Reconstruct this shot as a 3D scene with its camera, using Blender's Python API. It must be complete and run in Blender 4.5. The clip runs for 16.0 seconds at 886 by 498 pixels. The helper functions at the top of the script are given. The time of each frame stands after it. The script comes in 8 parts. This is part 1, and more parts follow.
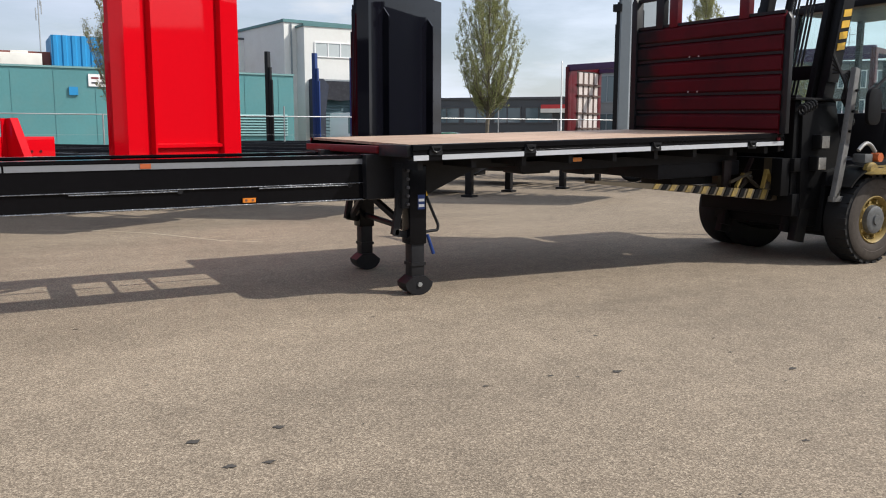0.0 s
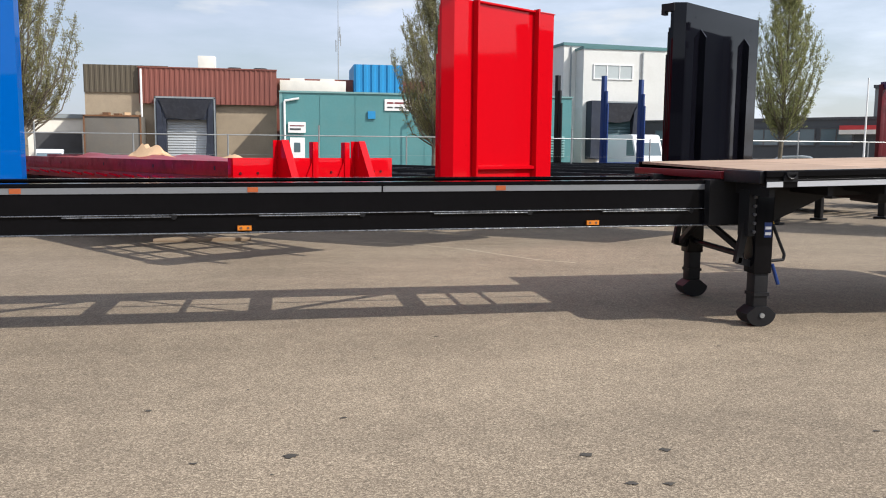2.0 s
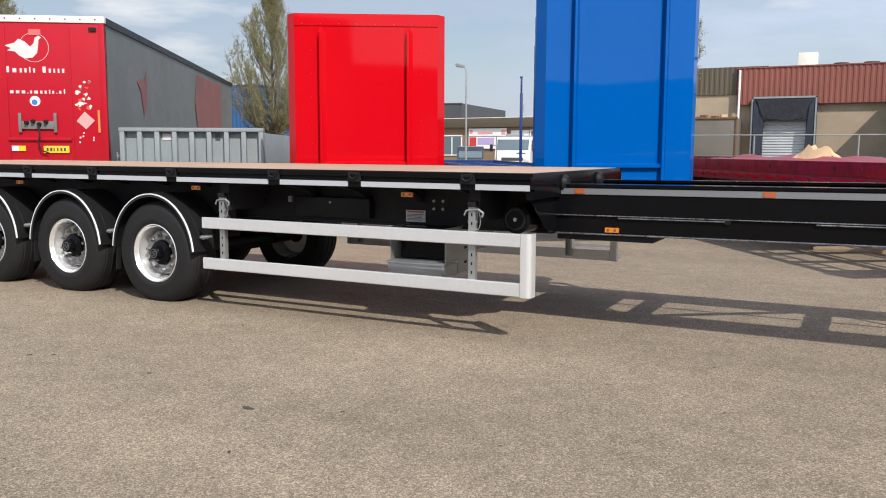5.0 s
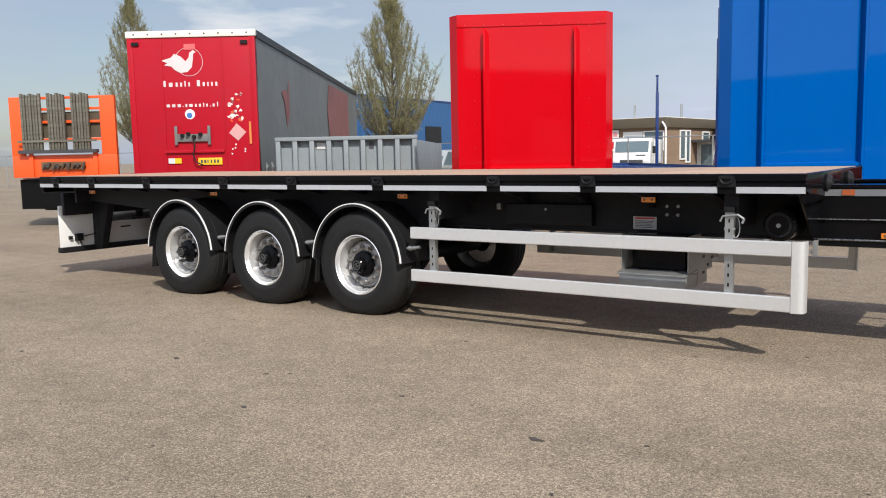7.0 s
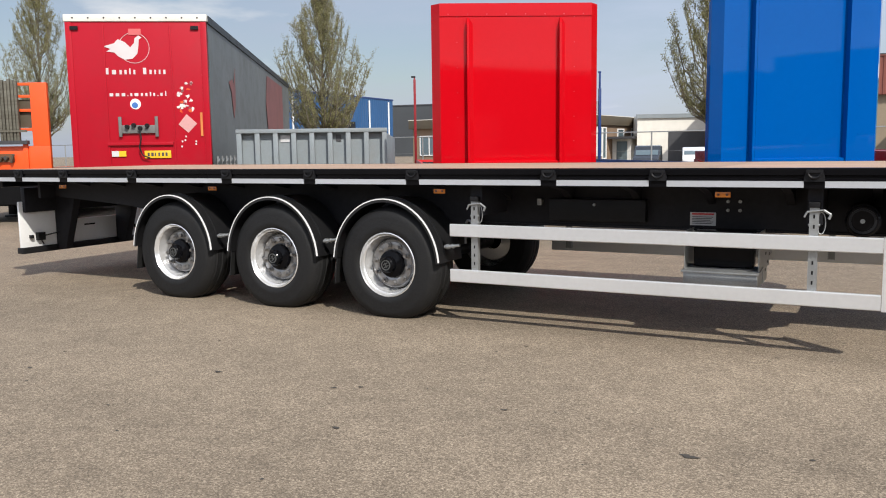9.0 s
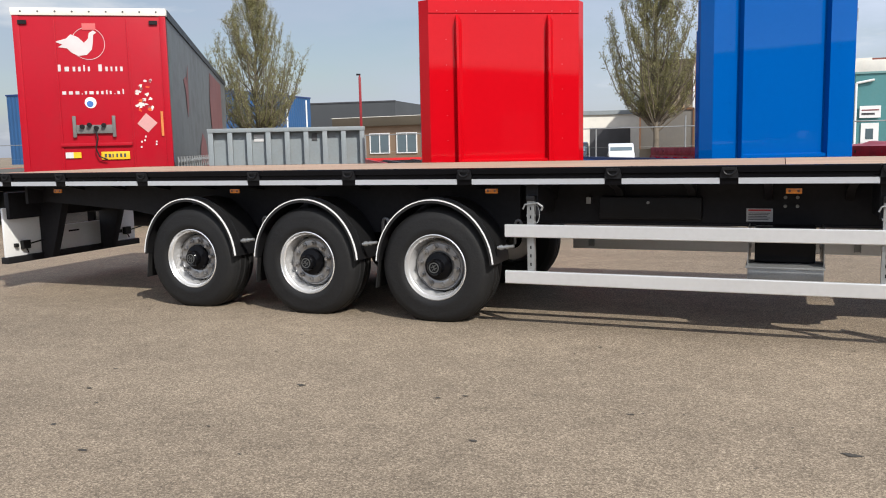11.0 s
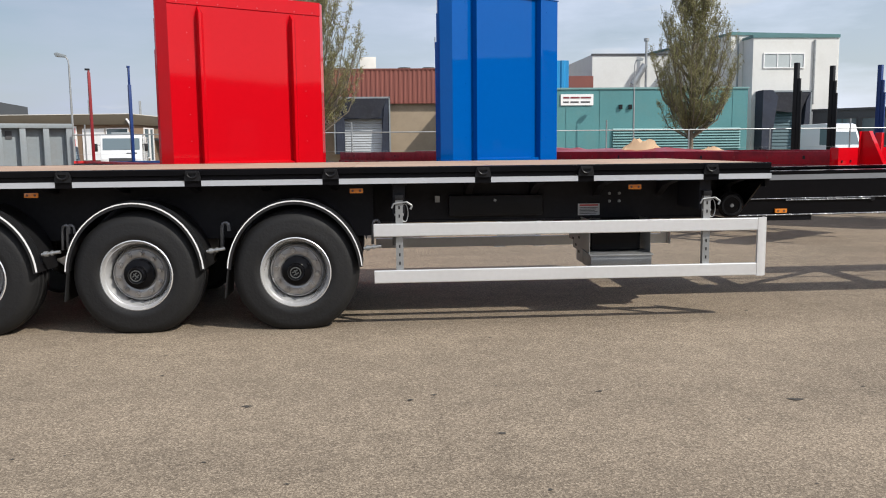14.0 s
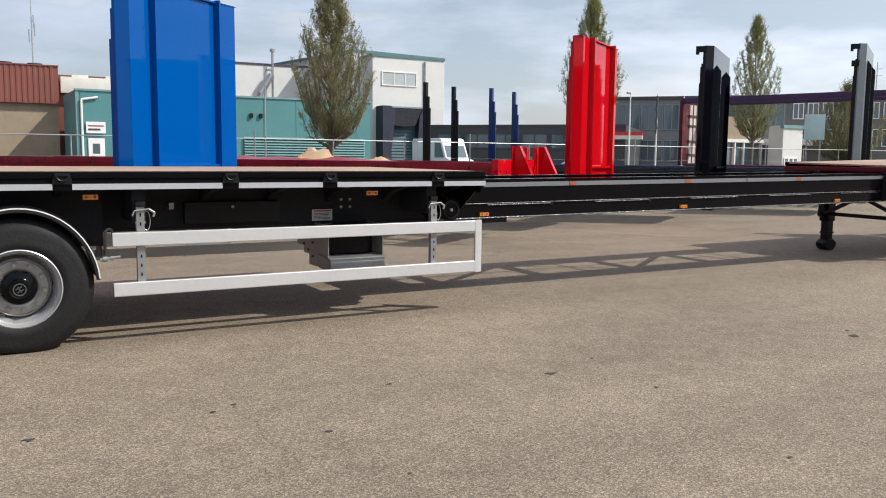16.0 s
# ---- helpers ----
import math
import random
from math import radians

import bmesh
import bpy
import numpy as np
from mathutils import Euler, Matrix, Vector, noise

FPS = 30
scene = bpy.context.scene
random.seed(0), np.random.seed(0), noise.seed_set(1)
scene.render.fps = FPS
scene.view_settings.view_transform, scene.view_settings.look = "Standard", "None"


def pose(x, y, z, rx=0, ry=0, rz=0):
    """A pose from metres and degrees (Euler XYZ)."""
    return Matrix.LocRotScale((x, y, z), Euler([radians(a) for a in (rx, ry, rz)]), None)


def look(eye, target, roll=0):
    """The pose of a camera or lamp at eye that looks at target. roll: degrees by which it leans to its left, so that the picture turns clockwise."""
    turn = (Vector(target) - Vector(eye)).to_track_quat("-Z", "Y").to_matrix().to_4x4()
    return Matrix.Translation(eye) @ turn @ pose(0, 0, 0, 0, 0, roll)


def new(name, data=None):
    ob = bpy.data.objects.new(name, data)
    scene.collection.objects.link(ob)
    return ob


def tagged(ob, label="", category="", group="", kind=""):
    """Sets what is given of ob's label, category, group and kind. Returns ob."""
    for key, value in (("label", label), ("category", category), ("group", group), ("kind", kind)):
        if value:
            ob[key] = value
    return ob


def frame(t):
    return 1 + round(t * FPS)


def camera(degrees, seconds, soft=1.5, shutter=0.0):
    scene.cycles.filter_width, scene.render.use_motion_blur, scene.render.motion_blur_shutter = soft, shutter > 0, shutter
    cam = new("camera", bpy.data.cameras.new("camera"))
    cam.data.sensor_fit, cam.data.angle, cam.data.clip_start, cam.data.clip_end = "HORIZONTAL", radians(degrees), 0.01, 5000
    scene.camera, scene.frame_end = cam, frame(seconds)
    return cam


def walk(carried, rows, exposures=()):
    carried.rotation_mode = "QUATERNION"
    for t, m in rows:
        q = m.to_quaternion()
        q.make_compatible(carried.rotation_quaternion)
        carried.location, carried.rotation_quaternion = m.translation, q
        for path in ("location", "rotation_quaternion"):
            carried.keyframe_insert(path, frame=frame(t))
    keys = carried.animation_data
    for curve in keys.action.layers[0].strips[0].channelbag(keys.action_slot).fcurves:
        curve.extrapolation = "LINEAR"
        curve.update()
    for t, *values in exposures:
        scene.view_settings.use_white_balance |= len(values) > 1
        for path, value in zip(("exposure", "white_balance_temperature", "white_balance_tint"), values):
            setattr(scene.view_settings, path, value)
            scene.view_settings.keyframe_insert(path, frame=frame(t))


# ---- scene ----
cam = camera(56.24, 16.0, soft=1.05)
PATH = [
    (0, (9.578, -6.302, 1.488), (10.534, -4.567, 1.207), 0.15),
    (0.5, (9.474, -6.205, 1.490), (10.376, -4.437, 1.242), 0.82),
    (1, (9.327, -6.148, 1.493), (10.150, -4.338, 1.275), 1.77),
    (1.5, (9.100, -6.166, 1.506), (9.747, -4.287, 1.279), 1.17),
    (2, (8.911, -6.184, 1.511), (9.279, -4.232, 1.277), 0.48),
    (2.5, (8.757, -6.123, 1.505), (8.841, -4.139, 1.272), -0.29),
    (3, (8.574, -6.018, 1.506), (8.431, -4.036, 1.273), -0.45),
    (3.5, (8.353, -5.958, 1.490), (8.070, -3.994, 1.240), -0.29),
    (4, (8.073, -5.970, 1.501), (7.607, -4.044, 1.230), -0.98),
    (4.5, (7.821, -5.911, 1.488), (7.115, -4.058, 1.227), -0.54),
    (5, (7.544, -5.830, 1.499), (6.626, -4.068, 1.261), 0.21),
    (5.2, (7.429, -5.820, 1.495), (6.449, -4.092, 1.257), 0.17),
    (7.3, (6.189, -5.998, 1.489), (5.065, -4.359, 1.266), -1.14),
    (7.5, (6.071, -6.031, 1.500), (4.997, -4.360, 1.264), -1.46),
    (8, (5.792, -6.032, 1.479), (4.785, -4.322, 1.225), -1.40),
    (8.5, (5.490, -6.036, 1.484), (4.501, -4.314, 1.248), -0.48),
    (9, (5.151, -6.127, 1.478), (4.214, -4.375, 1.241), -0.81),
    (9.2, (5.022, -6.159, 1.472), (4.111, -4.395, 1.228), -1.02),
    (11.3, (3.854, -6.475, 1.511), (3.106, -4.637, 1.269), -1.24),
    (11.5, (3.728, -6.481, 1.499), (2.954, -4.652, 1.266), -1.04),
    (12, (3.381, -6.526, 1.508), (2.554, -4.718, 1.297), -0.27),
    (12.5, (3.004, -6.676, 1.513), (2.229, -4.846, 1.287), -0.93),
    (13, (2.692, -6.672, 1.484), (2.198, -4.751, 1.231), -0.69),
    (13.5, (2.331, -6.646, 1.464), (2.249, -4.662, 1.228), -0.28),
    (14, (1.996, -6.717, 1.481), (2.141, -4.737, 1.236), -0.60),
    (14.5, (1.741, -6.632, 1.460), (2.014, -4.667, 1.212), 0.33),
    (15, (1.485, -6.533, 1.465), (1.981, -4.607, 1.251), 0.75),
    (15.5, (1.209, -6.485, 1.482), (1.962, -4.644, 1.267), -0.19),
    (16, (0.973, -6.601, 1.467), (1.967, -4.880, 1.243), 0.58),
]
walk(cam, [(t, look(eye, target, roll)) for t, eye, target, roll in PATH], [(0, -0.07), (1.5, 0.02), (3, -0.03), (4.5, 0.0), (8, -0.12), (12, -0.11), (14, -0.19), (16, -0.19)])

# ---- light ----
SUN_DIR = Vector((0.86, -0.67, 1.0)).normalized()
world = bpy.data.worlds.new("sky")
scene.world = world
world.use_nodes = True
wn, wl = world.node_tree.nodes, world.node_tree.links
wn.clear()
sky = wn.new("ShaderNodeTexSky")
sky.sky_type = "NISHITA"
sky.sun_disc = False
sky.sun_elevation = math.asin(SUN_DIR.z)
sky.sun_rotation = math.atan2(SUN_DIR.x, SUN_DIR.y)
sky.air_density, sky.dust_density, sky.ozone_density = 1.1, 1.2, 1.6
tc = wn.new("ShaderNodeTexCoord")
mp = wn.new("ShaderNodeMapping")
mp.inputs["Scale"].default_value = (1.2, 1.2, 5.0)
cl = wn.new("ShaderNodeTexNoise")
cl.inputs["Scale"].default_value, cl.inputs["Detail"].default_value, cl.inputs["Roughness"].default_value = 2.2, 8, 0.55
cr = wn.new("ShaderNodeValToRGB")
cr.color_ramp.elements[0].position, cr.color_ramp.elements[0].color = 0.38, (0.3, 0.3, 0.3, 1)
cr.color_ramp.elements[1].position, cr.color_ramp.elements[1].color = 0.72, (0.95, 0.95, 0.95, 1)
mix = wn.new("ShaderNodeMix")
mix.data_type = "RGBA"
bg = wn.new("ShaderNodeBackground")
bg.inputs["Strength"].default_value = 0.105
wo = wn.new("ShaderNodeOutputWorld")
wl.new(tc.outputs["Generated"], mp.inputs["Vector"])
wl.new(mp.outputs["Vector"], cl.inputs["Vector"])
wl.new(cl.outputs["Fac"], cr.inputs["Fac"])
wl.new(cr.outputs["Color"], mix.inputs[0])
wl.new(sky.outputs["Color"], mix.inputs[6])
# thin haze is brighter towards the sun's side of the sky
dot = wn.new("ShaderNodeVectorMath")
dot.operation = "DOT_PRODUCT"
dot.inputs[1].default_value = (SUN_DIR.x, SUN_DIR.y, 0.0)
wl.new(tc.outputs["Generated"], dot.inputs[0])
glow = wn.new("ShaderNodeMapRange")
glow.inputs[1].default_value, glow.inputs[2].default_value = -0.75, 0.75
glow.inputs[3].default_value, glow.inputs[4].default_value = 0.72, 2.7
wl.new(dot.outputs["Value"], glow.inputs[0])
haze = wn.new("ShaderNodeMix")
haze.data_type, haze.blend_type = "RGBA", "MULTIPLY"
haze.inputs[0].default_value = 1.0
side = wn.new("ShaderNodeMapRange")
side.inputs[1].default_value, side.inputs[2].default_value = -0.6, 0.6
wl.new(dot.outputs["Value"], side.inputs[0])
tint = wn.new("ShaderNodeMix")
tint.data_type = "RGBA"
tint.inputs[6].default_value, tint.inputs[7].default_value = (6.45, 7.2, 8.95, 1), (6.9, 7.2, 8.0, 1)
wl.new(side.outputs[0], tint.inputs[0])
wl.new(tint.outputs[2], haze.inputs[6])
wl.new(glow.outputs[0], haze.inputs[7])
wl.new(haze.outputs[2], mix.inputs[7])
puff = wn.new("ShaderNodeTexNoise")
puff.inputs["Scale"].default_value, puff.inputs["Detail"].default_value, puff.inputs["Roughness"].default_value = 3.1, 7, 0.5
mp2 = wn.new("ShaderNodeMapping")
mp2.inputs["Scale"].default_value = (1.6, 1.6, 6.5)
wl.new(tc.outputs["Generated"], mp2.inputs["Vector"])
wl.new(mp2.outputs["Vector"], puff.inputs["Vector"])
pr = wn.new("ShaderNodeMapRange")
pr.inputs[1].default_value, pr.inputs[2].default_value, pr.inputs[4].default_value = 0.60, 0.74, 0.7
wl.new(puff.outputs["Fac"], pr.inputs[0])
cloud = wn.new("ShaderNodeMix")
cloud.data_type = "RGBA"
cloud.inputs[7].default_value = (9.2, 9.2, 9.3, 1)
wl.new(pr.outputs[0], cloud.inputs[0])
wl.new(mix.outputs[2], cloud.inputs[6])
wl.new(cloud.outputs[2], bg.inputs["Color"])
wl.new(bg.outputs["Background"], wo.inputs["Surface"])
sun = new("sun", bpy.data.lights.new("sun", "SUN"))
sun.data.energy, sun.data.angle, sun.data.color = 4.8, radians(0.53), (1.0, 0.955, 0.88)
sun.matrix_world = look(SUN_DIR * 60, (0, 0, 0))

# ---- materials ----
MATS = {}


def mat(name, color, rough=0.5, metal=0.0, vary=0.12, scale=3.0, bump=0.0, bscale=60.0, coat=0.0, dirt=None, dirt_amt=0.0, spec=0.5, random_amt=0.0):
    """Procedural surface: base colour with broad and fine variation, optional dirt blotches, fine relief."""
    if name in MATS:
        return MATS[name]
    m = bpy.data.materials.new(name)
    m.use_nodes = True
    n, l = m.node_tree.nodes, m.node_tree.links
    b = n["Principled BSDF"]
    b.inputs["Roughness"].default_value, b.inputs["Metallic"].default_value = rough, metal
    b.inputs["Specular IOR Level"].default_value = spec
    b.inputs["Coat Weight"].default_value, b.inputs["Coat Roughness"].default_value = coat, 0.04
    co = n.new("ShaderNodeTexCoord")
    big = n.new("ShaderNodeTexNoise")
    big.inputs["Scale"].default_value, big.inputs["Detail"].default_value = scale * 0.35, 5
    fine = n.new("ShaderNodeTexNoise")
    fine.inputs["Scale"].default_value, fine.inputs["Detail"].default_value = scale * 9, 6
    for x in (big, fine):
        l.new(co.outputs["Object"], x.inputs["Vector"])
    add = n.new("ShaderNodeMath")
    add.operation = "MULTIPLY_ADD"
    add.inputs[1].default_value = 0.5
    l.new(fine.outputs["Fac"], add.inputs[0])
    l.new(big.outputs["Fac"], add.inputs[2])
    rng = n.new("ShaderNodeMapRange")
    rng.inputs[1].default_value, rng.inputs[2].default_value = 0.45, 1.05
    rng.inputs[3].default_value, rng.inputs[4].default_value = 1 - vary, 1 + vary
    l.new(add.outputs[0], rng.inputs[0])
    value = rng.outputs[0]
    if random_amt:
        oi = n.new("ShaderNodeObjectInfo")
        r2 = n.new("ShaderNodeMapRange")
        r2.inputs[3].default_value, r2.inputs[4].default_value = 1 - random_amt, 1 + random_amt
        l.new(oi.outputs["Random"], r2.inputs[0])
        mu = n.new("ShaderNodeMath")
        mu.operation = "MULTIPLY"
        l.new(value, mu.inputs[0])
        l.new(r2.outputs[0], mu.inputs[1])
        value = mu.outputs[0]
    hs = n.new("ShaderNodeHueSaturation")
    hs.inputs["Color"].default_value = (*color, 1)
    l.new(value, hs.inputs["Value"])
    out = hs.outputs["Color"]
    if dirt:
        dn = n.new("ShaderNodeTexNoise")
        dn.inputs["Scale"].default_value, dn.inputs["Detail"].default_value, dn.inputs["Roughness"].default_value = scale * 1.3, 9, 0.65
        l.new(co.outputs["Object"], dn.inputs["Vector"])
        dr = n.new("ShaderNodeMapRange")
        dr.inputs[1].default_value, dr.inputs[2].default_value, dr.inputs[4].default_value = 0.48, 0.72, dirt_amt
        l.new(dn.outputs["Fac"], dr.inputs[0])
        mx = n.new("ShaderNodeMix")
        mx.data_type = "RGBA"
        mx.inputs[7].default_value = (*dirt, 1)
        l.new(dr.outputs[0], mx.inputs[0])
        l.new(out, mx.inputs[6])
        out = mx.outputs[2]
        ra = n.new("ShaderNodeMapRange")
        ra.inputs[3].default_value, ra.inputs[4].default_value = rough, min(1, rough + 0.4)
        l.new(dr.outputs[0], ra.inputs[0])
        l.new(ra.outputs[0], b.inputs["Roughness"])
    l.new(out, b.inputs["Base Color"])
    if bump:
        bn = n.new("ShaderNodeTexNoise")
        bn.inputs["Scale"].default_value, bn.inputs["Detail"].default_value = bscale, 4
        l.new(co.outputs["Object"], bn.inputs["Vector"])
        bp = n.new("ShaderNodeBump")
        bp.inputs["Strength"].default_value, bp.inputs["Distance"].default_value = bump, 0.01
        l.new(bn.outputs["Fac"], bp.inputs["Height"])
        l.new(bp.outputs["Normal"], b.inputs["Normal"])
    MATS[name] = m
    return m


def asphalt_material():
    m = bpy.data.materials.new("worn_asphalt")
    m.use_nodes = True
    n, l = m.node_tree.nodes, m.node_tree.links
    b = n["Principled BSDF"]
    b.inputs["Roughness"].default_value = 0.85
    b.inputs["Specular IOR Level"].default_value = 0.35
    co = n.new("ShaderNodeTexCoord")
    vo = n.new("ShaderNodeTexVoronoi")
    vo.inputs["Scale"].default_value = 150
    vo2 = n.new("ShaderNodeTexVoronoi")
    vo2.inputs["Scale"].default_value = 90
    big = n.new("ShaderNodeTexNoise")
    big.inputs["Scale"].default_value, big.inputs["Detail"].default_value, big.inputs["Roughness"].default_value = 0.32, 7, 0.6
    mid = n.new("ShaderNodeTexNoise")
    mid.inputs["Scale"].default_value, mid.inputs["Detail"].default_value = 4.5, 6
    streak_map = n.new("ShaderNodeMapping")
    streak_map.inputs["Scale"].default_value = (0.12, 0.9, 1)
    streak_map.inputs["Rotation"].default_value = (0, 0, radians(4))
    streak = n.new("ShaderNodeTexNoise")
    streak.inputs["Scale"].default_value, streak.inputs["Detail"].default_value = 1.0, 6
    for x in (vo, vo2, big, mid, streak_map):
        l.new(co.outputs["Object"], x.inputs["Vector"])
    l.new(streak_map.outputs[0], streak.inputs["Vector"])
    ramp = n.new("ShaderNodeValToRGB")
    e = ramp.color_ramp.elements
    e[0].position, e[0].color = 0.0, (0.122, 0.092, 0.063, 1)
    e[1].position, e[1].color = 1.0, (0.51, 0.41, 0.295, 1)
    for p, c in ((0.28, (0.176, 0.134, 0.091, 1)), (0.62, (0.288, 0.224, 0.153, 1)), (0.86, (0.415, 0.330, 0.230, 1))):
        k = e.new(p)
        k.color = c
    sep = n.new("ShaderNodeSeparateColor")
    l.new(vo.outputs["Color"], sep.inputs[0])
    sep2 = n.new("ShaderNodeSeparateColor")
    l.new(vo2.outputs["Color"], sep2.inputs[0])
    av = n.new("ShaderNodeMath")
    av.operation = "MULTIPLY_ADD"
    av.inputs[1].default_value = 0.36
    l.new(sep2.outputs[0], av.inputs[0])
    half = n.new("ShaderNodeMath")
    half.operation = "MULTIPLY"
    half.inputs[1].default_value = 0.64
    l.new(sep.outputs[0], half.inputs[0])
    l.new(half.outputs[0], av.inputs[2])
    l.new(av.outputs[0], ramp.inputs["Fac"])
    val = n.new("ShaderNodeMath")
    val.operation = "MULTIPLY_ADD"
    val.inputs[1].default_value = 0.6
    l.new(big.outputs["Fac"], val.inputs[0])
    st = n.new("ShaderNodeMath")
    st.operation = "MULTIPLY_ADD"
    st.inputs[1].default_value, st.inputs[2].default_value = 0.55, 0.095
    l.new(streak.outputs["Fac"], st.inputs[0])
    st2 = n.new("ShaderNodeMath")
    st2.operation = "MULTIPLY_ADD"
    st2.inputs[1].default_value = 0.45
    l.new(mid.outputs["Fac"], st2.inputs[0])
    l.new(st.outputs[0], st2.inputs[2])
    l.new(st2.outputs[0], val.inputs[2])
    hs = n.new("ShaderNodeHueSaturation")
    hs.inputs["Saturation"].default_value = 0.92
    l.new(ramp.outputs["Color"], hs.inputs["Color"])
    l.new(val.outputs[0], hs.inputs["Value"])
    l.new(hs.outputs["Color"], b.inputs["Base Color"])
    bp = n.new("ShaderNodeBump")
    bp.inputs["Strength"].default_value, bp.inputs["Distance"].default_value = 0.42, 0.005
    l.new(vo.outputs["Distance"], bp.inputs["Height"])
    l.new(bp.outputs["Normal"], b.inputs["Normal"])
    return m


def wood_material(name, color, scale=1.0):
    m = bpy.data.materials.new(name)
    m.use_nodes = True
    n, l = m.node_tree.nodes, m.node_tree.links
    b = n["Principled BSDF"]
    b.inputs["Roughness"].default_value = 0.62
    co = n.new("ShaderNodeTexCoord")
    mp_ = n.new("ShaderNodeMapping")
    mp_.inputs["Scale"].default_value = (0.6 * scale, 9 * scale, 9 * scale)
    no = n.new("ShaderNodeTexNoise")
    no.inputs["Scale"].default_value, no.inputs["Detail"].default_value = 2.0, 8
    l.new(co.outputs["Object"], mp_.inputs["Vector"])
    l.new(mp_.outputs[0], no.inputs["Vector"])
    ra = n.new("ShaderNodeValToRGB")
    e = ra.color_ramp.elements
    e[0].position, e[0].color = 0.3, (color[0] * 0.6, color[1] * 0.55, color[2] * 0.5, 1)
    e[1].position, e[1].color = 0.75, (color[0] * 1.2, color[1] * 1.2, color[2] * 1.2, 1)
    l.new(no.outputs["Fac"], ra.inputs["Fac"])
    oi = n.new("ShaderNodeObjectInfo")
    mr = n.new("ShaderNodeMapRange")
    mr.inputs[3].default_value, mr.inputs[4].default_value = 0.85, 1.15
    l.new(oi.outputs["Random"], mr.inputs[0])
    hs = n.new("ShaderNodeHueSaturation")
    l.new(ra.outputs["Color"], hs.inputs["Color"])
    l.new(mr.outputs[0], hs.inputs["Value"])
    l.new(hs.outputs["Color"], b.inputs["Base Color"])
    return m


def glass_material():
    m = bpy.data.materials.new("window_glass")
    m.use_nodes = True
    b = m.node_tree.nodes["Principled BSDF"]
    b.inputs["Base Color"].default_value = (0.10, 0.14, 0.16, 1)
    b.inputs["Roughness"].default_value = 0.04
    b.inputs["Specular IOR Level"].default_value = 0.8
    return m


def clear_glass_material():
    m = bpy.data.materials.new("cab_glass")
    m.use_nodes = True
    b = m.node_tree.nodes["Principled BSDF"]
    b.inputs["Base Color"].default_value = (0.75, 0.92, 0.88, 1)
    b.inputs["Roughness"].default_value = 0.03
    b.inputs["Transmission Weight"].default_value = 0.9
    b.inputs["IOR"].default_value = 1.05
    return m


def leaf_material(name, color):
    m = bpy.data.materials.new(name)
    m.use_nodes = True
    n, l = m.node_tree.nodes, m.node_tree.links
    b = n["Principled BSDF"]
    b.inputs["Roughness"].default_value = 0.55
    gi = n.new("ShaderNodeNewGeometry")
    mr = n.new("ShaderNodeMapRange")
    mr.inputs[3].default_value, mr.inputs[4].default_value = 0.6, 1.35
    l.new(gi.outputs["Random Per Island"], mr.inputs[0])
    hs = n.new("ShaderNodeHueSaturation")
    hs.inputs["Color"].default_value = (*color, 1)
    l.new(mr.outputs[0], hs.inputs["Value"])
    l.new(hs.outputs["Color"], b.inputs["Base Color"])
    tr = n.new("ShaderNodeBsdfTranslucent")
    l.new(hs.outputs["Color"], tr.inputs["Color"])
    mx = n.new("ShaderNodeMixShader")
    mx.inputs[0].default_value = 0.45
    l.new(b.outputs[0], mx.inputs[1])
    l.new(tr.outputs[0], mx.inputs[2])
    l.new(mx.outputs[0], n["Material Output"].inputs["Surface"])
    return m


ASPHALT = asphalt_material()
PLY = wood_material("deck_plywood", (0.455, 0.315, 0.22))
GREYWOOD = wood_material("weathered_slats", (0.135, 0.13, 0.105))
GLASS = glass_material()
CABGLASS = clear_glass_material()
# pale base colour stands in for sky reflected in the panes
SKYPANE = mat("glass_with_painted_sky", (0.42, 0.46, 0.46), 0.08, 0, 0.12, 1.2)
BLACK = mat("black_gloss_paint", (0.0045, 0.0045, 0.0055), 0.14, 0, 0.25, 2.0, spec=0.12, dirt=(0.009, 0.008, 0.008), dirt_amt=0.2)
MATBLACK = mat("black_satin_steel", (0.013, 0.013, 0.0145), 0.4, 0, 0.3, 4.0, spec=0.2, dirt=(0.012, 0.011, 0.009), dirt_amt=0.3)
RUBBER = mat("tyre_rubber", (0.012, 0.012, 0.0125), 0.62, 0, 0.25, 6.0, 0.3, 40, spec=0.3, dirt=(0.018, 0.017, 0.015), dirt_amt=0.35)
PLASTIC = mat("black_plastic", (0.011, 0.011, 0.012), 0.4, 0, 0.2, 5.0, 0.1, 200)
SILVER = mat("rim_aluminium", (0.84, 0.84, 0.835), 0.27, 0.68, 0.1, 5.0)
NUT = mat("dull_nut_steel", (0.30, 0.295, 0.29), 0.3, 0.8, 0.2, 20.0)
HOOKSTEEL = mat("dark_bright_edged_steel", (0.20, 0.20, 0.205), 0.35, 0.8, 0.3, 12.0)
DISC = mat("wheel_disc_grey", (0.36, 0.36, 0.365), 0.30, 0.75, 0.12, 9.0, dirt=(0.2, 0.195, 0.19), dirt_amt=0.3)
FORKSTEEL = mat("worn_fork_steel", (0.075, 0.058, 0.036), 0.7, 0.2, 0.3, 6.0)
KHAKI = mat("faded_yellow_paint", (0.25, 0.17, 0.04), 0.55, 0, 0.3, 5.0, dirt=(0.05, 0.04, 0.02), dirt_amt=0.8)
ALU = mat("aluminium_rail", (0.78, 0.785, 0.785), 0.42, 0.63, 0.06, 3.0)
REFLEX = mat("dull_orange_reflector", (0.40, 0.095, 0.028), 0.4, 0, 0.15, 20.0)
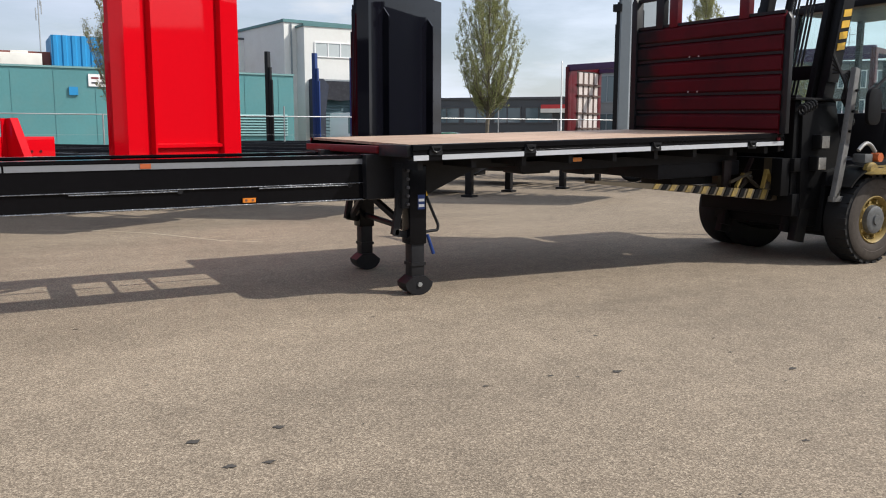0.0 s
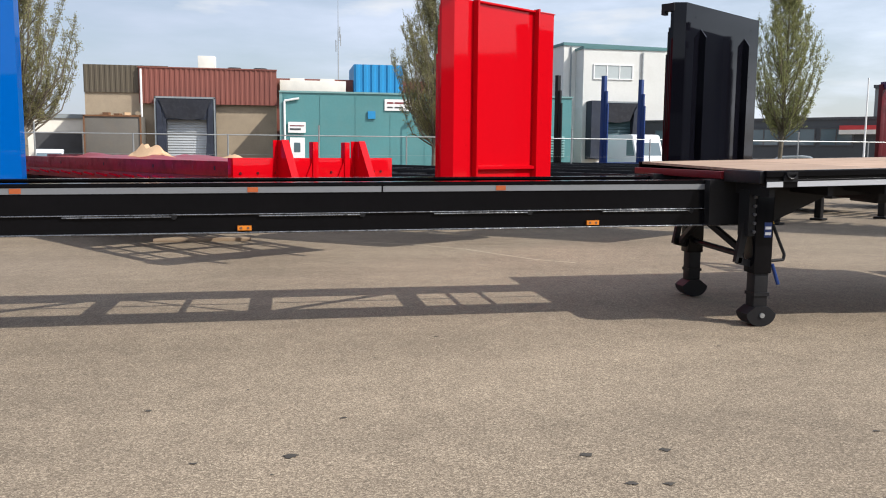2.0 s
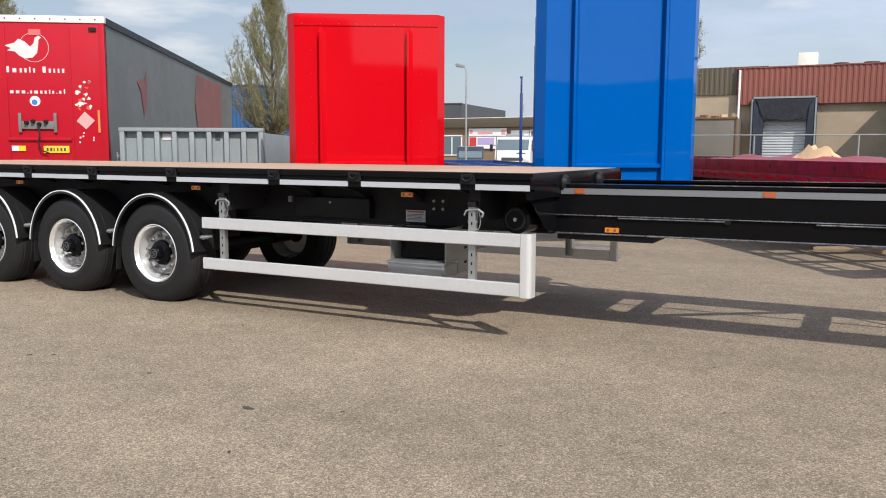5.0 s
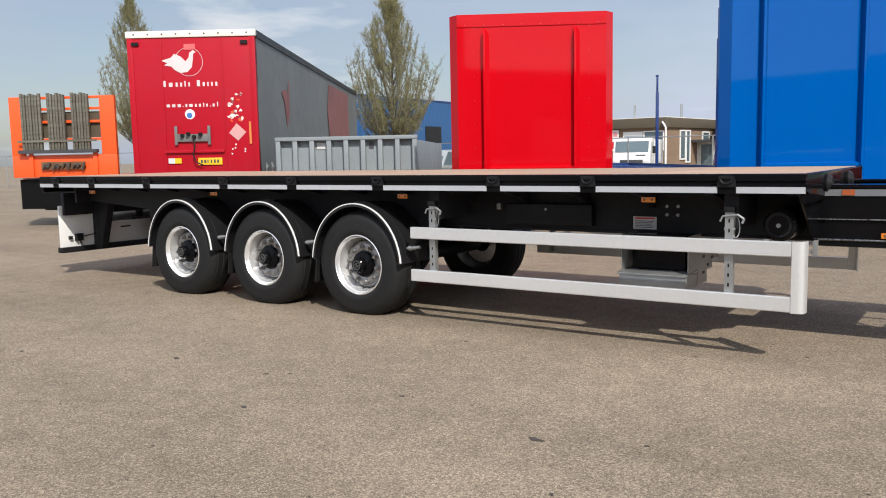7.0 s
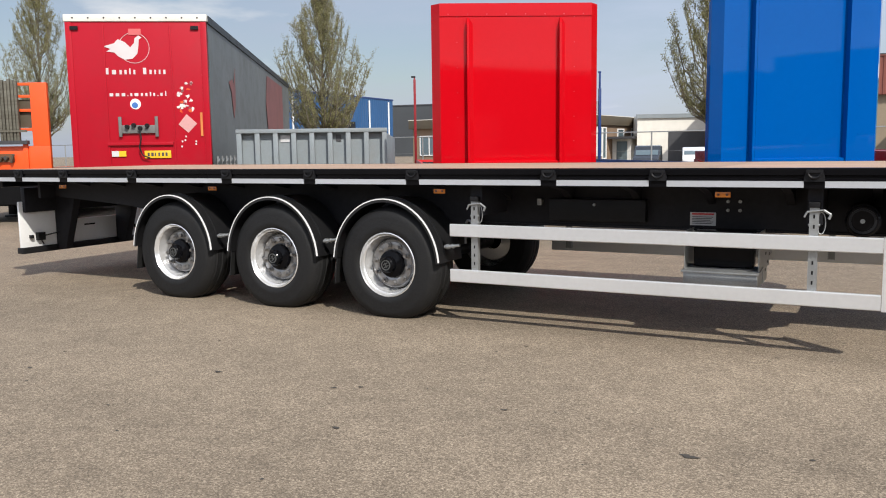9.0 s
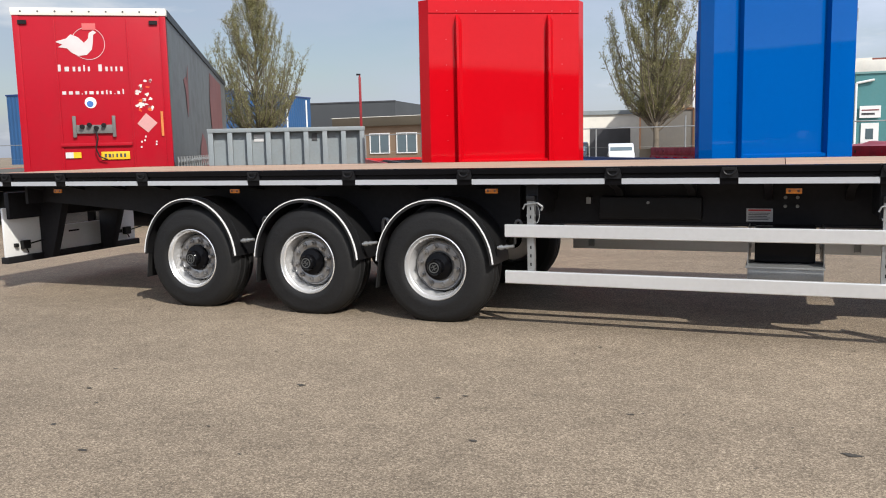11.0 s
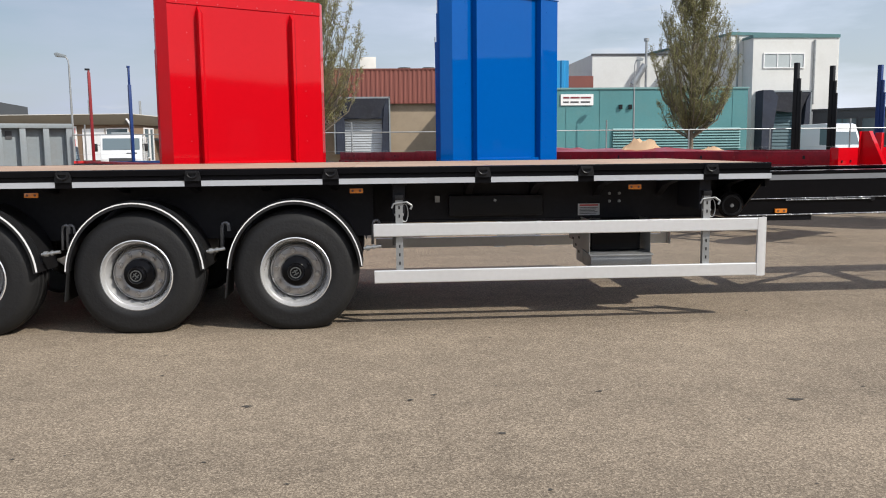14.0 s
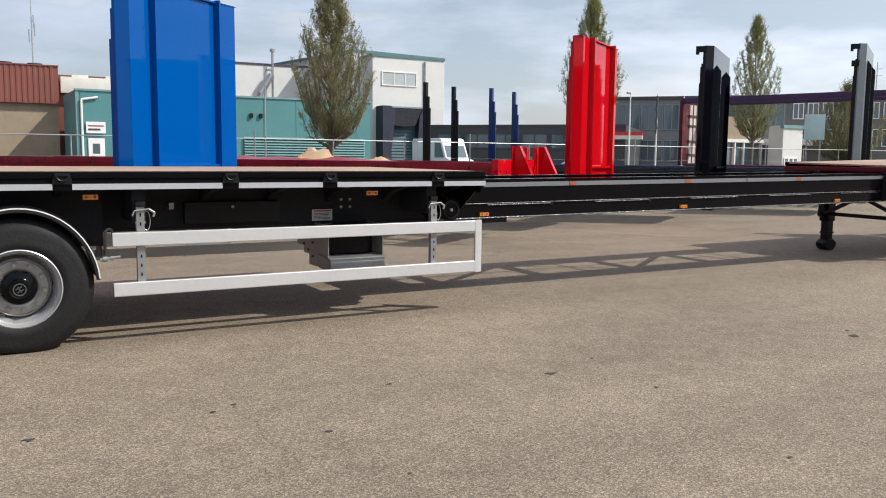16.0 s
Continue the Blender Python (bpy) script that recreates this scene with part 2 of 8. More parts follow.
# light mottled metal that imitates broken sun glints on the black folds
LIPGLOSS = mat("bright_glint_edge", (0.24, 0.245, 0.255), 0.24, 0.85, 0.5, 16.0, 0.6, 35, dirt=(0.008, 0.008, 0.009), dirt_amt=1.0)
UNDER = mat("dull_black_underside", (0.019, 0.019, 0.022), 0.5, 0, 0.3, 3.0, spec=0.14)
MASTGREY = mat("black_mast_paint", (0.007, 0.007, 0.0075), 0.42, 0, 0.25, 4.0, spec=0.15, dirt=(0.018, 0.016, 0.013), dirt_amt=0.4)
ARMGREY = mat("worn_grey_arm", (0.12, 0.118, 0.113), 0.5, 0.2, 0.3, 6.0, dirt=(0.03, 0.027, 0.024), dirt_amt=0.5)
DUSTRUBBER = mat("dusty_tyre_wall", (0.060, 0.050, 0.042), 0.75, 0, 0.2, 7.0, 0.2, 50, dirt=(0.028, 0.024, 0.02), dirt_amt=0.5, spec=0.2)
MASTBLACK = mat("greasy_steel_and_shade_black", (0.0055, 0.0055, 0.006), 0.45, 0, 0.3, 5.0, spec=0.12)
HOSEGREY = mat("silver_hose", (0.30, 0.30, 0.29), 0.4, 0.5, 0.15, 9.0)
BOARDRED = mat("crinkled_red_board", (0.26, 0.004, 0.014), 0.34, 0, 0.35, 3.0, 0.6, 7, spec=0.3, dirt=(0.05, 0.004, 0.006), dirt_amt=0.7)
MIDRED = mat("worn_red_rail", (0.22, 0.005, 0.010), 0.4, 0, 0.25, 2.0, dirt=(0.06, 0.005, 0.006), dirt_amt=0.5)
RIVET = mat("bare_rivet_head", (0.48, 0.035, 0.045), 0.4, 0, 0.2, 20.0)
HBBLACK = mat("mirror_black_paint", (0.004, 0.004, 0.0065), 0.035, 0, 0.2, 1.5, 0.03, 1.6, spec=0.2)
PRINT = mat("worn_white_print", (0.62, 0.55, 0.55), 0.5, 0, 0.12, 9.0)
ENDRED = mat("dull_end_red", (0.12, 0.004, 0.007), 0.45, 0, 0.25, 4.0, spec=0.3)
LENS = mat("dusty_lens", (0.42, 0.39, 0.33), 0.5, 0, 0.3, 14.0, dirt=(0.09, 0.08, 0.065), dirt_amt=0.6)
LAMPGREY = mat("dusty_lamp_grey", (0.085, 0.088, 0.088), 0.5, 0, 0.3, 12.0, dirt=(0.04, 0.036, 0.03), dirt_amt=0.6)
GALV = mat("galvanised_steel", (0.36, 0.37, 0.37), 0.42, 0.65, 0.2, 8.0)
STRIP = mat("reflective_strip_silver", (0.56, 0.58, 0.61), 0.33, 0.35, 0.06, 6.0)
BSTRIP = mat("reflective_strip_grey", (0.24, 0.25, 0.265), 0.4, 0.4, 0.08, 6.0)
WHITE = mat("white_trim", (0.80, 0.80, 0.79), 0.4, 0, 0.06, 4.0)
AMBER = mat("amber_lens", (0.66, 0.20, 0.02), 0.25, 0, 0.15, 20.0, coat=0.5)
REDPAINT = mat("red_paint", (0.52, 0.0025, 0.008), 0.045, 0, 0.05, 1.2, 0.05, 1.7, spec=0.22)
REDFLAT = mat("red_steel_paint", (0.60, 0.02, 0.022), 0.4, 0, 0.12, 2.0, dirt=(0.28, 0.02, 0.02), dirt_amt=0.35)
DARKRED = mat("dark_red_paint", (0.085, 0.004, 0.008), 0.35, 0, 0.25, 2.0, spec=0.3, dirt=(0.02, 0.003, 0.004), dirt_amt=0.6)
BLUEPAINT = mat("blue_paint", (0.0002, 0.081, 0.335), 0.03, 0, 0.06, 1.2, 0.05, 1.5, spec=0.17)
DARKBLUE = mat("dark_blue_paint", (0.006, 0.030, 0.14), 0.35, 0, 0.12, 2.0)
GREYPAINT = mat("grey_paint", (0.155, 0.178, 0.192), 0.3, 0, 0.1, 2.0)
LIGHTGREY = mat("light_grey_steel", (0.23, 0.26, 0.275), 0.5, 0, 0.12, 3.0, dirt=(0.22, 0.2, 0.18), dirt_amt=0.3)
ORANGE = mat("orange_paint", (0.85, 0.10, 0.018), 0.4, 0, 0.1, 2.0, dirt=(0.45, 0.08, 0.03), dirt_amt=0.25)
SMRED = mat("trailer_red_panel", (0.40, 0.006, 0.018), 0.34, 0, 0.06, 1.5, spec=0.25, dirt=(0.28, 0.02, 0.028), dirt_amt=0.25)
CURTAIN = mat("curtain_grey_vinyl", (0.125, 0.135, 0.135), 0.5, 0, 0.18, 1.5, 0.25, 3, dirt=(0.17, 0.16, 0.15), dirt_amt=0.4)
CURTAINRED = mat("curtain_faded_red", (0.21, 0.07, 0.065), 0.55, 0, 0.25, 3.0)
PALESLAT = mat("weathered_pale_slat", (0.52, 0.46, 0.43), 0.7, 0, 0.2, 3.0)
SLATBROWN = mat("brown_lattice_bar", (0.085, 0.05, 0.04), 0.7, 0, 0.25, 4.0)
CREAM = mat("cream_paint", (0.72, 0.69, 0.62), 0.55, 0, 0.1, 3.0)
YELLOW = mat("yellow_paint", (0.72, 0.42, 0.03), 0.4, 0, 0.2, 4.0, dirt=(0.2, 0.13, 0.04), dirt_amt=0.4)
YPLATE = mat("yellow_plate", (0.78, 0.47, 0.02), 0.4, 0, 0.05, 6.0)
DARKGREY = mat("dark_grey_steel", (0.07, 0.07, 0.075), 0.42, 0.3, 0.2, 3.0)
def overspray_material():
    """Dark red paint fading to black overspray towards one side."""
    m = mat("bulkhead_red", (0.066, 0.003, 0.006), 0.42, 0, 0.25, 2.0, spec=0.14, dirt=(0.022, 0.003, 0.004), dirt_amt=0.5)
    n, l = m.node_tree.nodes, m.node_tree.links
    b = n["Principled BSDF"]
    src = b.inputs["Base Color"].links[0].from_socket
    co = n.new("ShaderNodeTexCoord")
    sx = n.new("ShaderNodeSeparateXYZ")
    l.new(co.outputs["Object"], sx.inputs[0])
    no = n.new("ShaderNodeTexNoise")
    no.inputs["Scale"].default_value = 3.0
    l.new(co.outputs["Object"], no.inputs["Vector"])
    ad = n.new("ShaderNodeMath")
    ad.operation = "MULTIPLY_ADD"
    ad.inputs[1].default_value = 0.7
    l.new(no.outputs["Fac"], ad.inputs[0])
    l.new(sx.outputs["Y"], ad.inputs[2])
    mr = n.new("ShaderNodeMapRange")
    mr.inputs[1].default_value, mr.inputs[2].default_value = 2.1, 2.5
    l.new(ad.outputs[0], mr.inputs[0])
    mx = n.new("ShaderNodeMix")
    mx.data_type = "RGBA"
    mx.inputs[7].default_value = (0.006, 0.006, 0.007, 1)
    l.new(mr.outputs[0], mx.inputs[0])
    l.new(src, mx.inputs[6])
    l.new(mx.outputs[2], b.inputs["Base Color"])
    return m


BULKHEAD = overspray_material()
PURPLE = mat("purple_tarp_roll", (0.055, 0.022, 0.075), 0.6, 0, 0.3, 3.0)
TAN = mat("tan_foam_block", (0.55, 0.37, 0.22), 0.85, 0, 0.15, 6.0, 0.4, 12)
REDTARP = mat("crumpled_red_tarp", (0.27, 0.007, 0.014), 0.32, 0, 0.25, 5.0, 0.5, 9)
RUST = mat("rusty_steel", (0.16, 0.075, 0.035), 0.8, 0, 0.3, 8.0)
LABEL = mat("printed_label", (0.58, 0.58, 0.58), 0.5, 0, 0.05, 9.0)
INK = mat("dark_print", (0.06, 0.06, 0.065), 0.5)
INKRED = mat("red_print", (0.55, 0.04, 0.04), 0.5)
INKBLUE = mat("blue_print", (0.05, 0.16, 0.45), 0.5)
TEAL = mat("teal_sheet_cladding", (0.075, 0.225, 0.235), 0.5, 0, 0.12, 0.6, dirt=(0.11, 0.23, 0.225), dirt_amt=0.4)
TEALTRIM = mat("teal_trim", (0.16, 0.30, 0.30), 0.5)
ROOFTEAL = mat("dark_teal_roof_edge", (0.07, 0.17, 0.175), 0.5)
BRICKTAN = mat("tan_brickwork", (0.34, 0.27, 0.19), 0.85, 0, 0.15, 1.2, 0.2, 18, dirt=(0.26, 0.21, 0.16), dirt_amt=0.5)
CLADRED = mat("brown_red_cladding", (0.20, 0.062, 0.045), 0.6, 0, 0.12, 1.0)
CLADBROWN = mat("olive_brown_cladding", (0.085, 0.068, 0.045), 0.6, 0, 0.15, 1.0)
WHITEWALL = mat("white_rendered_wall", (0.66, 0.66, 0.63), 0.75, 0, 0.06, 0.5, dirt=(0.55, 0.54, 0.5), dirt_amt=0.4)
SHUTTER = mat("roller_shutter_metal", (0.40, 0.42, 0.43), 0.5, 0.3, 0.1, 2.0)
DOCKNAVY = mat("dock_curtain_navy", (0.018, 0.024, 0.042), 0.75, 0, 0.4, 2.0, dirt=(0.06, 0.065, 0.08), dirt_amt=0.5)
BLUEBOX = mat("blue_sheet_cladding", (0.012, 0.235, 0.50), 0.5, 0, 0.1, 1.0)
NAVYBLD = mat("blue_hall_cladding", (0.018, 0.080, 0.205), 0.5, 0, 0.12, 0.6)
DARKBLD = mat("anthracite_cladding", (0.055, 0.06, 0.065), 0.6, 0, 0.12, 0.6)
BROWNBRICK = mat("brown_brick_wall", (0.22, 0.15, 0.10), 0.85, 0, 0.15, 1.5, 0.2, 20)
ROOFDARK = mat("dark_roof_felt", (0.05, 0.05, 0.055), 0.85, 0, 0.2, 1.0)
GREYBLD = mat("grey_facade_panel", (0.22, 0.225, 0.22), 0.65, 0, 0.1, 0.8)
BARK = mat("tree_bark", (0.15, 0.125, 0.095), 0.9, 0, 0.3, 8.0, 0.6, 30)
RUSTRED = mat("rust_red_steel", (0.014, 0.005, 0.005), 0.6, 0, 0.35, 6.0, dirt=(0.022, 0.01, 0.007), dirt_amt=0.5)
LEAF = leaf_material("young_leaves", (0.31, 0.32, 0.13))
LEAFDARK = leaf_material("brown_olive_leaves", (0.29, 0.275, 0.125))
GRASS = mat("verge_grass", (0.07, 0.10, 0.03), 0.9, 0, 0.4, 3.0, 0.6, 30)
CARWHITE = mat("white_car_paint", (0.72, 0.73, 0.74), 0.25, 0, 0.03, 1.0, coat=0.6)
CARSILVER = mat("silver_car_paint", (0.42, 0.45, 0.44), 0.25, 0.4, 0.05, 1.0, coat=0.6)
CARDARK = mat("dark_car_paint", (0.03, 0.035, 0.045), 0.22, 0.2, 0.1, 1.0, coat=0.6)
CARGREEN = mat("green_car_paint", (0.02, 0.12, 0.05), 0.25, 0, 0.1, 1.0, coat=0.6)
CHALK = mat("old_bitumen_stain", (0.055, 0.048, 0.04), 0.9, 0, 0.3, 20.0)


# ---- building blocks ----
def box(bm, a, b, m=None):
    """Axis box between corners a and b, optionally moved by m."""
    vs = [bm.verts.new((x, y, z)) for x in (a[0], b[0]) for y in (a[1], b[1]) for z in (a[2], b[2])]
    for f in ((0, 1, 3, 2), (4, 6, 7, 5), (0, 4, 5, 1), (2, 3, 7, 6), (0, 2, 6, 4), (1, 5, 7, 3)):
        bm.faces.new([vs[i] for i in f])
    if m is not None:
        for v in vs:
            v.co = m @ v.co
    return bm


def rod(bm, a, b, r0, r1=None, n=12, cap=True):
    """Round bar from a to b."""
    a, b = Vector(a), Vector(b)
    r1 = r0 if r1 is None else r1
    q = (b - a).to_track_quat("Z", "Y").to_matrix()
    ra, rb = [], []
    for i in range(n):
        w = Vector((math.cos(2 * math.pi * i / n), math.sin(2 * math.pi * i / n), 0))
        ra.append(bm.verts.new(a + q @ (w * r0)))
        rb.append(bm.verts.new(b + q @ (w * r1)))
    for i in range(n):
        j = (i + 1) % n
        bm.faces.new((ra[i], ra[j], rb[j], rb[i]))
    if cap:
        bm.faces.new(ra[::-1])
        bm.faces.new(rb)
    return bm


def bar(bm, a, b, w, h):
    """Square bar from a to b: w across (horizontal), h upright."""
    a, b = Vector(a), Vector(b)
    d = (b - a).normalized()
    side = d.cross(Vector((0, 0, 1)))
    side = side.normalized() if side.length > 1e-4 else Vector((1, 0, 0))
    up = side.cross(d)
    vs = []
    for p in (a, b):
        for s, t in ((-1, -1), (1, -1), (1, 1), (-1, 1)):
            vs.append(bm.verts.new(p + side * (s * w / 2) + up * (t * h / 2)))
    for f in ((3, 2, 1, 0), (4, 5, 6, 7), (0, 1, 5, 4), (1, 2, 6, 5), (2, 3, 7, 6), (3, 0, 4, 7)):
        bm.faces.new([vs[i] for i in f])
    return bm


def prism(bm, pts, axis, a, b):
    """Extrudes a 2D outline along an axis: y takes (x, z), x takes (y, z), z takes (x, y)."""
    def put(p, k):
        return {"y": (p[0], k, p[1]), "x": (k, p[0], p[1]), "z": (p[0], p[1], k)}[axis]
    va = [bm.verts.new(put(p, a)) for p in pts]
    vb = [bm.verts.new(put(p, b)) for p in pts]
    n = len(pts)
    for i in range(n):
        j = (i + 1) % n
        bm.faces.new((va[i], va[j], vb[j], vb[i]))
    bm.faces.new(va[::-1])
    bm.faces.new(vb)
    return bm


def lathe(bm, prof, c, n=32, closed=False):
    """Turns a profile of (radius, y) about the y axis through c."""
    rings = []
    for r, y in prof:
        rings.append([bm.verts.new((c[0] + r * math.cos(2 * math.pi * i / n), c[1] + y, c[2] + r * math.sin(2 * math.pi * i / n))) for i in range(n)])
    pairs = list(zip(rings, rings[1:])) + ([(rings[-1], rings[0])] if closed else [])
    for p, q in pairs:
        for i in range(n):
            j = (i + 1) % n
            bm.faces.new((p[i], p[j], q[j], q[i]))
    return bm


def arc_plate(bm, c, r, t, a0, a1, y0, y1, n=20):
    """Curved plate of thickness t about the y axis."""
    rows = []
    for i in range(n + 1):
        a = a0 + (a1 - a0) * i / n
        ca, sa = math.cos(a), math.sin(a)
        rows.append([bm.verts.new((c[0] + rr * ca, yy, c[2] + rr * sa)) for rr, yy in ((r, y0), (r + t, y0), (r + t, y1), (r, y1))])
    for p, q in zip(rows, rows[1:]):
        for k in range(4):
            j = (k + 1) % 4
            bm.faces.new((p[k], p[j], q[j], q[k]))
    bm.faces.new(rows[0][::-1])
    bm.faces.new(rows[-1])
    return bm


def finish(name, bm, material, bevel=0.0, sharp=35):
    bmesh.ops.recalc_face_normals(bm, faces=bm.faces)
    if bevel:
        es = [e for e in bm.edges if len(e.link_faces) == 2 and e.calc_face_angle(0) > 0.6]
        bmesh.ops.bevel(bm, geom=es, offset=bevel, segments=2, affect="EDGES", profile=0.6, clamp_overlap=True)
    me = bpy.data.meshes.new(name)
    bm.to_mesh(me)
    bm.free()
    me.shade_smooth()
    me.set_sharp_from_angle(angle=radians(sharp))
    me.materials.append(material)
    return new(name, me)


def part(name, bm, material, parent, label="", bevel=0.0, sharp=35):
    ob = finish(name, bm, material, bevel, sharp)
    ob.parent = parent
    return tagged(ob, label)


def thing(name, m, label, category, group="", kind=""):
    ob = new(name)
    ob.matrix_world = m
    ob.empty_display_size = 0.3
    return tagged(ob, label, category, group, kind)


def bx(name, a, b, material, parent, label="", bevel=0.0):
    return part(name, box(bmesh.new(), a, b), material, parent, label, bevel)


def share(src, parent, m):
    """Another part that shares the mesh of src, with its sub-parts."""
    ob = src.copy()
    scene.collection.objects.link(ob)
    ob.parent = parent
    ob.matrix_basis = m
    for ch in src.children:
        share(ch, ob, ch.matrix_basis)
    return ob


# ---- ground ----
gb = bmesh.new()
xs = [-600, -140] + [-60 + 8 * i for i in range(20)] + [170, 600]
ys = [-300, -60] + [-30 + 8 * i for i in range(10)] + [80, 160, 700]
gv = [[gb.verts.new((x, y, 0.0)) for x in xs] for y in ys]
for j in range(len(ys) - 1):
    for i in range(len(xs) - 1):
        gb.faces.new((gv[j][i], gv[j][i + 1], gv[j + 1][i + 1], gv[j + 1][i]))
tagged(finish("ground", gb, ASPHALT), "worn grey-brown asphalt yard with exposed stone chippings", "ground", kind="structure")

# ---- the long extendable flatbed trailer ----
MF = Matrix.Translation((5.2, 0, 1.0)) @ Matrix.Rotation(-0.007, 4, "Y") @ Matrix.Translation((-5.2, 0, -1.0))
MG = Matrix.Translation((12.9, 0, 1.053)) @ Matrix.Rotation(-0.0232, 4, "Y") @ Matrix.Rotation(0.0175, 4, "X") @ Matrix.Translation((-12.9, 0, -1.0))
WID = 2.52


def front(ob):
    """Lifts a part with the extended end: the beam slightly, the front platform on the forks a little more."""
    mid = sum((ob.matrix_local @ Vector(c) for c in ob.bound_box), Vector()) / 8
    ob.matrix_local = (MG if mid.x > 12.75 else MF) @ ob.matrix_local
    return ob


def make_wheel(parent, sign, name="wheel"):
    """A wheel round the y axis at the parent's origin: tyre, rim, hub, nuts. Outer face towards -y times sign."""
    s = sign
    w = part(name, lathe(bmesh.new(), [(r, s * y) for r, y in (
        (0.281, 0.030), (0.304, 0.014), (0.340, 0.006), (0.352, 0.010), (0.420, 0.006), (0.462, 0.020), (0.494, 0.050), (0.510, 0.085), (0.503, 0.096), (0.513, 0.108),
        (0.515, 0.160), (0.505, 0.166), (0.505, 0.176), (0.515, 0.182), (0.515, 0.240), (0.505, 0.246), (0.505, 0.256), (0.515, 0.262),
        (0.513, 0.305), (0.494, 0.345), (0.455, 0.378), (0.340, 0.385), (0.281, 0.372))], (0, 0, 0), 72), RUBBER, parent, "black rubber tyre, flattened under load")
    for v in w.data.vertices:
        if v.co.z < -0.475:
            v.co.z = -0.475 + 0.02 * (v.co.z + 0.475)
            v.co.x *= 1.02
    rim = part("rim", lathe(bmesh.new(), [(r, s * y) for r, y in (
        (0.285, 0.372), (0.287, 0.060), (0.291, 0.026), (0.281, 0.020), (0.274, 0.030), (0.270, 0.048), (0.258, 0.060), (0.253, 0.095),
        (0.246, 0.130), (0.238, 0.160), (0.232, 0.20), (0.228, 0.215), (0.105, 0.22))], (0, 0, 0), 48), SILVER, w, "bright aluminium rim")
    part("disc", lathe(bmesh.new(), [(r, s * y) for r, y in (
        (0.226, 0.20), (0.220, 0.150), (0.215, 0.134), (0.207, 0.127), (0.201, 0.133), (0.196, 0.126), (0.165, 0.122), (0.130, 0.124), (0.12, 0.13))], (0, 0, 0), 40), DISC, w, "grey steel wheel disc")
    part("hub", lathe(bmesh.new(), [(r, s * y) for r, y in (
        (0.124, 0.20), (0.124, 0.102), (0.116, 0.088), (0.086, 0.080), (0.072, 0.070), (0.068, 0.016), (0.058, 0.004), (0.050, 0.008), (0.0, 0.008))], (0, 0, 0), 32), BLACK, w, "black hub cap")
    badge = bmesh.new()
    lathe(badge, [(r, s * y) for r, y in ((0.046, 0.009), (0.046, 0.001), (0.038, 0.001), (0.038, 0.009))], (0, 0, 0), 20)
    for k in (-1, 1):
        box(badge, (0.012 * k - 0.004, min(s * 0.002, s * 0.009), -0.024), (0.012 * k + 0.004, max(s * 0.002, s * 0.009), 0.024))
    box(badge, (-0.024, min(s * 0.002, s * 0.009), -0.004), (0.024, max(s * 0.002, s * 0.009), 0.004))
    part("badge", badge, LAMPGREY, w, "small embossed hub emblem")
    nut = None
    for i in range(10):
        a = 2 * math.pi * (i + 0.5) / 10
        if nut is None:
            nb = bmesh.new()
            rod(nb, (0, 0, 0), (0, -0.046 * s, 0), 0.019, 0.016, 6)
            rod(nb, (0, 0, 0), (0, -0.014 * s, 0), 0.027, 0.027, 12)
            nut = part("wheel_nut", nb, NUT, w)
            nut.location = (0.170 * math.cos(a), 0.123 * s, 0.170 * math.sin(a))
        else:
            o = nut.copy()
            scene.collection.objects.link(o)
            o.parent = w
            o.location = (0.170 * math.cos(a), 0.123 * s, 0.170 * math.sin(a))
    return w


TR = thing("flatbed_trailer", Matrix(), "long black extended flatbed semi-trailer with brown plywood deck", "trailer")

# deck of the rear section: plywood sheets
def deck_sheets(x0, x1, z, is_front=False):
    n = round((x1 - x0) / 1.22)
    step = (x1 - x0) / n
    src = None
    for i in range(n):
        for y0, y1 in ((0.055, 1.256), (1.264, WID - 0.055)):
            if src is None:
                src = bx("deck_panel", (0, 0, 0), (step - 0.006, 1.2, 0.024), PLY, TR, "brown plywood deck sheet")
                src.location = (x0 + i * step, y0, z)
                o = src
            else:
                o = src.copy()
                scene.collection.objects.link(o)
                o.parent = TR
                o.matrix_local = Matrix.Translation((x0 + i * step, y0, z))
            if is_front:
                o.matrix_local = MG @ Matrix.Translation((x0 + i * step, y0, z))


deck_sheets(-3.95, 5.2, 1.300)
deck_sheets(12.78, 17.28, 1.300, True)


def side_rail(x0, x1, y, s, is_front):
    """Edge profile of the deck, outer face at y; s points inwards."""
    b = bmesh.new()
    prof = [(y, 1.185), (y, 1.245), (y + 0.012 * s, 1.250), (y + 0.012 * s, 1.270), (y, 1.275), (y, 1.316), (y + 0.008 * s, 1.325), (y + 0.05 * s, 1.325), (y + 0.05 * s, 1.298),
            (y + 0.018 * s, 1.292), (y + 0.018 * s, 1.200), (y + 0.09 * s, 1.198), (y + 0.09 * s, 1.185)]
    prism(b, prof, "x", x0, x1)
    o = part("side_rail", b, BLACK, TR, "black steel deck edge rail")
    return front(o) if is_front else o


side_rail(-4.0, 5.24, 0, 1, False)
side_rail(-4.0, 5.24, WID, -1, False)
side_rail(12.764, 17.36, 0, 1, True)
side_rail(12.764, 17.36, WID, -1, True)
for x0, x1, fr in ((5.2, 5.24, False), (-4.0, -3.96, False), (17.3, 17.36, True)):
    o = bx("end_rail", (x0, 0.02, 1.12), (x1, WID - 0.02, 1.322), BLACK, TR, "", 0.006)
    if fr:
        front(o)
front(bx("end_rail", (12.70, 0.62, 1.235), (12.775, WID - 0.03, 1.302), ENDRED, TR, "red painted end rail", 0.006))
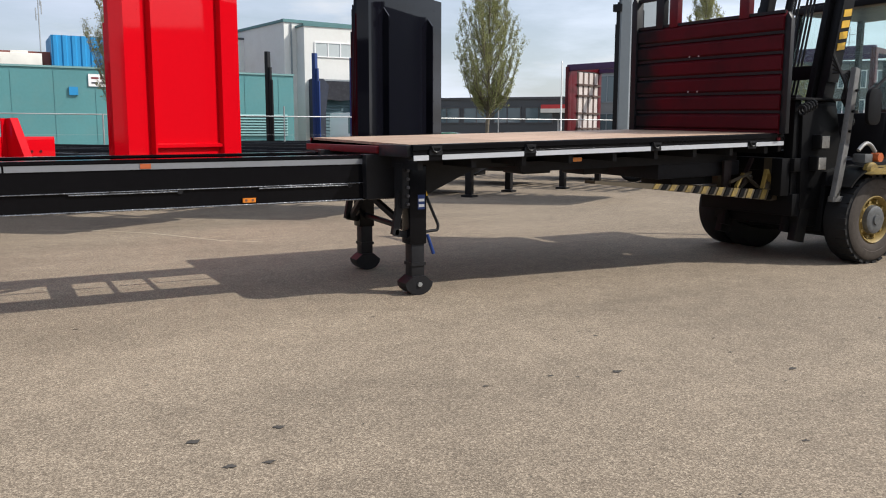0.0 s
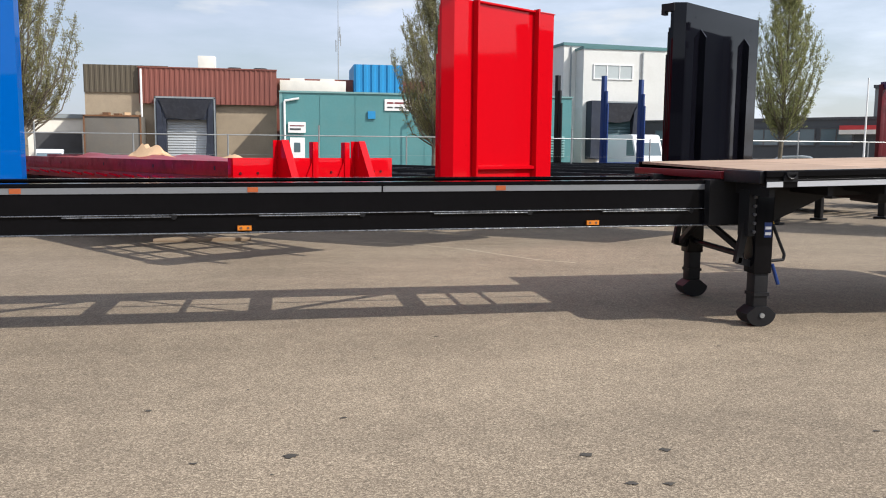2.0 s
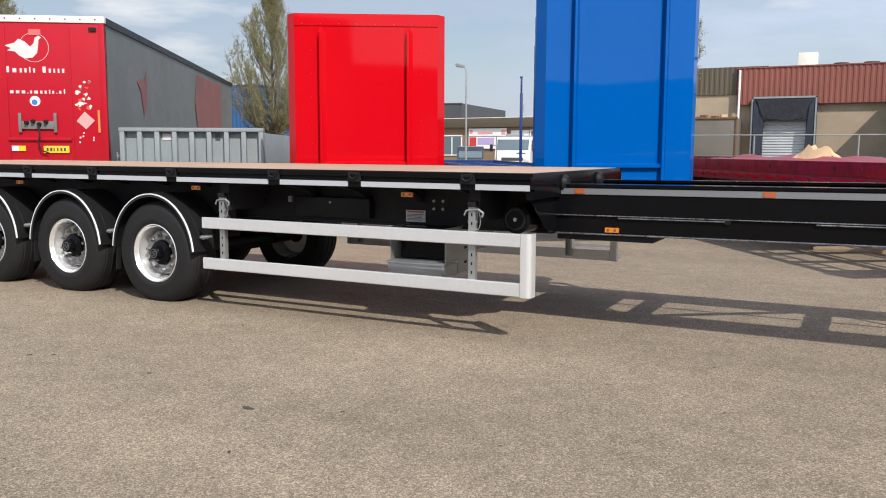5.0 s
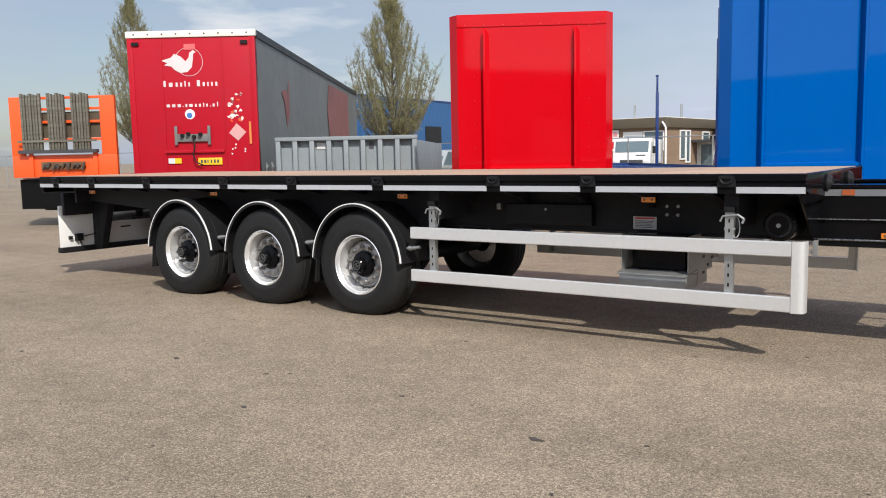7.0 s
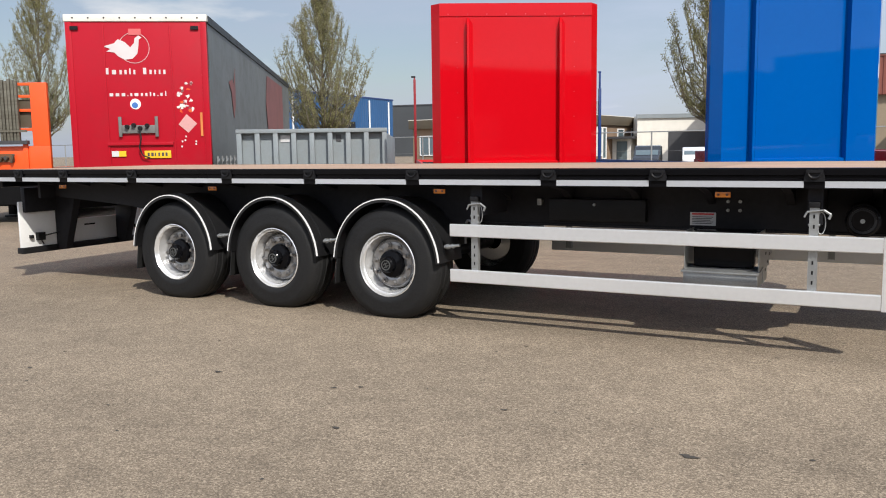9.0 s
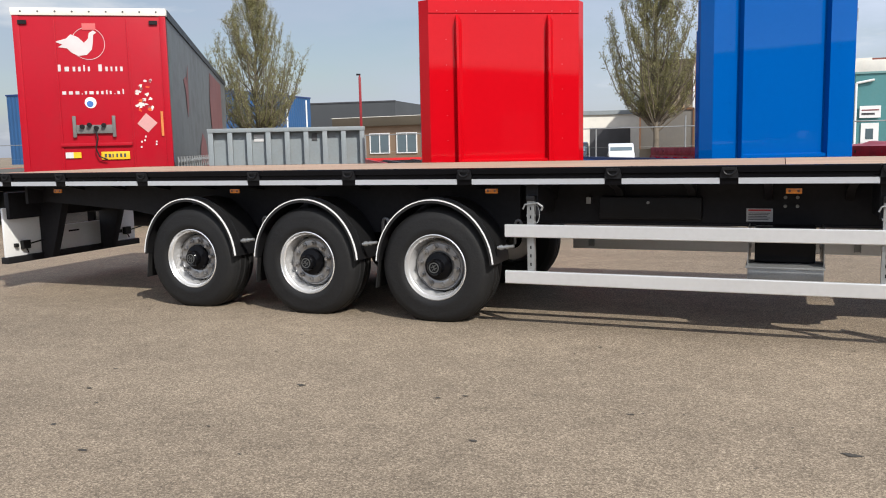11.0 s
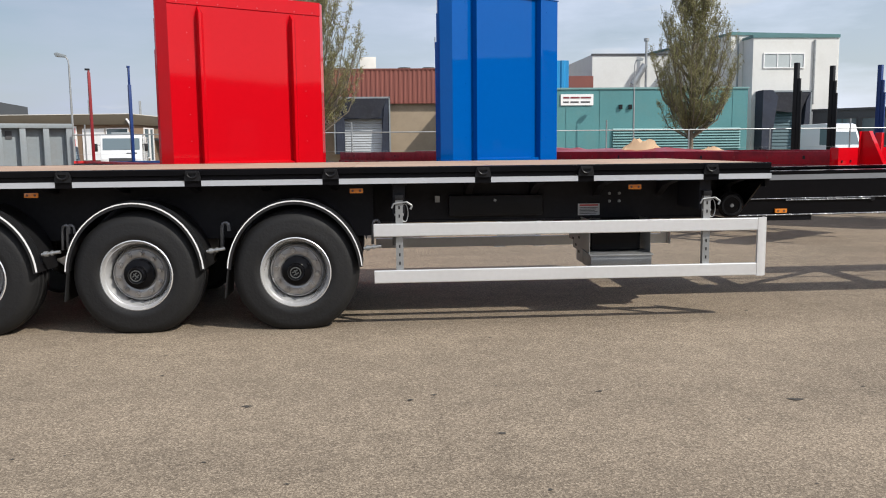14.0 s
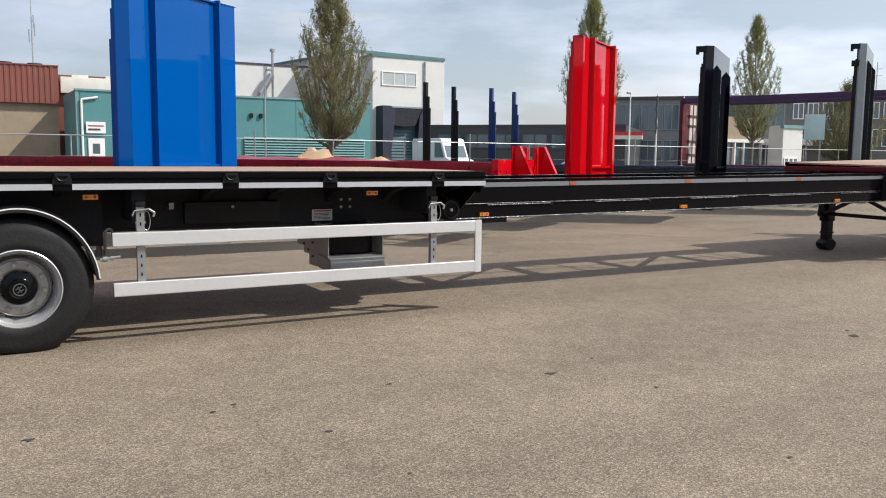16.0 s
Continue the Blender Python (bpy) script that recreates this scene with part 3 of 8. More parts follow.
front(bx("end_rail", (12.72, 0.03, 1.215), (12.775, 0.61, 1.318), MATBLACK, TR, "", 0.006))

REAR_CLAMPS = (-3.624, -2.859, -1.79, -0.49, 0.505, 1.59, 2.82, 3.67, 4.724)
FRONT_CLAMPS = (12.976, 13.957, 15.481, 16.853)


def clamp_mesh(s):
    b = bmesh.new()
    prism(b, [(-0.064, 1.232), (0.064, 1.232), (0.064, 1.262), (0.052, 1.308), (-0.052, 1.308), (-0.064, 1.262)], "y", 0.004 * s, -0.014 * s)
    box(b, (-0.05, -0.030 * s, 1.292), (0.05, -0.004 * s, 1.312))
    for k in range(8):
        a0, a1 = math.pi * (1 + k / 8), math.pi * (1 + (k + 1) / 8)
        rod(b, (0.04 * math.cos(a0), -0.024 * s, 1.292 + 0.036 * math.sin(a0)), (0.04 * math.cos(a1), -0.024 * s, 1.292 + 0.036 * math.sin(a1)), 0.008, n=6)
    return b


def strips(xs, x0, x1, y, s, fr):
    """Silver reflective strips between the lashing rings."""
    edges = [x0] + [v for c in xs for v in (c - 0.066, c + 0.066)] + [x1]
    for a, b_ in zip(edges[::2], edges[1::2]):
        if b_ - a > 0.05:
            o = bx("reflective_strip", (a, y - 0.006 * s, 1.190), (b_, y + 0.002 * s, 1.234), STRIP, TR, "silver edge strip")
            if fr:
                front(o)
    first = None
    for c in xs:
        if first is None:
            first = part("lashing_ring", clamp_mesh(s), MATBLACK, TR, "black recessed lashing ring")
            o = first
        else:
            o = first.copy()
            scene.collection.objects.link(o)
            o.parent = TR
        o.matrix_local = (MF if fr else Matrix()) @ Matrix.Translation((c, y, 0))


for y, s in ((0, 1), (WID, -1)):
    strips(REAR_CLAMPS, -3.985, 5.24, y, s, False)
    strips(FRONT_CLAMPS, 12.766, 17.36, y, s, True)

# chassis of the rear section
CH = [(-3.75, 1.24), (-3.75, 1.06), (-2.2, 0.96), (-1.9, 0.82), (5.18, 0.815), (5.185, 1.24)]
for y in (0.675, 1.80):
    b = bmesh.new()
    prism(b, CH, "y", y + 0.02, y + 0.03)
    for i in range(len(CH) - 1):
        p, q = CH[i], CH[i + 1]
        if i < 4:
            bar(b, (p[0], y + 0.085, p[1]), (q[0], y + 0.085, q[1]), 0.17, 0.014)
    part("chassis_beam", b, UNDER, TR, "black welded chassis beam")
for k in range(16):
    x = -3.7 + 0.585 * k
    b = bmesh.new()
    prism(b, [(0.10, 1.24), (0.10, 1.20), (0.5, 1.12), (0.7, 1.02), (1.82, 1.02), (2.0, 1.12), (2.42, 1.20), (2.42, 1.24)], "x", x, x + 0.06)
    part("crossmember", b, UNDER, TR)
# shaped end plates between deck edge and inner beam
for y0, y1 in ((0.02, 0.69), (WID - 0.69, WID - 0.02)):
    b = bmesh.new()
    ya, yb = (y0, y1) if y0 < 1 else (y1, y0)
    prism(b, [(ya, 1.185), (yb, 1.185), (yb, 0.83), (yb - (yb - ya) * 0.22, 0.83)], "x", 5.19, 5.205)
    part("gusset_plate", b, BLACK, TR)
for y in (0.75, 1.7):
    part("round_boss", lathe(bmesh.new(), [(0.0, 0), (0.07, 0), (0.075, 0.02), (0.05, 0.05), (0.0, 0.05)], (0, 0, 0), 20), MATBLACK, TR).matrix_local = Matrix.Translation((5.235, y, 1.23)) @ Matrix.Rotation(radians(-90), 4, "Z")
# side apron behind the guard with its fittings
bx("side_apron", (1.93, 0.690, 0.835), (5.16, 0.694, 1.20), UNDER, TR)
tb = bx("toolbox", (2.59, 0.60, 0.865), (3.43, 0.69, 1.05), MATBLACK, TR, "black plastic toolbox", 0.012)
part("lock", rod(bmesh.new(), (3.0, 0.60, 1.005), (3.0, 0.585, 1.005), 0.012), GALV, tb)
bx("latch", (2.47, 0.64, 0.99), (2.51, 0.69, 1.045), GALV, TR)
st = bx("warning_label", (3.77, 0.684, 0.85), (3.97, 0.689, 0.955), LABEL, TR, "printed white warning label")
bx("print_line", (3.785, 0.681, 0.935), (3.955, 0.685, 0.948), INKRED, st)
for i in range(5):
    bx("print_line", (3.785, 0.681, 0.916 - 0.013 * i), (3.95 - 0.012 * (i % 3), 0.685, 0.921 - 0.013 * i), INK, st)
for x in (4.06, 4.15):
    for z in (0.975, 1.045):
        part("bolt", rod(bmesh.new(), (x, 0.69, z), (x, 0.674, z), 0.014, 0.012, 8), GALV, TR)
b = bmesh.new()
rod(b, (5.02, 0.64, 0.95), (5.02, 0.28, 0.95), 0.118, 0.116, 28)
rod(b, (5.02, 0.28, 0.95), (5.02, 0.262, 0.95), 0.112, 0.098, 28)
tk = part("air_reservoir", b, BLACK, TR, "black round tank end")
part("tank_ring", lathe(bmesh.new(), [(0.088, 0.262), (0.088, 0.252), (0.072, 0.252), (0.072, 0.262)], (5.02, 0, 0.95), 28), MATBLACK, tk)
part("tank_plug", rod(bmesh.new(), (5.02, 0.262, 0.95), (5.02, 0.245, 0.95), 0.016, n=8), GALV, tk)

# step with galvanised bracket
sp = bx("step", (3.80, 0.31, 0.415), (4.34, 0.60, 0.525), GALV, TR, "galvanised folded steel step", 0.008)
part("tread", prism(bmesh.new(), [(0.295, 0.522), (0.295, 0.536), (0.60, 0.552), (0.60, 0.538)], "x", 3.785, 4.35), GALV, sp, "", 0.003)
bx("step_box", (3.845, 0.47, 0.552), (4.285, 0.80, 0.83), BLACK, TR, "glossy black valve box in the step recess", 0.012)
for x in (3.80, 4.34):
    b = bmesh.new()
    prism(b, [(0.36, 0.54), (0.36, 0.835), (1.52, 0.835), (1.52, 0.735), (1.34, 0.735), (1.34, 0.665), (1.16, 0.665), (1.16, 0.595), (0.98, 0.595), (0.98, 0.525), (0.84, 0.525), (0.84, 0.425), (0.60, 0.425), (0.60, 0.54)], "x", x - 0.003, x + 0.003)
    sd = part("bracket", b, GALV, TR, "stepped galvanised side bracket")
    for i in range(5):
        for row in (0, 1):
            yy, zz = 0.72 + 0.115 * i, 0.50 + 0.05 * i + 0.13 * row
            part("slot", box(bmesh.new(), (x - 0.005, yy, zz), (x + 0.005, yy + 0.055, zz + 0.022)), MATBLACK, sd)

# under-run side guards
for y, s in ((0.03, 1), (WID - 0.03, -1)):
    def guard_rail(z0, z1):
        b = bmesh.new()
        prism(b, [(y, z0 + 0.006), (y + 0.006 * s, z0), (y + 0.035 * s, z0), (y + 0.035 * s, z1), (y + 0.006 * s, z1), (y, z1 - 0.006)], "x", 1.925, 5.155)
        return part("guard_rail", b, ALU, TR, "aluminium side guard rail")
    guard_rail(0.755, 0.859)
    guard_rail(0.37, 0.476)
    b = bmesh.new()
    out = [(5.158, y), (5.20, y), (5.228, y + 0.008 * s), (5.243, y + 0.026 * s), (5.246, y + 0.06 * s), (5.246, y + 0.10 * s), (5.236, y + 0.10 * s), (5.234, y + 0.06 * s), (5.22, y + 0.03 * s), (5.158, y + 0.03 * s)]
    prism(b, out, "z", 0.366, 0.862)
    part("end_post", b, ALU, TR, "rounded aluminium end post")
    for x in (2.136, 4.726):
        b = bmesh.new()
        prism(b, [(x - 0.030, y + 0.04 * s), (x + 0.030, y + 0.04 * s), (x + 0.030, y + 0.085 * s), (x + 0.024, y + 0.085 * s), (x + 0.024, y + 0.046 * s), (x - 0.024, y + 0.046 * s), (x - 0.024, y + 0.085 * s), (x - 0.030, y + 0.085 * s)], "z", 0.40, 1.07)
        po = part("guard_post", b, GALV, TR, "galvanised perforated guard post")
        for z in (0.53, 0.60, 0.67, 0.92, 0.99):
            part("slot", box(bmesh.new(), (x - 0.0055, y + 0.0375 * s, z - 0.013), (x + 0.0055, y + 0.0395 * s, z + 0.013)), MATBLACK, po)
        b = bmesh.new()
        rod(b, (x - 0.045, y + 0.03 * s, 1.022), (x + 0.06, y + 0.03 * s, 1.035), 0.007)
        rod(b, (x + 0.06, y + 0.03 * s, 1.035), (x + 0.105, y + 0.03 * s, 1.005), 0.009)
        rod(b, (x + 0.105, y + 0.03 * s, 1.005), (x + 0.092, y + 0.03 * s, 0.975), 0.009)
        rod(b, (x - 0.045, y + 0.03 * s, 1.022), (x - 0.062, y + 0.03 * s, 0.985), 0.007)
        part("locking_pin", b, GALV, TR, "bright locking pin with a bent handle")
        part("cross_bolt", rod(bmesh.new(), (x - 0.038, y + 0.055 * s, 0.93), (x + 0.038, y + 0.055 * s, 0.93), 0.010), GALV, po)
        b = bmesh.new()
        loop = [(x + 0.045 + 0.028 * math.sin(a), y + 0.045 * s, 0.945 + 0.075 * math.cos(a)) for a in [math.pi * k / 8 for k in range(-8, 9)]]
        for p, q in zip(loop, loop[1:]):
            rod(b, p, q, 0.0035, n=6, cap=False)
        part("safety_cable", b, GALV, TR, "thin steel cable loop")
        b = bmesh.new()
        box(b, (x - 0.036, y + 0.03 * s, 1.05), (x + 0.036, y + 0.10 * s, 1.092))
        part("post_socket", b, MATBLACK, TR, "", 0.004)
        bx("post_bracket", (x - 0.05, min(y + 0.09 * s, y + 0.6 * s), 0.93), (x + 0.05, max(y + 0.09 * s, y + 0.6 * s), 1.19), UNDER, TR)

def oval(bm, ax):
    """Makes a wheel arch a little narrower and taller than round."""
    for v in bm.verts:
        v.co.x = ax + (v.co.x - ax) * 0.955
        v.co.z = 0.475 + (v.co.z - 0.475) * 1.035
    return bm


# axles, wheels, mudguards
near_wheel = far_wheel = None
for i, ax in enumerate((-1.285, 0.015, 1.285)):
    for s in (1, -1):
        y = 0.02 if s == 1 else WID - 0.02
        m = Matrix.Translation((ax, y, 0.476))
        turn = Matrix.Rotation(0.35 * i + 0.2, 4, "Y")
        if s == 1:
            if near_wheel is None:
                near_wheel = wh = make_wheel(TR, 1)
                near_wheel.matrix_basis = m
            else:
                wh = share(near_wheel, TR, m)
            for ch in wh.children:
                ch.matrix_basis = turn @ ch.matrix_basis
        else:
            if far_wheel is None:
                far_wheel = make_wheel(TR, -1)
                far_wheel.matrix_basis = m
            else:
                share(far_wheel, TR, m)
        ya, yb = (0.015, 0.44) if s == 1 else (WID - 0.015, WID - 0.44)
        fd = part("mudguard", oval(arc_plate(bmesh.new(), (ax, 0, 0.475), 0.562, 0.010, radians(4), radians(176), ya, yb, 26), ax), PLASTIC, TR, "black plastic mudguard")
        ys_ = sorted((ya + 0.10 * s, ya + 0.13 * s))
        part("mudguard_ridge", oval(arc_plate(bmesh.new(), (ax, 0, 0.475), 0.570, 0.012, radians(10), radians(170), ys_[0], ys_[1], 26), ax), PLASTIC, fd)
        part("mudguard_lip", oval(arc_plate(bmesh.new(), (ax, 0, 0.475), 0.540, 0.026, radians(4), radians(176), ya - 0.012 * s, ya + 0.002 * s, 26), ax), PLASTIC, fd)
        part("trim", oval(arc_plate(bmesh.new(), (ax, 0, 0.475), 0.562, 0.009, radians(5), radians(175), ya - 0.016 * s, ya + 0.004 * s, 26), ax), WHITE, fd, "white edge trim")
        for sx, z0 in ((-0.60, 0.27), ):
            part("mudflap", prism(bmesh.new(), [(ax - 0.552, 0.52), (ax - 0.542, 0.52), (ax - 0.575, z0), (ax - 0.585, z0)], "y", ya + 0.05 * s, yb), RUBBER, TR, "black rubber mudflap")
        # fender stay and hook beside the guard
        hy = ya + 0.02 * s
        for dx in ((0.66,) if i == 0 else (0.66, -0.60)):
            b = bmesh.new()
            hoop = [(ax + dx + 0.028 * math.cos(a), hy + 0.32 * s, 0.83 + 0.036 * math.sin(a)) for a in [math.pi * k / 6 for k in range(7)]]
            hoop = [(ax + dx + 0.028, hy + 0.32 * s, 0.795)] + hoop + [(ax + dx - 0.034, hy + 0.32 * s, 0.66)]
            for p, q in zip(hoop, hoop[1:]):
                rod(b, p, q, 0.012, n=8)
            part("fender_hook", b, HOOKSTEEL, TR, "dark bent steel hook")
        b = bmesh.new()
        rod(b, (ax + 0.555, hy + 0.06 * s, 0.655), (ax + 0.70, hy + 0.06 * s, 0.675), 0.014)
        rod(b, (ax + 0.575, hy + 0.06 * s, 0.658), (ax + 0.605, hy + 0.06 * s, 0.662), 0.023)
        rod(b, (ax + 0.63, hy + 0.06 * s, 0.665), (ax + 0.645, hy + 0.06 * s, 0.667), 0.021)
        part("fender_stay", b, GALV, TR, "bright zinc stay")
    b = bmesh.new()
    rod(b, (ax, 0.35, 0.475), (ax, WID - 0.35, 0.475), 0.075, n=16)
    box(b, (ax - 0.42, 0.66, 0.50), (ax + 0.12, 0.76, 0.60))
    box(b, (ax - 0.42, WID - 0.76, 0.50), (ax + 0.12, WID - 0.66, 0.60))
    box(b, (ax - 0.46, 0.64, 0.46), (ax - 0.36, 0.80, 0.86))
    box(b, (ax - 0.46, WID - 0.80, 0.46), (ax - 0.36, WID - 0.64, 0.86))
    part("axle", b, MATBLACK, TR, "black axle with trailing arms", 0.008)
    for y in (0.78, WID - 0.78):
        b = bmesh.new()
        lathe_p = [(0.0, 0), (0.13, 0), (0.15, 0.05), (0.13, 0.10), (0.15, 0.15), (0.13, 0.21), (0.0, 0.21)]
        bb = bmesh.new()
        lathe(bb, lathe_p, (0, 0, 0), 20)
        for v in bb.verts:
            v.co = Matrix.Translation((ax + 0.26, y, 0.60)) @ Matrix.Rotation(radians(90), 4, "X") @ v.co
        part("air_bag", bb, RUBBER, TR)
        b.free()
part("rear_apron", prism(bmesh.new(), [(-3.78, 1.2), (-3.78, 1.0), (-2.4, 0.90), (-1.9, 0.82), (-1.9, 1.2)], "y", 0.5, 0.515), UNDER, TR)
part("rear_apron", prism(bmesh.new(), [(-3.78, 1.2), (-3.78, 1.0), (-2.4, 0.90), (-1.9, 0.82), (-1.9, 1.2)], "y", WID - 0.515, WID - 0.5), MATBLACK, TR)
bx("bogie_shroud", (-1.9, 0.50, 0.72), (1.92, 0.52, 1.2), UNDER, TR)
bx("bogie_shroud", (-1.9, WID - 0.52, 0.72), (1.92, WID - 0.50, 1.2), MATBLACK, TR)

# amber lamps below the deck edge
for x in (-3.025, -0.785, 1.79, 4.114):
    for y, s in ((0.115, 1), (WID - 0.115, -1)):
        lp = bx("marker_lamp", (x - 0.055, y - 0.014 * s, 1.110), (x + 0.055, y, 1.150), AMBER, TR, "amber side marker lamp", 0.006)
        for dx in (-0.03, 0.03):
            part("lens_spot", rod(bmesh.new(), (x + dx, y - 0.0145 * s, 1.13), (x + dx, y - 0.017 * s, 1.13), 0.010, n=8), RUST, lp)
for y, s in ((0.115, 1), (WID - 0.115, -1)):
    front(bx("marker_lamp", (14.53, y - 0.014 * s, 1.110), (14.64, y, 1.150), AMBER, TR, "amber side marker lamp", 0.006))

# rear under-run board
b = bmesh.new()
box(b, (-4.06, 0.25, 0.36), (-4.03, 0.74, 0.93))
rb = part("rear_board", b, WHITE, TR, "white rear lamp board", 0.006)
bx("rear_board", (-4.06, 1.78, 0.36), (-4.03, 2.27, 0.93), WHITE, TR, "white rear lamp board", 0.006)
bx("lamp_board_back", (-4.055, 0.745, 0.376), (-4.035, 1.775, 0.67), WHITE, TR, "dull grey panel behind the bumper posts", 0.004)
bx("bumper_bar", (-4.10, 0.24, 0.30), (-3.99, 2.31, 0.375), MATBLACK, TR, "black rubber under-run bar", 0.01)
for y in (0.78, 1.70):
    b = bmesh.new()
    prism(b, [(-4.02, 0.32), (-3.86, 0.32), (-3.72, 0.72), (-3.60, 1.10), (-4.02, 1.10)], "y", y - 0.05, y + 0.05)
    part("bumper_post", b, UNDER, TR, "", 0.008)
for y in (0.45, 2.05):
    b = bmesh.new()
    box(b, (-4.03, y - 0.09, 0.48), (-3.99, y - 0.05, 0.52))
    box(b, (-4.03, y + 0.0, 0.45), (-3.98, y + 0.10, 0.545))
    rod(b, (-4.0, y + 0.1, 0.5), (-3.97, y + 0.28, 0.53), 0.008)
    rod(b, (-4.0, y + 0.05, 0.46), (-4.0, y + 0.08, 0.40), 0.008)
    part("lamp_socket", b, MATBLACK, rb, "black plug and cable")
bx("slot_cover", (-4.034, 1.16, 0.575), (-4.026, 1.32, 0.595), MATBLACK, TR, "", 0.002)
bx("rear_crossmember", (-4.05, 0.30, 0.80), (-3.98, 2.22, 1.10), UNDER, TR, "", 0.006)
bx("rear_skirt", (-3.72, 0.30, 0.98), (-3.68, 2.22, 1.2), UNDER, TR)

# extension beam: two rails with cross bracing
for y, s in ((0.70, 1), (2.05, -1)):
    def seg(z0, z1, ya, yb, name, material, x0=5.20, x1=12.95, label=""):
        return front(bx(name, (x0, min(ya, yb), z0), (x1, max(ya, yb), z1), material, TR, label))
    b = bmesh.new()
    prism(b, [(y, 1.222), (y, 1.196), (y + 0.012 * s, 1.194), (y + 0.012 * s, 0.978), (y - 0.002 * s, 0.974), (y - 0.002 * s, 0.964), (y + 0.012 * s, 0.960), (y + 0.012 * s, 0.832),
              (y, 0.830), (y, 0.812), (y + 0.20 * s, 0.812), (y + 0.20 * s, 0.830), (y + 0.03 * s, 0.832), (y + 0.03 * s, 1.200), (y + 0.20 * s, 1.202), (y + 0.20 * s, 1.222)], "x", 5.0, 12.95)
    front(part("beam_rail", b, BLACK, TR, "glossy black extension beam rail"))
    front(part("folded_edge", rod(bmesh.new(), (5.2, y - 0.001 * s, 0.969), (12.94, y - 0.001 * s, 0.969), 0.0055, n=10), LIPGLOSS, TR))
    front(part("folded_edge", rod(bmesh.new(), (5.2, y, 0.819), (12.94, y, 0.819), 0.008, n=10), LIPGLOSS, TR))
    for x0, x1 in ((5.24, 9.685), (9.70, 12.93)):
        seg(1.140, 1.188, y + 0.004 * s, y + 0.011 * s, "reflective_strip", BSTRIP, x0, x1, "grey strip along the beam")
    for x in (5.40, 6.853, 8.64, 10.71, 12.717):
        seg(1.146, 1.186, y - 0.001 * s, y + 0.004 * s, "reflector", REFLEX, x - 0.042, x + 0.042, "orange reflector")
    for x in (5.677, 8.568, 11.54):
        lp = seg(0.838, 0.876, y - 0.016 * s, y + 0.010 * s, "marker_lamp", AMBER, x - 0.055, x + 0.055, "amber side marker lamp")
        for dx in (-0.028, 0.028):
            part("lens_spot", rod(bmesh.new(), (x + dx, y - 0.016 * s, 0.857), (x + dx, y - 0.019 * s, 0.857), 0.011, n=8), RUST, lp)
    for x in (6.545, 8.0, 9.505, 10.95, 12.45):
        b = bmesh.new()
        prism(b, [(x - 0.85, 0.958), (x - 0.80, 0.944), (x, 0.944), (x, 0.958)], "y", y + 0.002 * s, y + 0.014 * s)
        front(part("fold_lip", b, BLACK, TR))
        front(part("folded_edge", rod(bmesh.new(), (x - 0.82, y, 0.953), (x, y, 0.953), 0.007, n=10), LIPGLOSS, TR))
        front(part("locking_hole", rod(bmesh.new(), (x + 0.02, y + 0.013 * s, 0.955), (x + 0.02, y - 0.003 * s, 0.955), 0.026, 0.024, 14), MATBLACK, TR))
for i in range(4):
    x = 6.50 + 1.5 * i
    front(bx("beam_crossmember", (x, 0.72, 0.98), (x + 0.12, 2.03, 1.10), MATBLACK, TR))
for i in range(-1, 4):
    x = 6.50 + 1.5 * i
    x0, x1 = max(x + 0.12, 5.3), (x + 1.5 if i < 3 else 12.9)
    front(part("air_line", rod(bmesh.new(), (x0, 1.42, 1.0), (x1, 1.42, 1.0), 0.016, n=8), RUBBER, TR))
    b = bmesh.new()
    if i % 2 == 0:
        bar(b, (x0, 0.9, 1.04), (x1, 1.86, 1.04), 0.05, 0.06)
    elif i < 2:
        bar(b, (x0, 1.86, 1.04), (x1, 0.9, 1.04), 0.04, 0.05)
        bar(b, ((x0 + x1) / 2, 0.9, 1.0), ((x0 + x1) / 2, 1.86, 1.0), 0.035, 0.035)
    else:
        for q in (0.2, 0.4, 0.78):
            bar(b, (x0 + (x1 - x0) * q, 0.9, 1.0), (x0 + (x1 - x0) * q, 1.86, 1.0), 0.03, 0.03)
    front(part("diagonal_brace", b, MATBLACK, TR))
bx("beam_shoe", (5.2, 0.74, 0.765), (6.0, 1.98, 0.812), UNDER, TR, "", 0.006)

# front section: chassis, landing legs, bulkhead
for y in (0.62, 1.78):
    b = bmesh.new()
    prism(b, [(12.6, 1.22), (12.6, 0.82), (13.2, 0.82), (13.75, 1.05), (17.2, 1.10), (17.2, 1.22)], "y", y, y + 0.14)
    front(part("chassis_beam", b, MATBLACK, TR))
for k in range(9):
    x = 12.85 + 0.54 * k
    front(bx("crossmember", (x, 0.09, 1.10), (x + 0.05, WID - 0.09, 1.20), MATBLACK, TR))
front(bx("coupler_frame", (16.0, 0.5, 0.84), (17.25, 2.0, 1.00), UNDER, TR, "", 0.01))
front(bx("kingpin_plate", (14.2, 0.5, 1.00), (17.2, 2.0, 1.10), UNDER, TR))
for x, z in ((14.5, 0.94), (15.3, 0.90), (16.2, 0.92)):
    front(bx("valve_block", (x, 0.9, z), (x + 0.35, 1.3, 1.0), MATBLACK, TR, "", 0.01))

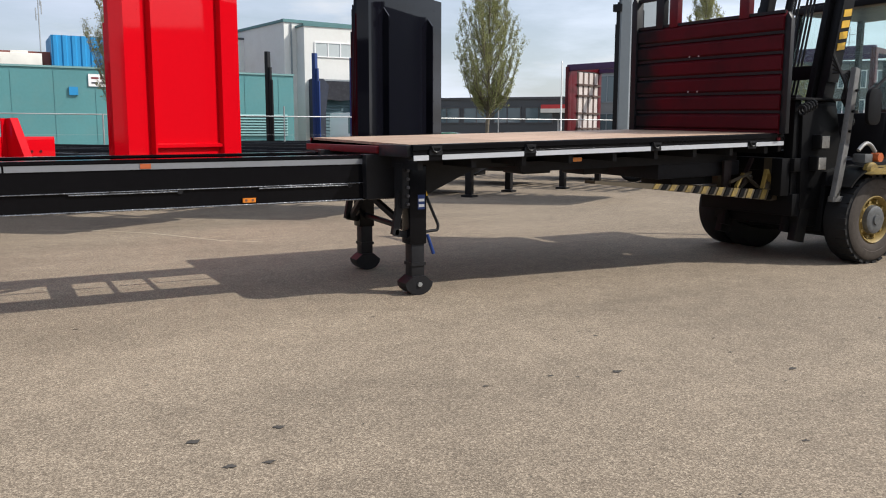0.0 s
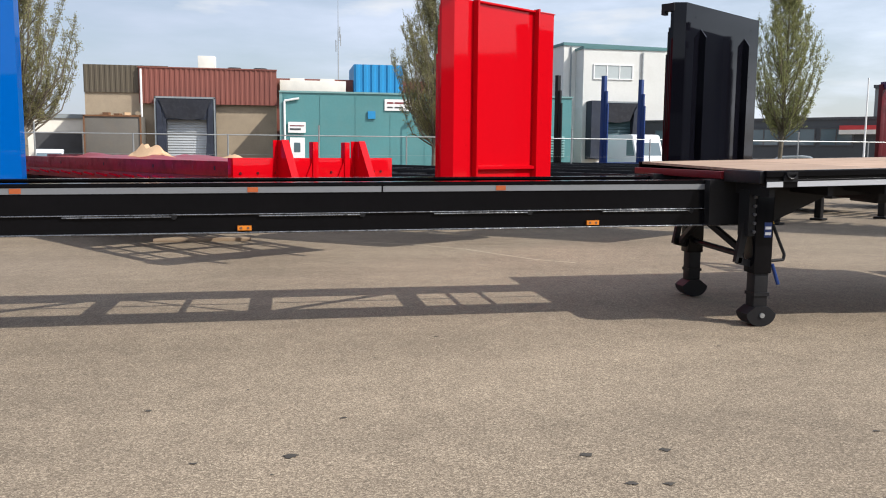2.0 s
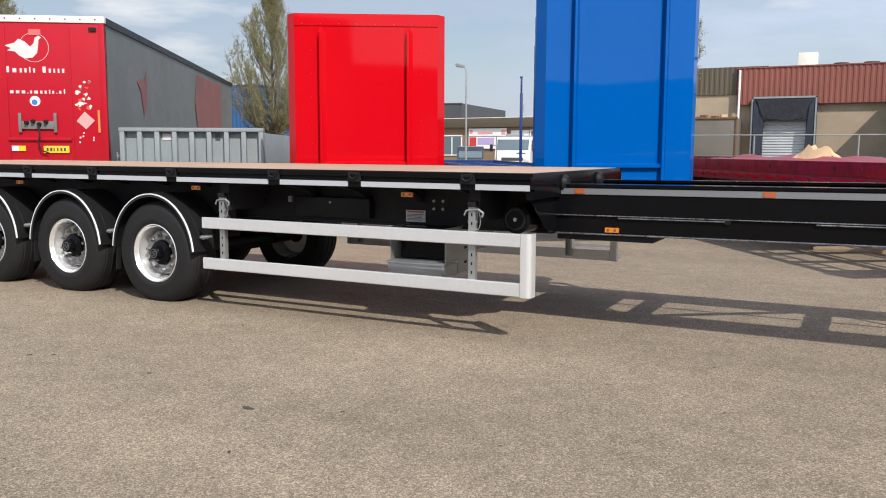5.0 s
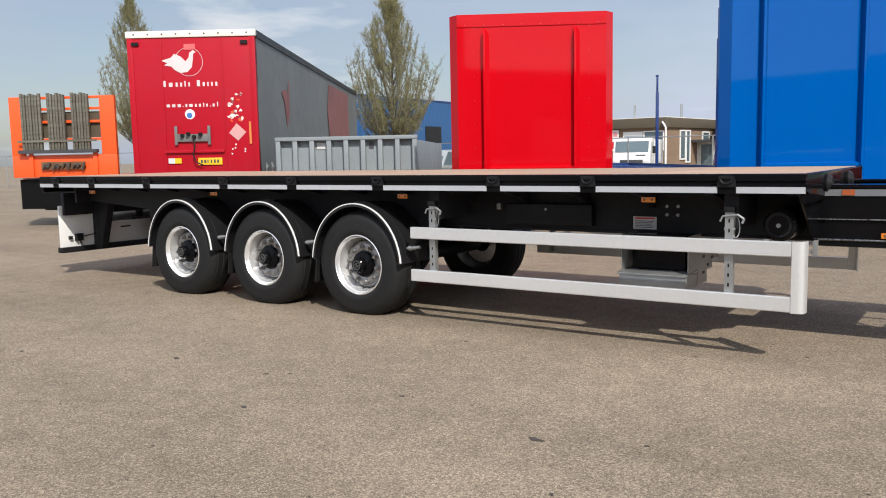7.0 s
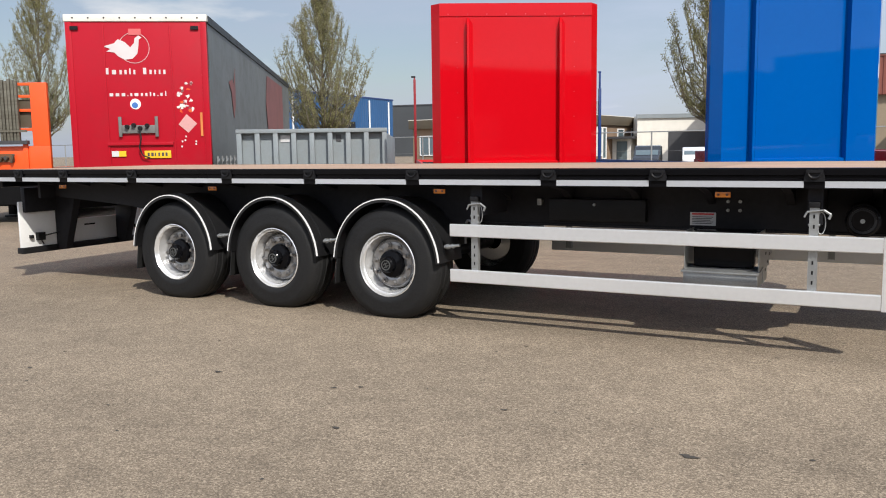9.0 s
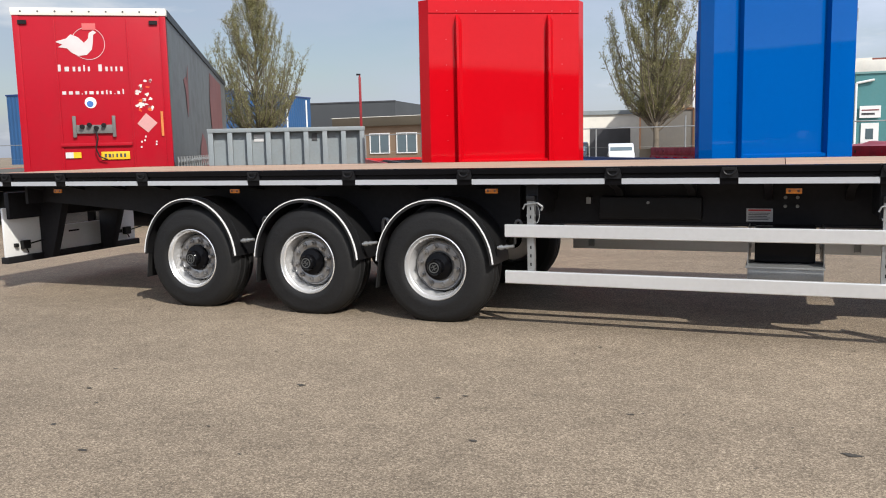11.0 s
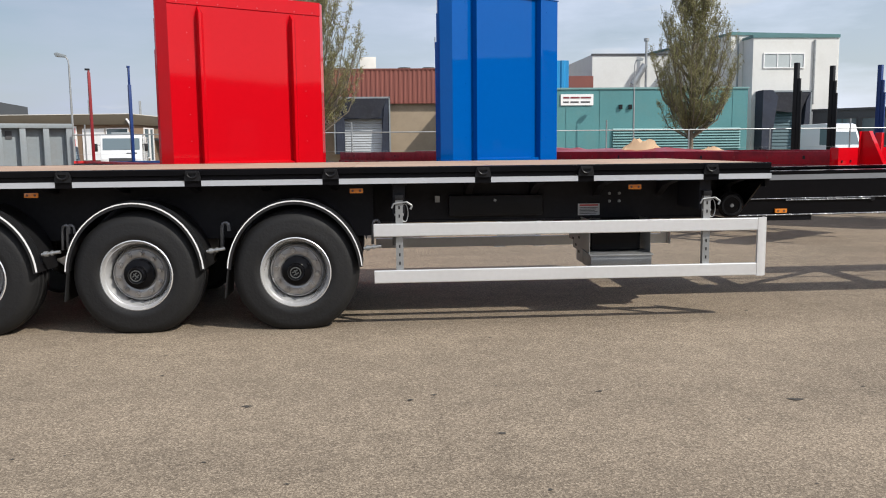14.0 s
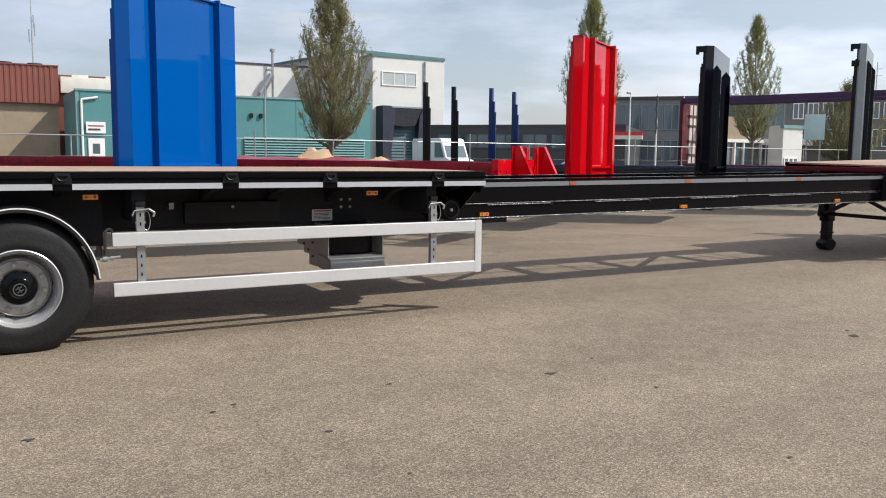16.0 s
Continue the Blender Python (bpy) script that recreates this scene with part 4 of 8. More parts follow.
leg_label = True
for y, s in ((0.44, 1), (1.96, -1)):
    before = set(TR.children)
    lg = bx("landing_leg", (12.905, y - 0.085, 0.47), (13.075, y + 0.085, 1.19), BLACK, TR, "black telescopic landing leg", 0.012)
    bx("inner_tube", (12.93, y - 0.066, 0.10), (13.062, y + 0.066, 0.50), MATBLACK, lg, "", 0.01)
    bx("collar", (12.925, y - 0.078, 0.27), (13.07, y + 0.078, 0.30), MATBLACK, lg)
    b = bmesh.new()
    pts = [(12.845 + 0.0, 0.10)] + [(12.998 + 0.14 * math.cos(a), 0.115 + 0.115 * math.sin(a)) for a in [math.pi * (1 + k / 10) for k in range(11)]] + [(13.13, 0.115), (13.06, 0.175), (12.935, 0.175)]
    prism(b, pts[1:], "y", y - 0.09, y + 0.09)
    ft = part("foot", b, MATBLACK, lg, "black rocking foot")
    part("foot_pin", rod(bmesh.new(), (13.0, y - 0.105 * s, 0.10), (13.0, y - 0.08 * s, 0.10), 0.022), GALV, lg)
    for k in range(5):
        part("bolt", rod(bmesh.new(), (12.885, y - 0.075, 1.14 - 0.075 * k), (12.885, y - 0.10, 1.14 - 0.075 * k), 0.014, n=8), DARKGREY, lg)
    bx("mounting_plate", (12.84, y - 0.07, 0.80), (12.93, y + 0.10, 1.20), MATBLACK, lg)
    b = bmesh.new()
    bar(b, (12.86, y, 0.95), (12.79, y, 0.56), 0.05, 0.06)
    bar(b, (12.79, y, 0.58), (12.93, y, 0.55), 0.05, 0.06)
    part("brace", b, MATBLACK, lg)
    if s == 1:
        lb = bx("label", (12.985, y - 0.089, 0.79), (13.055, y - 0.0855, 0.92), DARKBLUE, lg, "blue and white sticker")
        bx("print_line", (12.992, y - 0.0915, 0.86), (13.048, y - 0.089, 0.885), WHITE, lb)
        bx("print_line", (12.992, y - 0.0915, 0.81), (13.048, y - 0.089, 0.835), WHITE, lb)
        b = bmesh.new()
        path = [(13.10, y, 0.94), (13.15, y - 0.02, 0.80), (13.22, y - 0.04, 0.63), (13.21, y - 0.04, 0.585), (13.08, y - 0.03, 0.575)]
        for p, q in zip(path, path[1:]):
            rod(b, p, q, 0.014, n=8)
        part("crank_handle", b, MATBLACK, lg, "bent black crank handle")
        part("handle_grip", rod(bmesh.new(), (13.10, y - 0.05, 0.55), (13.16, y - 0.06, 0.37), 0.015, 0.017), DARKBLUE, lg, "blue grip")
        part("grip_tape", rod(bmesh.new(), (13.095, y, 0.95), (13.11, y - 0.005, 0.90), 0.018), YPLATE, lg, "yellow tape")
    if s == -1:
        for o in set(TR.children) - before:
            o.location.x += 0.16
b = bmesh.new()
rod(b, (12.99, 0.52, 0.59), (13.15, 1.90, 0.59), 0.030)
bar(b, (12.86, 1.3, 0.86), (12.99, 1.9, 0.60), 0.05, 0.05)
bar(b, (12.86, 1.1, 0.86), (12.99, 0.6, 0.60), 0.05, 0.05)
part("leg_crossbar", b, MATBLACK, TR)

# bulkhead at the very front
hb_x = 17.30
for k in range(6):
    z = 1.35 + 0.214 * k
    b = bmesh.new()
    prism(b, [(hb_x - 0.035, z + 0.01), (hb_x - 0.05, z + 0.03), (hb_x - 0.05, z + 0.155), (hb_x - 0.012, z + 0.19), (hb_x - 0.012, z + 0.214), (hb_x + 0.012, z + 0.214), (hb_x + 0.012, z), (hb_x - 0.012, z)], "y", 0.0, 2.30)
    front(bx("plank_seam", (hb_x - 0.030, 0.0, z + 0.190), (hb_x - 0.013, 2.30, z + 0.224), MATBLACK, TR))
    front(part("bulkhead_plank", b, BULKHEAD, TR, "dark red steel bulkhead plank, blackened at one end"))
front(part("bulkhead_plank", box(bmesh.new(), (hb_x - 0.04, 0.0, 1.245), (hb_x + 0.01, 2.30, 1.352)), BULKHEAD, TR))
for y, top in ((-0.03, 2.62), (2.34, 3.04)):
    b = bmesh.new()
    prism(b, [(y - 0.05, 1.32), (y + 0.05, 1.32), (y + 0.05, top - 0.08), (y, top), (y - 0.05, top - 0.08)], "x", hb_x - (0.02 if y < 0 else 0.07), hb_x + 0.04)
    front(part("corner_post", b, MATBLACK, TR, "", 0.006))
for y in (0.55, 1.66, 1.90):
    front(bx("stub_post", (hb_x - 0.04, y - 0.07, 2.60), (hb_x + 0.04, y + 0.07, 2.98), DARKRED if y < 1.8 else MATBLACK, TR, "", 0.006))
front(part("top_rail", bar(bmesh.new(), (hb_x, -0.03, 2.98), (hb_x, 2.34, 2.98), 0.05, 0.04), MATBLACK, TR))
for y, z in ((1.2, 2.22), (1.35, 2.22), (1.2, 1.80), (1.35, 1.80)):
    front(part("rivet", rod(bmesh.new(), (hb_x - 0.05, y, z), (hb_x - 0.056, y, z), 0.012, n=8), GALV, TR))

# ---- parked trailers ----
def trailer_pose(x, y, deg=30.0):
    """Pose of a parked trailer: front middle on the ground at x, y; local x across, local y to its rear."""
    return pose(x, y, 0, 0, 0, deg)


def simple_wheel(parent, x, y, r, rim_mat, w=0.3):
    s = 1 if x > 0 else -1
    wb = bmesh.new()
    prof = [(r * 0.6, 0), (r * 0.85, -0.01), (r, 0.05), (r, w - 0.05), (r * 0.85, w), (r * 0.6, w - 0.01)]
    lathe(wb, prof, (0, 0, 0), 28)
    tm = Matrix.Translation((x, y, r)) @ Matrix.Rotation(radians(90 * s), 4, "Z")
    t = part("wheel", wb, RUBBER, parent, "black tyre")
    t.matrix_local = tm
    part("rim", lathe(bmesh.new(), [(r * 0.6, 0.0), (r * 0.55, 0.06), (r * 0.4, 0.09), (r * 0.2, 0.07), (0.0, 0.04)], (0, 0, 0), 24), rim_mat, t)
    return t


def chassis(root, L, z, frame_mat, axles=3, deck_mat=None, legs=True, leg_y=2.2, side_mat=None, rim_mat=None, leg_x=(-0.78, 0.62), cross=0.9):
    for x in (-0.55, 0.43):
        b = bmesh.new()
        prism(b, [(0.35, z - 0.05), (0.35, z - 0.22), (3.2, z - 0.24), (3.7, z - 0.45), (L - 0.3, z - 0.45), (L - 0.1, z - 0.2), (L - 0.1, z - 0.05)], "x", x, x + 0.12)
        part("chassis_beam", b, frame_mat, root)
    for k in range(int((L - 0.8) / cross)):
        bx("crossmember", (-1.2, 0.5 + cross * k, z - 0.16), (1.2, 0.5 + cross * k + 0.06 * cross / 0.9 + 0.05, z - 0.05), frame_mat, root)
    for x in (-1.25, 1.19):
        bx("side_rail", (x, 0.3, z - 0.13), (x + 0.06, L, z + 0.01), side_mat or frame_mat, root, "", 0.006)
    bx("end_rail", (-1.25, L, z - 0.15), (1.25, L + 0.06, z + 0.01), side_mat or frame_mat, root)
    if deck_mat:
        bx("deck", (-1.19, 0.3, z - 0.045), (1.19, L, z), deck_mat, root, "worn load deck")
    if legs:
        for x in leg_x:
            lg = bx("landing_leg", (x, leg_y, 0.06), (x + 0.15, leg_y + 0.15, z - 0.1), frame_mat, root, "", 0.008)
            bx("foot", (x - 0.06, leg_y - 0.07, 0), (x + 0.21, leg_y + 0.22, 0.05), frame_mat, lg, "", 0.006)
        part("leg_brace", bar(bmesh.new(), (-0.68, leg_y + 0.07, 0.5), (0.68, leg_y + 0.07, z - 0.35), 0.05, 0.05), frame_mat, root)
    for k in range(axles):
        y = L - 4.4 + 1.31 * k
        part("axle", rod(bmesh.new(), (-1.0, y, 0.5), (1.0, y, 0.5), 0.07), MATBLACK, root)
        for x in (-1.22, 1.22):
            simple_wheel(root, x, y, 0.5, rim_mat or GALV)
    bx("bumper_bar", (-1.2, L - 0.1, 0.42), (1.2, L, 0.54), frame_mat, root)


def tall_headboard(root, z0, z1, paint, label, w=2.6, chamfer=0.15, ledge=True, style="band"):
    """Pressed steel bulkhead: chamfered corners, two raised ribs, folded top edge, ledge low down, stepped side plates behind."""
    h = w / 2
    c = chamfer
    b = bmesh.new()
    outer = [(-h, 0.18), (-h, c), (-h + c * 0.8, 0.0), (h - c * 0.8, 0.0), (h, c), (h, 0.18),
             (h - 0.03, 0.18), (h - 0.03, c + 0.01), (h - c * 0.8 - 0.01, 0.05), (-h + c * 0.8 + 0.01, 0.05), (-h + 0.03, c + 0.01), (-h + 0.03, 0.18)]
    prism(b, outer, "z", z0, z1)
    hb = part("headboard", b, paint, root, label)
    if style == "band":
        b = bmesh.new()
        prism(b, [(-0.014, z1), (-0.014, z1 - 0.19), (-0.002, z1 - 0.20), (-0.002, z1)], "x", -h + c * 0.8, h - c * 0.8)
        part("top_band", b, paint, hb)
        for k in range(8):
            xr = -h + 0.25 + (w - 0.5) * k / 7
            part("rivet", rod(bmesh.new(), (xr, -0.012, z1 - 0.16), (xr, -0.020, z1 - 0.16), 0.010, n=6), RIVET, hb)
    elif style == "full":
        # folded rim along the top, dipping between the ribs
        b = bmesh.new()
        prism(b, [(-0.045, z1 - 0.02), (-0.045, z1 + 0.012), (0.18, z1 + 0.012), (0.18, z1 - 0.02)], "x", -0.57 * h, 0.53 * h)
        part("top_rim", b, paint, hb, "", 0.006)
        for sx in (-1, 1):
            b = bmesh.new()
            xa, xb = sorted((sx * 0.62 * h, sx * (h - 0.01)))
            prism(b, [(-0.012, z1 + 0.002), (-0.012, z1 + 0.016), (0.18, z1 + 0.016), (0.18, z1 + 0.002)], "x", xa + 0.02, xb - 0.09)
            part("top_rim", b, paint, hb)
    for x in (-0.57 * h, 0.53 * h):
        # deep folded rib: upright flank on one side, sloping flank on the other
        b = bmesh.new()
        dp = 0.105
        vs = [(x - 0.030, 0.001), (x - 0.026, -dp), (x + 0.008, -dp), (x + 0.075, 0.001)]
        zt = {"band": z1 - 0.30, "full": z1 + 0.03, "point": z1 - 0.50}[style]
        za = {"band": z1 - 0.21, "full": z1 + 0.03, "point": z1 - 0.36}[style]
        lo = [b.verts.new((p[0], p[1], z0)) for p in vs]
        hi = [b.verts.new((p[0], p[1], zt)) for p in vs]
        for i in range(3):
            b.faces.new((lo[i], lo[i + 1], hi[i + 1], hi[i]))
        if style == "full":
            b.faces.new(hi)
        else:
            apex = [b.verts.new((x - 0.010, 0.001, za)), b.verts.new((x + 0.012, 0.001, za))]
            b.faces.new((hi[0], hi[1], apex[0]))
            b.faces.new((hi[1], hi[2], apex[1], apex[0]))
            b.faces.new((hi[2], hi[3], apex[1]))
        part("rib", b, MATBLACK if paint == GREYPAINT else paint, hb)
    if ledge:
        b = bmesh.new()
        prism(b, [(-0.075, z0 + 0.22), (-0.075, z0 + 0.265), (0.002, z0 + 0.285), (0.002, z0 + 0.22)], "x", -0.55 * h, 0.52 * h)
        part("ledge", b, paint, hb)
    for sx in (-1, 1):
        for y0, y1, drop in ((0.18, 0.21, 0.10), (0.21, 0.24, 0.38), (0.24, 0.275, 0.80)):
            b = bmesh.new()
            xa, xb = sorted((sx * (h - 0.005), sx * (h - 0.09)))
            box(b, (xa, y0, z0), (xb, y1, z1 - drop))
            part("side_plate", b, MATBLACK if paint == GREYPAINT else paint, hb, "", 0.004)
        for k in range(7):
            z = z0 + 0.2 + (z1 - z0 - 0.4) * k / 6
            part("rivet", rod(bmesh.new(), (sx * 0.70 * h, 0.002, z), (sx * 0.70 * h, -0.006, z), 0.009, n=6), RIVET if style == "band" else paint, hb)
    return hb


def stakes(root, y, z0, z1, paint, n=2, label="square steel stake"):
    for x in ((-1.18, 1.06) if n == 2 else (-0.68, 2.02) if n == 3 else (-1.30, 1.42)):
        if n != 2:
            # slim stake: square tube with a thinner tube telescoped beside it and a small hook on top
            b = bmesh.new()
            box(b, (x, y, z0 - 0.1), (x + 0.085, y + 0.085, z1 - (0.55 if n == 3 else 0.12)))
            box(b, (x + 0.012, y + 0.012, z1 - 0.6), (x + 0.068, y + 0.068, z1 - 0.03))
            st_ = part("stake", b, paint, root, label, 0.005)
            part("hook", box(bmesh.new(), (x - 0.07 if n == 1 else x - 0.01, y + 0.01, z1 - 0.06), (x + 0.075, y + 0.07, z1)), MATBLACK if n == 1 else paint, st_, "", 0.006)
            bx("stake_bracket", (min(x, 0.9), y - 0.02, z0 - 0.12), (max(x + 0.1, -0.9), y + 0.1, z0 - 0.06), paint, root)
            continue
        b = bmesh.new()
        box(b, (x, y, z0), (x + 0.15, y + 0.15, z1))
        box(b, (x + 0.02, y - 0.10, z0), (x + 0.10, y + 0.0, z1 - 0.55))
        box(b, (x + 0.03, y - 0.16, z0), (x + 0.09, y - 0.10, z1 - 1.0))
        part("stake", b, paint, root, label, 0.006)


def front_mid(tl, w=2.6, deg=30):
    a = radians(deg)
    return tl[0] + w / 2 * math.cos(a), tl[1] + w / 2 * math.sin(a)


HB = (("red", (-0.98, 5.07), 3.66, REDPAINT, REDFLAT, 16.8, True, 30.9, 2.55, "band"),
      ("blue", (3.0, 5.92), 3.86, BLUEPAINT, DARKBLUE, 15.6, True, 35.3, 2.55, "full"),
      ("red", (11.27, 6.04), 3.76, REDPAINT, MATBLACK, 14.0, False, 32, 2.5, "full"),
      ("black", (15.05, 6.25), 3.88, HBBLACK, MATBLACK, 14.0, False, 34, 2.8, "point"),
      ("grey", (20.75, 6.5), 4.38, GREYPAINT, MATBLACK, 14.0, False, 29.5, 2.8, "point"))
for colour, tl, top, paint, frame_paint, L, has_stakes, ang, wide, style in HB:
    cx, cy = front_mid(tl, wide, ang)
    root = thing("flatbed_trailer", trailer_pose(cx, cy, ang), "parked flatbed semi-trailer with a tall " + colour + " steel headboard", "trailer", "parked trailers")
    chassis(root, L, 1.14, frame_paint if colour != "red" else MATBLACK, 3, None, True, leg_y=(3.75 if colour == "grey" else 8.0), side_mat=frame_paint, leg_x=((-1.0, 0.98) if colour == "grey" else (-0.78, 0.62)), cross=(0.45 if colour in ("grey", "black") else 0.9))
    if colour == "grey":
        # added dark block in place of unclear clutter below the chassis
        bx("underfloor_box", (-1.0, 4.4, 0.42), (0.9, 6.2, 0.95), MATBLACK, root, "", 0.02)
    tall_headboard(root, 1.02, top, paint, colour + " painted pressed steel headboard", wide, style=style)
    if has_stakes:
        stakes(root, L - 0.2, 1.14, 3.95 if colour == "blue" else 4.05, frame_paint if colour == "blue" else MIDRED, 3 if colour == "blue" else 1)
    if colour in ("black", "grey"):
        hw = wide / 2
        b = bmesh.new()
        box(b, (-hw - 0.03, 0.14, top - 0.13), (-hw + 0.08, 0.36, top - 0.01))
        box(b, (-hw - 0.03, 0.30, top - 0.18), (-hw + 0.08, 0.36, top - 0.13))
        box(b, (-hw + 0.02, 0.14, 1.1), (-hw + 0.10, 0.26, top - 0.45))
        part("corner_bracket", b, MATBLACK, root, "black hooked corner bracket")
        if colour == "grey":
            b = bmesh.new()
            box(b, (-hw - 0.03, 0.14, top - 0.56), (-hw + 0.08, 0.32, top - 0.42))
            part("corner_bracket", b, MATBLACK, root, "black hooked corner bracket")

# low red trailer with gussets
lx, ly = front_mid((8.27, 4.30), 2.6, 35)
low = thing("lowbed_trailer", trailer_pose(lx, ly, 34.5), "low red flatbed trailer with gusset brackets on its front beam", "trailer", "parked trailers")
chassis(low, 13.0, 1.16, DARKRED, 3, None, True, leg_y=5.6, side_mat=MIDRED)
bx("deck", (-1.18, 3.0, 1.25), (1.18, 13.0, 1.29), DARKRED, low, "worn dark red load deck")
for x in (-1.252, 1.19):
    sb = bx("side_board", (x, 0.13, 1.172), (x + 0.062, 13.0, 1.365), BOARDRED, low, "dark red side board", 0.006)
    for k in range(22):
        yy = 0.5 + 0.56 * k + 0.07 * math.sin(3.1 * k)
        part("board_hole", box(bmesh.new(), (x - 0.003, yy, 1.25), (x + 0.065, yy + 0.035, 1.30)), MIDRED if k % 3 else MATBLACK, sb)
for x in (-0.98, -0.3, 0.3, 0.92):
    bx("ladder_bar", (x, 0.1, 1.06), (x + 0.06, 3.0, 1.12), DARKRED, low)
for k in range(9):
    bx("ladder_rung", (-1.19, 0.25 + 0.31 * k, 1.07), (-0.98, 0.29 + 0.31 * k, 1.10), DARKRED, low)
    bx("ladder_rung", (0.98, 0.25 + 0.31 * k, 1.07), (1.19, 0.29 + 0.31 * k, 1.10), DARKRED, low)
bx("front_beam", (-1.30, 0.0, 1.05), (1.30, 0.12, 1.41), REDPAINT, low, "bright red front beam", 0.006)
for x in (-0.66, 0.60):
    b = bmesh.new()
    prism(b, [(0.0, 1.635), (-0.10, 1.635), (-0.36, 1.08), (0.0, 1.08)], "x", x, x + 0.02)
    bar(b, (x + 0.05, -0.10, 1.635), (x + 0.05, -0.36, 1.08), 0.11, 0.02)
    box(b, (x - 0.06, -0.012, 1.06), (x + 0.06, 0.0, 1.635))
    part("gusset", b, REDPAINT, low, "red triangular gusset with flange")
for x in (-0.13, 0.40):
    b = bmesh.new()
    box(b, (x, -0.05, 1.05), (x + 0.085, 0.04, 1.62))
    prism(b, [(x - 0.14, 1.06), (x, 1.06), (x, 1.36)], "y", -0.03, -0.012)
    part("stake_pocket", b, REDPAINT, low, "", 0.004)
for x in (-1.2, -0.95, -0.7, 0.2, 0.95, 1.08):
    part("bolt", rod(bmesh.new(), (x, 0, 1.22), (x, -0.012, 1.22), 0.018, n=8), DARKRED, low)
# brighter red slanted pieces painted for sunlit bits along the shaded side
for k in range(26):
    part("stake_slot", prism(bmesh.new(), [(0.40 + 0.48 * k, 1.085), (0.74 + 0.48 * k, 1.12), (0.76 + 0.48 * k, 1.145), (0.42 + 0.48 * k, 1.12)], "x", -1.275, -1.251), REDPAINT, low)
# things on the low trailer
rnd = random.Random(4)
for dx, dy, sx, sy, sz in ((-0.35, 4.0, 0.70, 0.55, 0.27), (0.75, 3.3, 0.5, 0.35, 0.11)):
    b = bmesh.new()
    bmesh.ops.create_grid(b, x_segments=10, y_segments=8, size=0.5)
    for v in b.verts:
        d = max(abs(v.co.x), abs(v.co.y)) * 2
        v.co.z = sz * max(0, 1 - abs(v.co.x + 0.12 + 0.3 * v.co.y) * 2.4) * (1.0 - 0.5 * d ** 2) * (0.85 + 0.35 * rnd.random()) + 0.02 + 0.05 * rnd.random() * sz
        v.co.x *= sx
        v.co.y *= sy
    bmesh.ops.solidify(b, geom=b.faces[:], thickness=0.03)
    o = finish("foam_block", b, TAN, 0, 20)
    o.matrix_world = trailer_pose(lx, ly, 34.5) @ Matrix.Translation((dx, dy, 1.30))
    tagged(o, "crumpled tan foam sheet lying on the red trailer", "foam sheet", "foam sheets")
b = bmesh.new()
bmesh.ops.create_grid(b, x_segments=26, y_segments=14, size=0.5)
for v in b.verts:
    d = max(abs(v.co.x), abs(v.co.y)) * 2
    v.co.z = 0.11 * (1 - d ** 4) * (0.5 + 0.9 * noise.noise((v.co.x * 6, v.co.y * 14, 1.0)) + 0.3) + 0.01
    v.co.x, v.co.y = v.co.x * 2.2, v.co.y * 5.0
o = finish("tarpaulin", b, REDTARP, 0, 60)
o.matrix_world = trailer_pose(lx, ly, 34.5) @ Matrix.Translation((0, 5.0, 1.295))
tagged(o, "crumpled dark red tarpaulin spread on the low trailer", "tarpaulin")

# curtain-side trailer
cxm, cym = -8.10, 5.88
SM = thing("curtain_trailer", trailer_pose(cxm, cym, 33.2), "red box-front curtain-side semi-trailer with grey curtains, parked", "trailer", "parked trailers")
chassis(SM, 17.4, 1.12, MATBLACK, 3, None, True)
h = 1.36
bx("front_wall", (-h, 0.0, 1.05), (h, 0.08, 4.09), SMRED, SM, "red front wall panel", 0.012)
for x in (-h, h - 0.12):
    bx("corner_post", (x, -0.014, 1.05), (x + 0.12, 0.10, 4.09), SMRED, SM, "", 0.01)
for x in (-0.66, 0.63):
    bx("vertical_seam", (x, -0.018, 1.05), (x + 0.035, 0.0, 4.03), SMRED, SM, "", 0.004)
bx("cap_rail", (-h - 0.02, -0.03, 4.09), (h + 0.02, 0.12, 4.23), CREAM, SM, "cream aluminium top rail", 0.015)
for k in range(9):
    part("rivet", rod(bmesh.new(), (-1.2 + 0.3 * k, -0.03, 4.16), (-1.2 + 0.3 * k, -0.036, 4.16), 0.018, n=8), INK, SM)
bx("roof", (-h, 0.1, 4.17), (h, 17.4, 4.21), CREAM, SM, "pale tarpaulin roof")
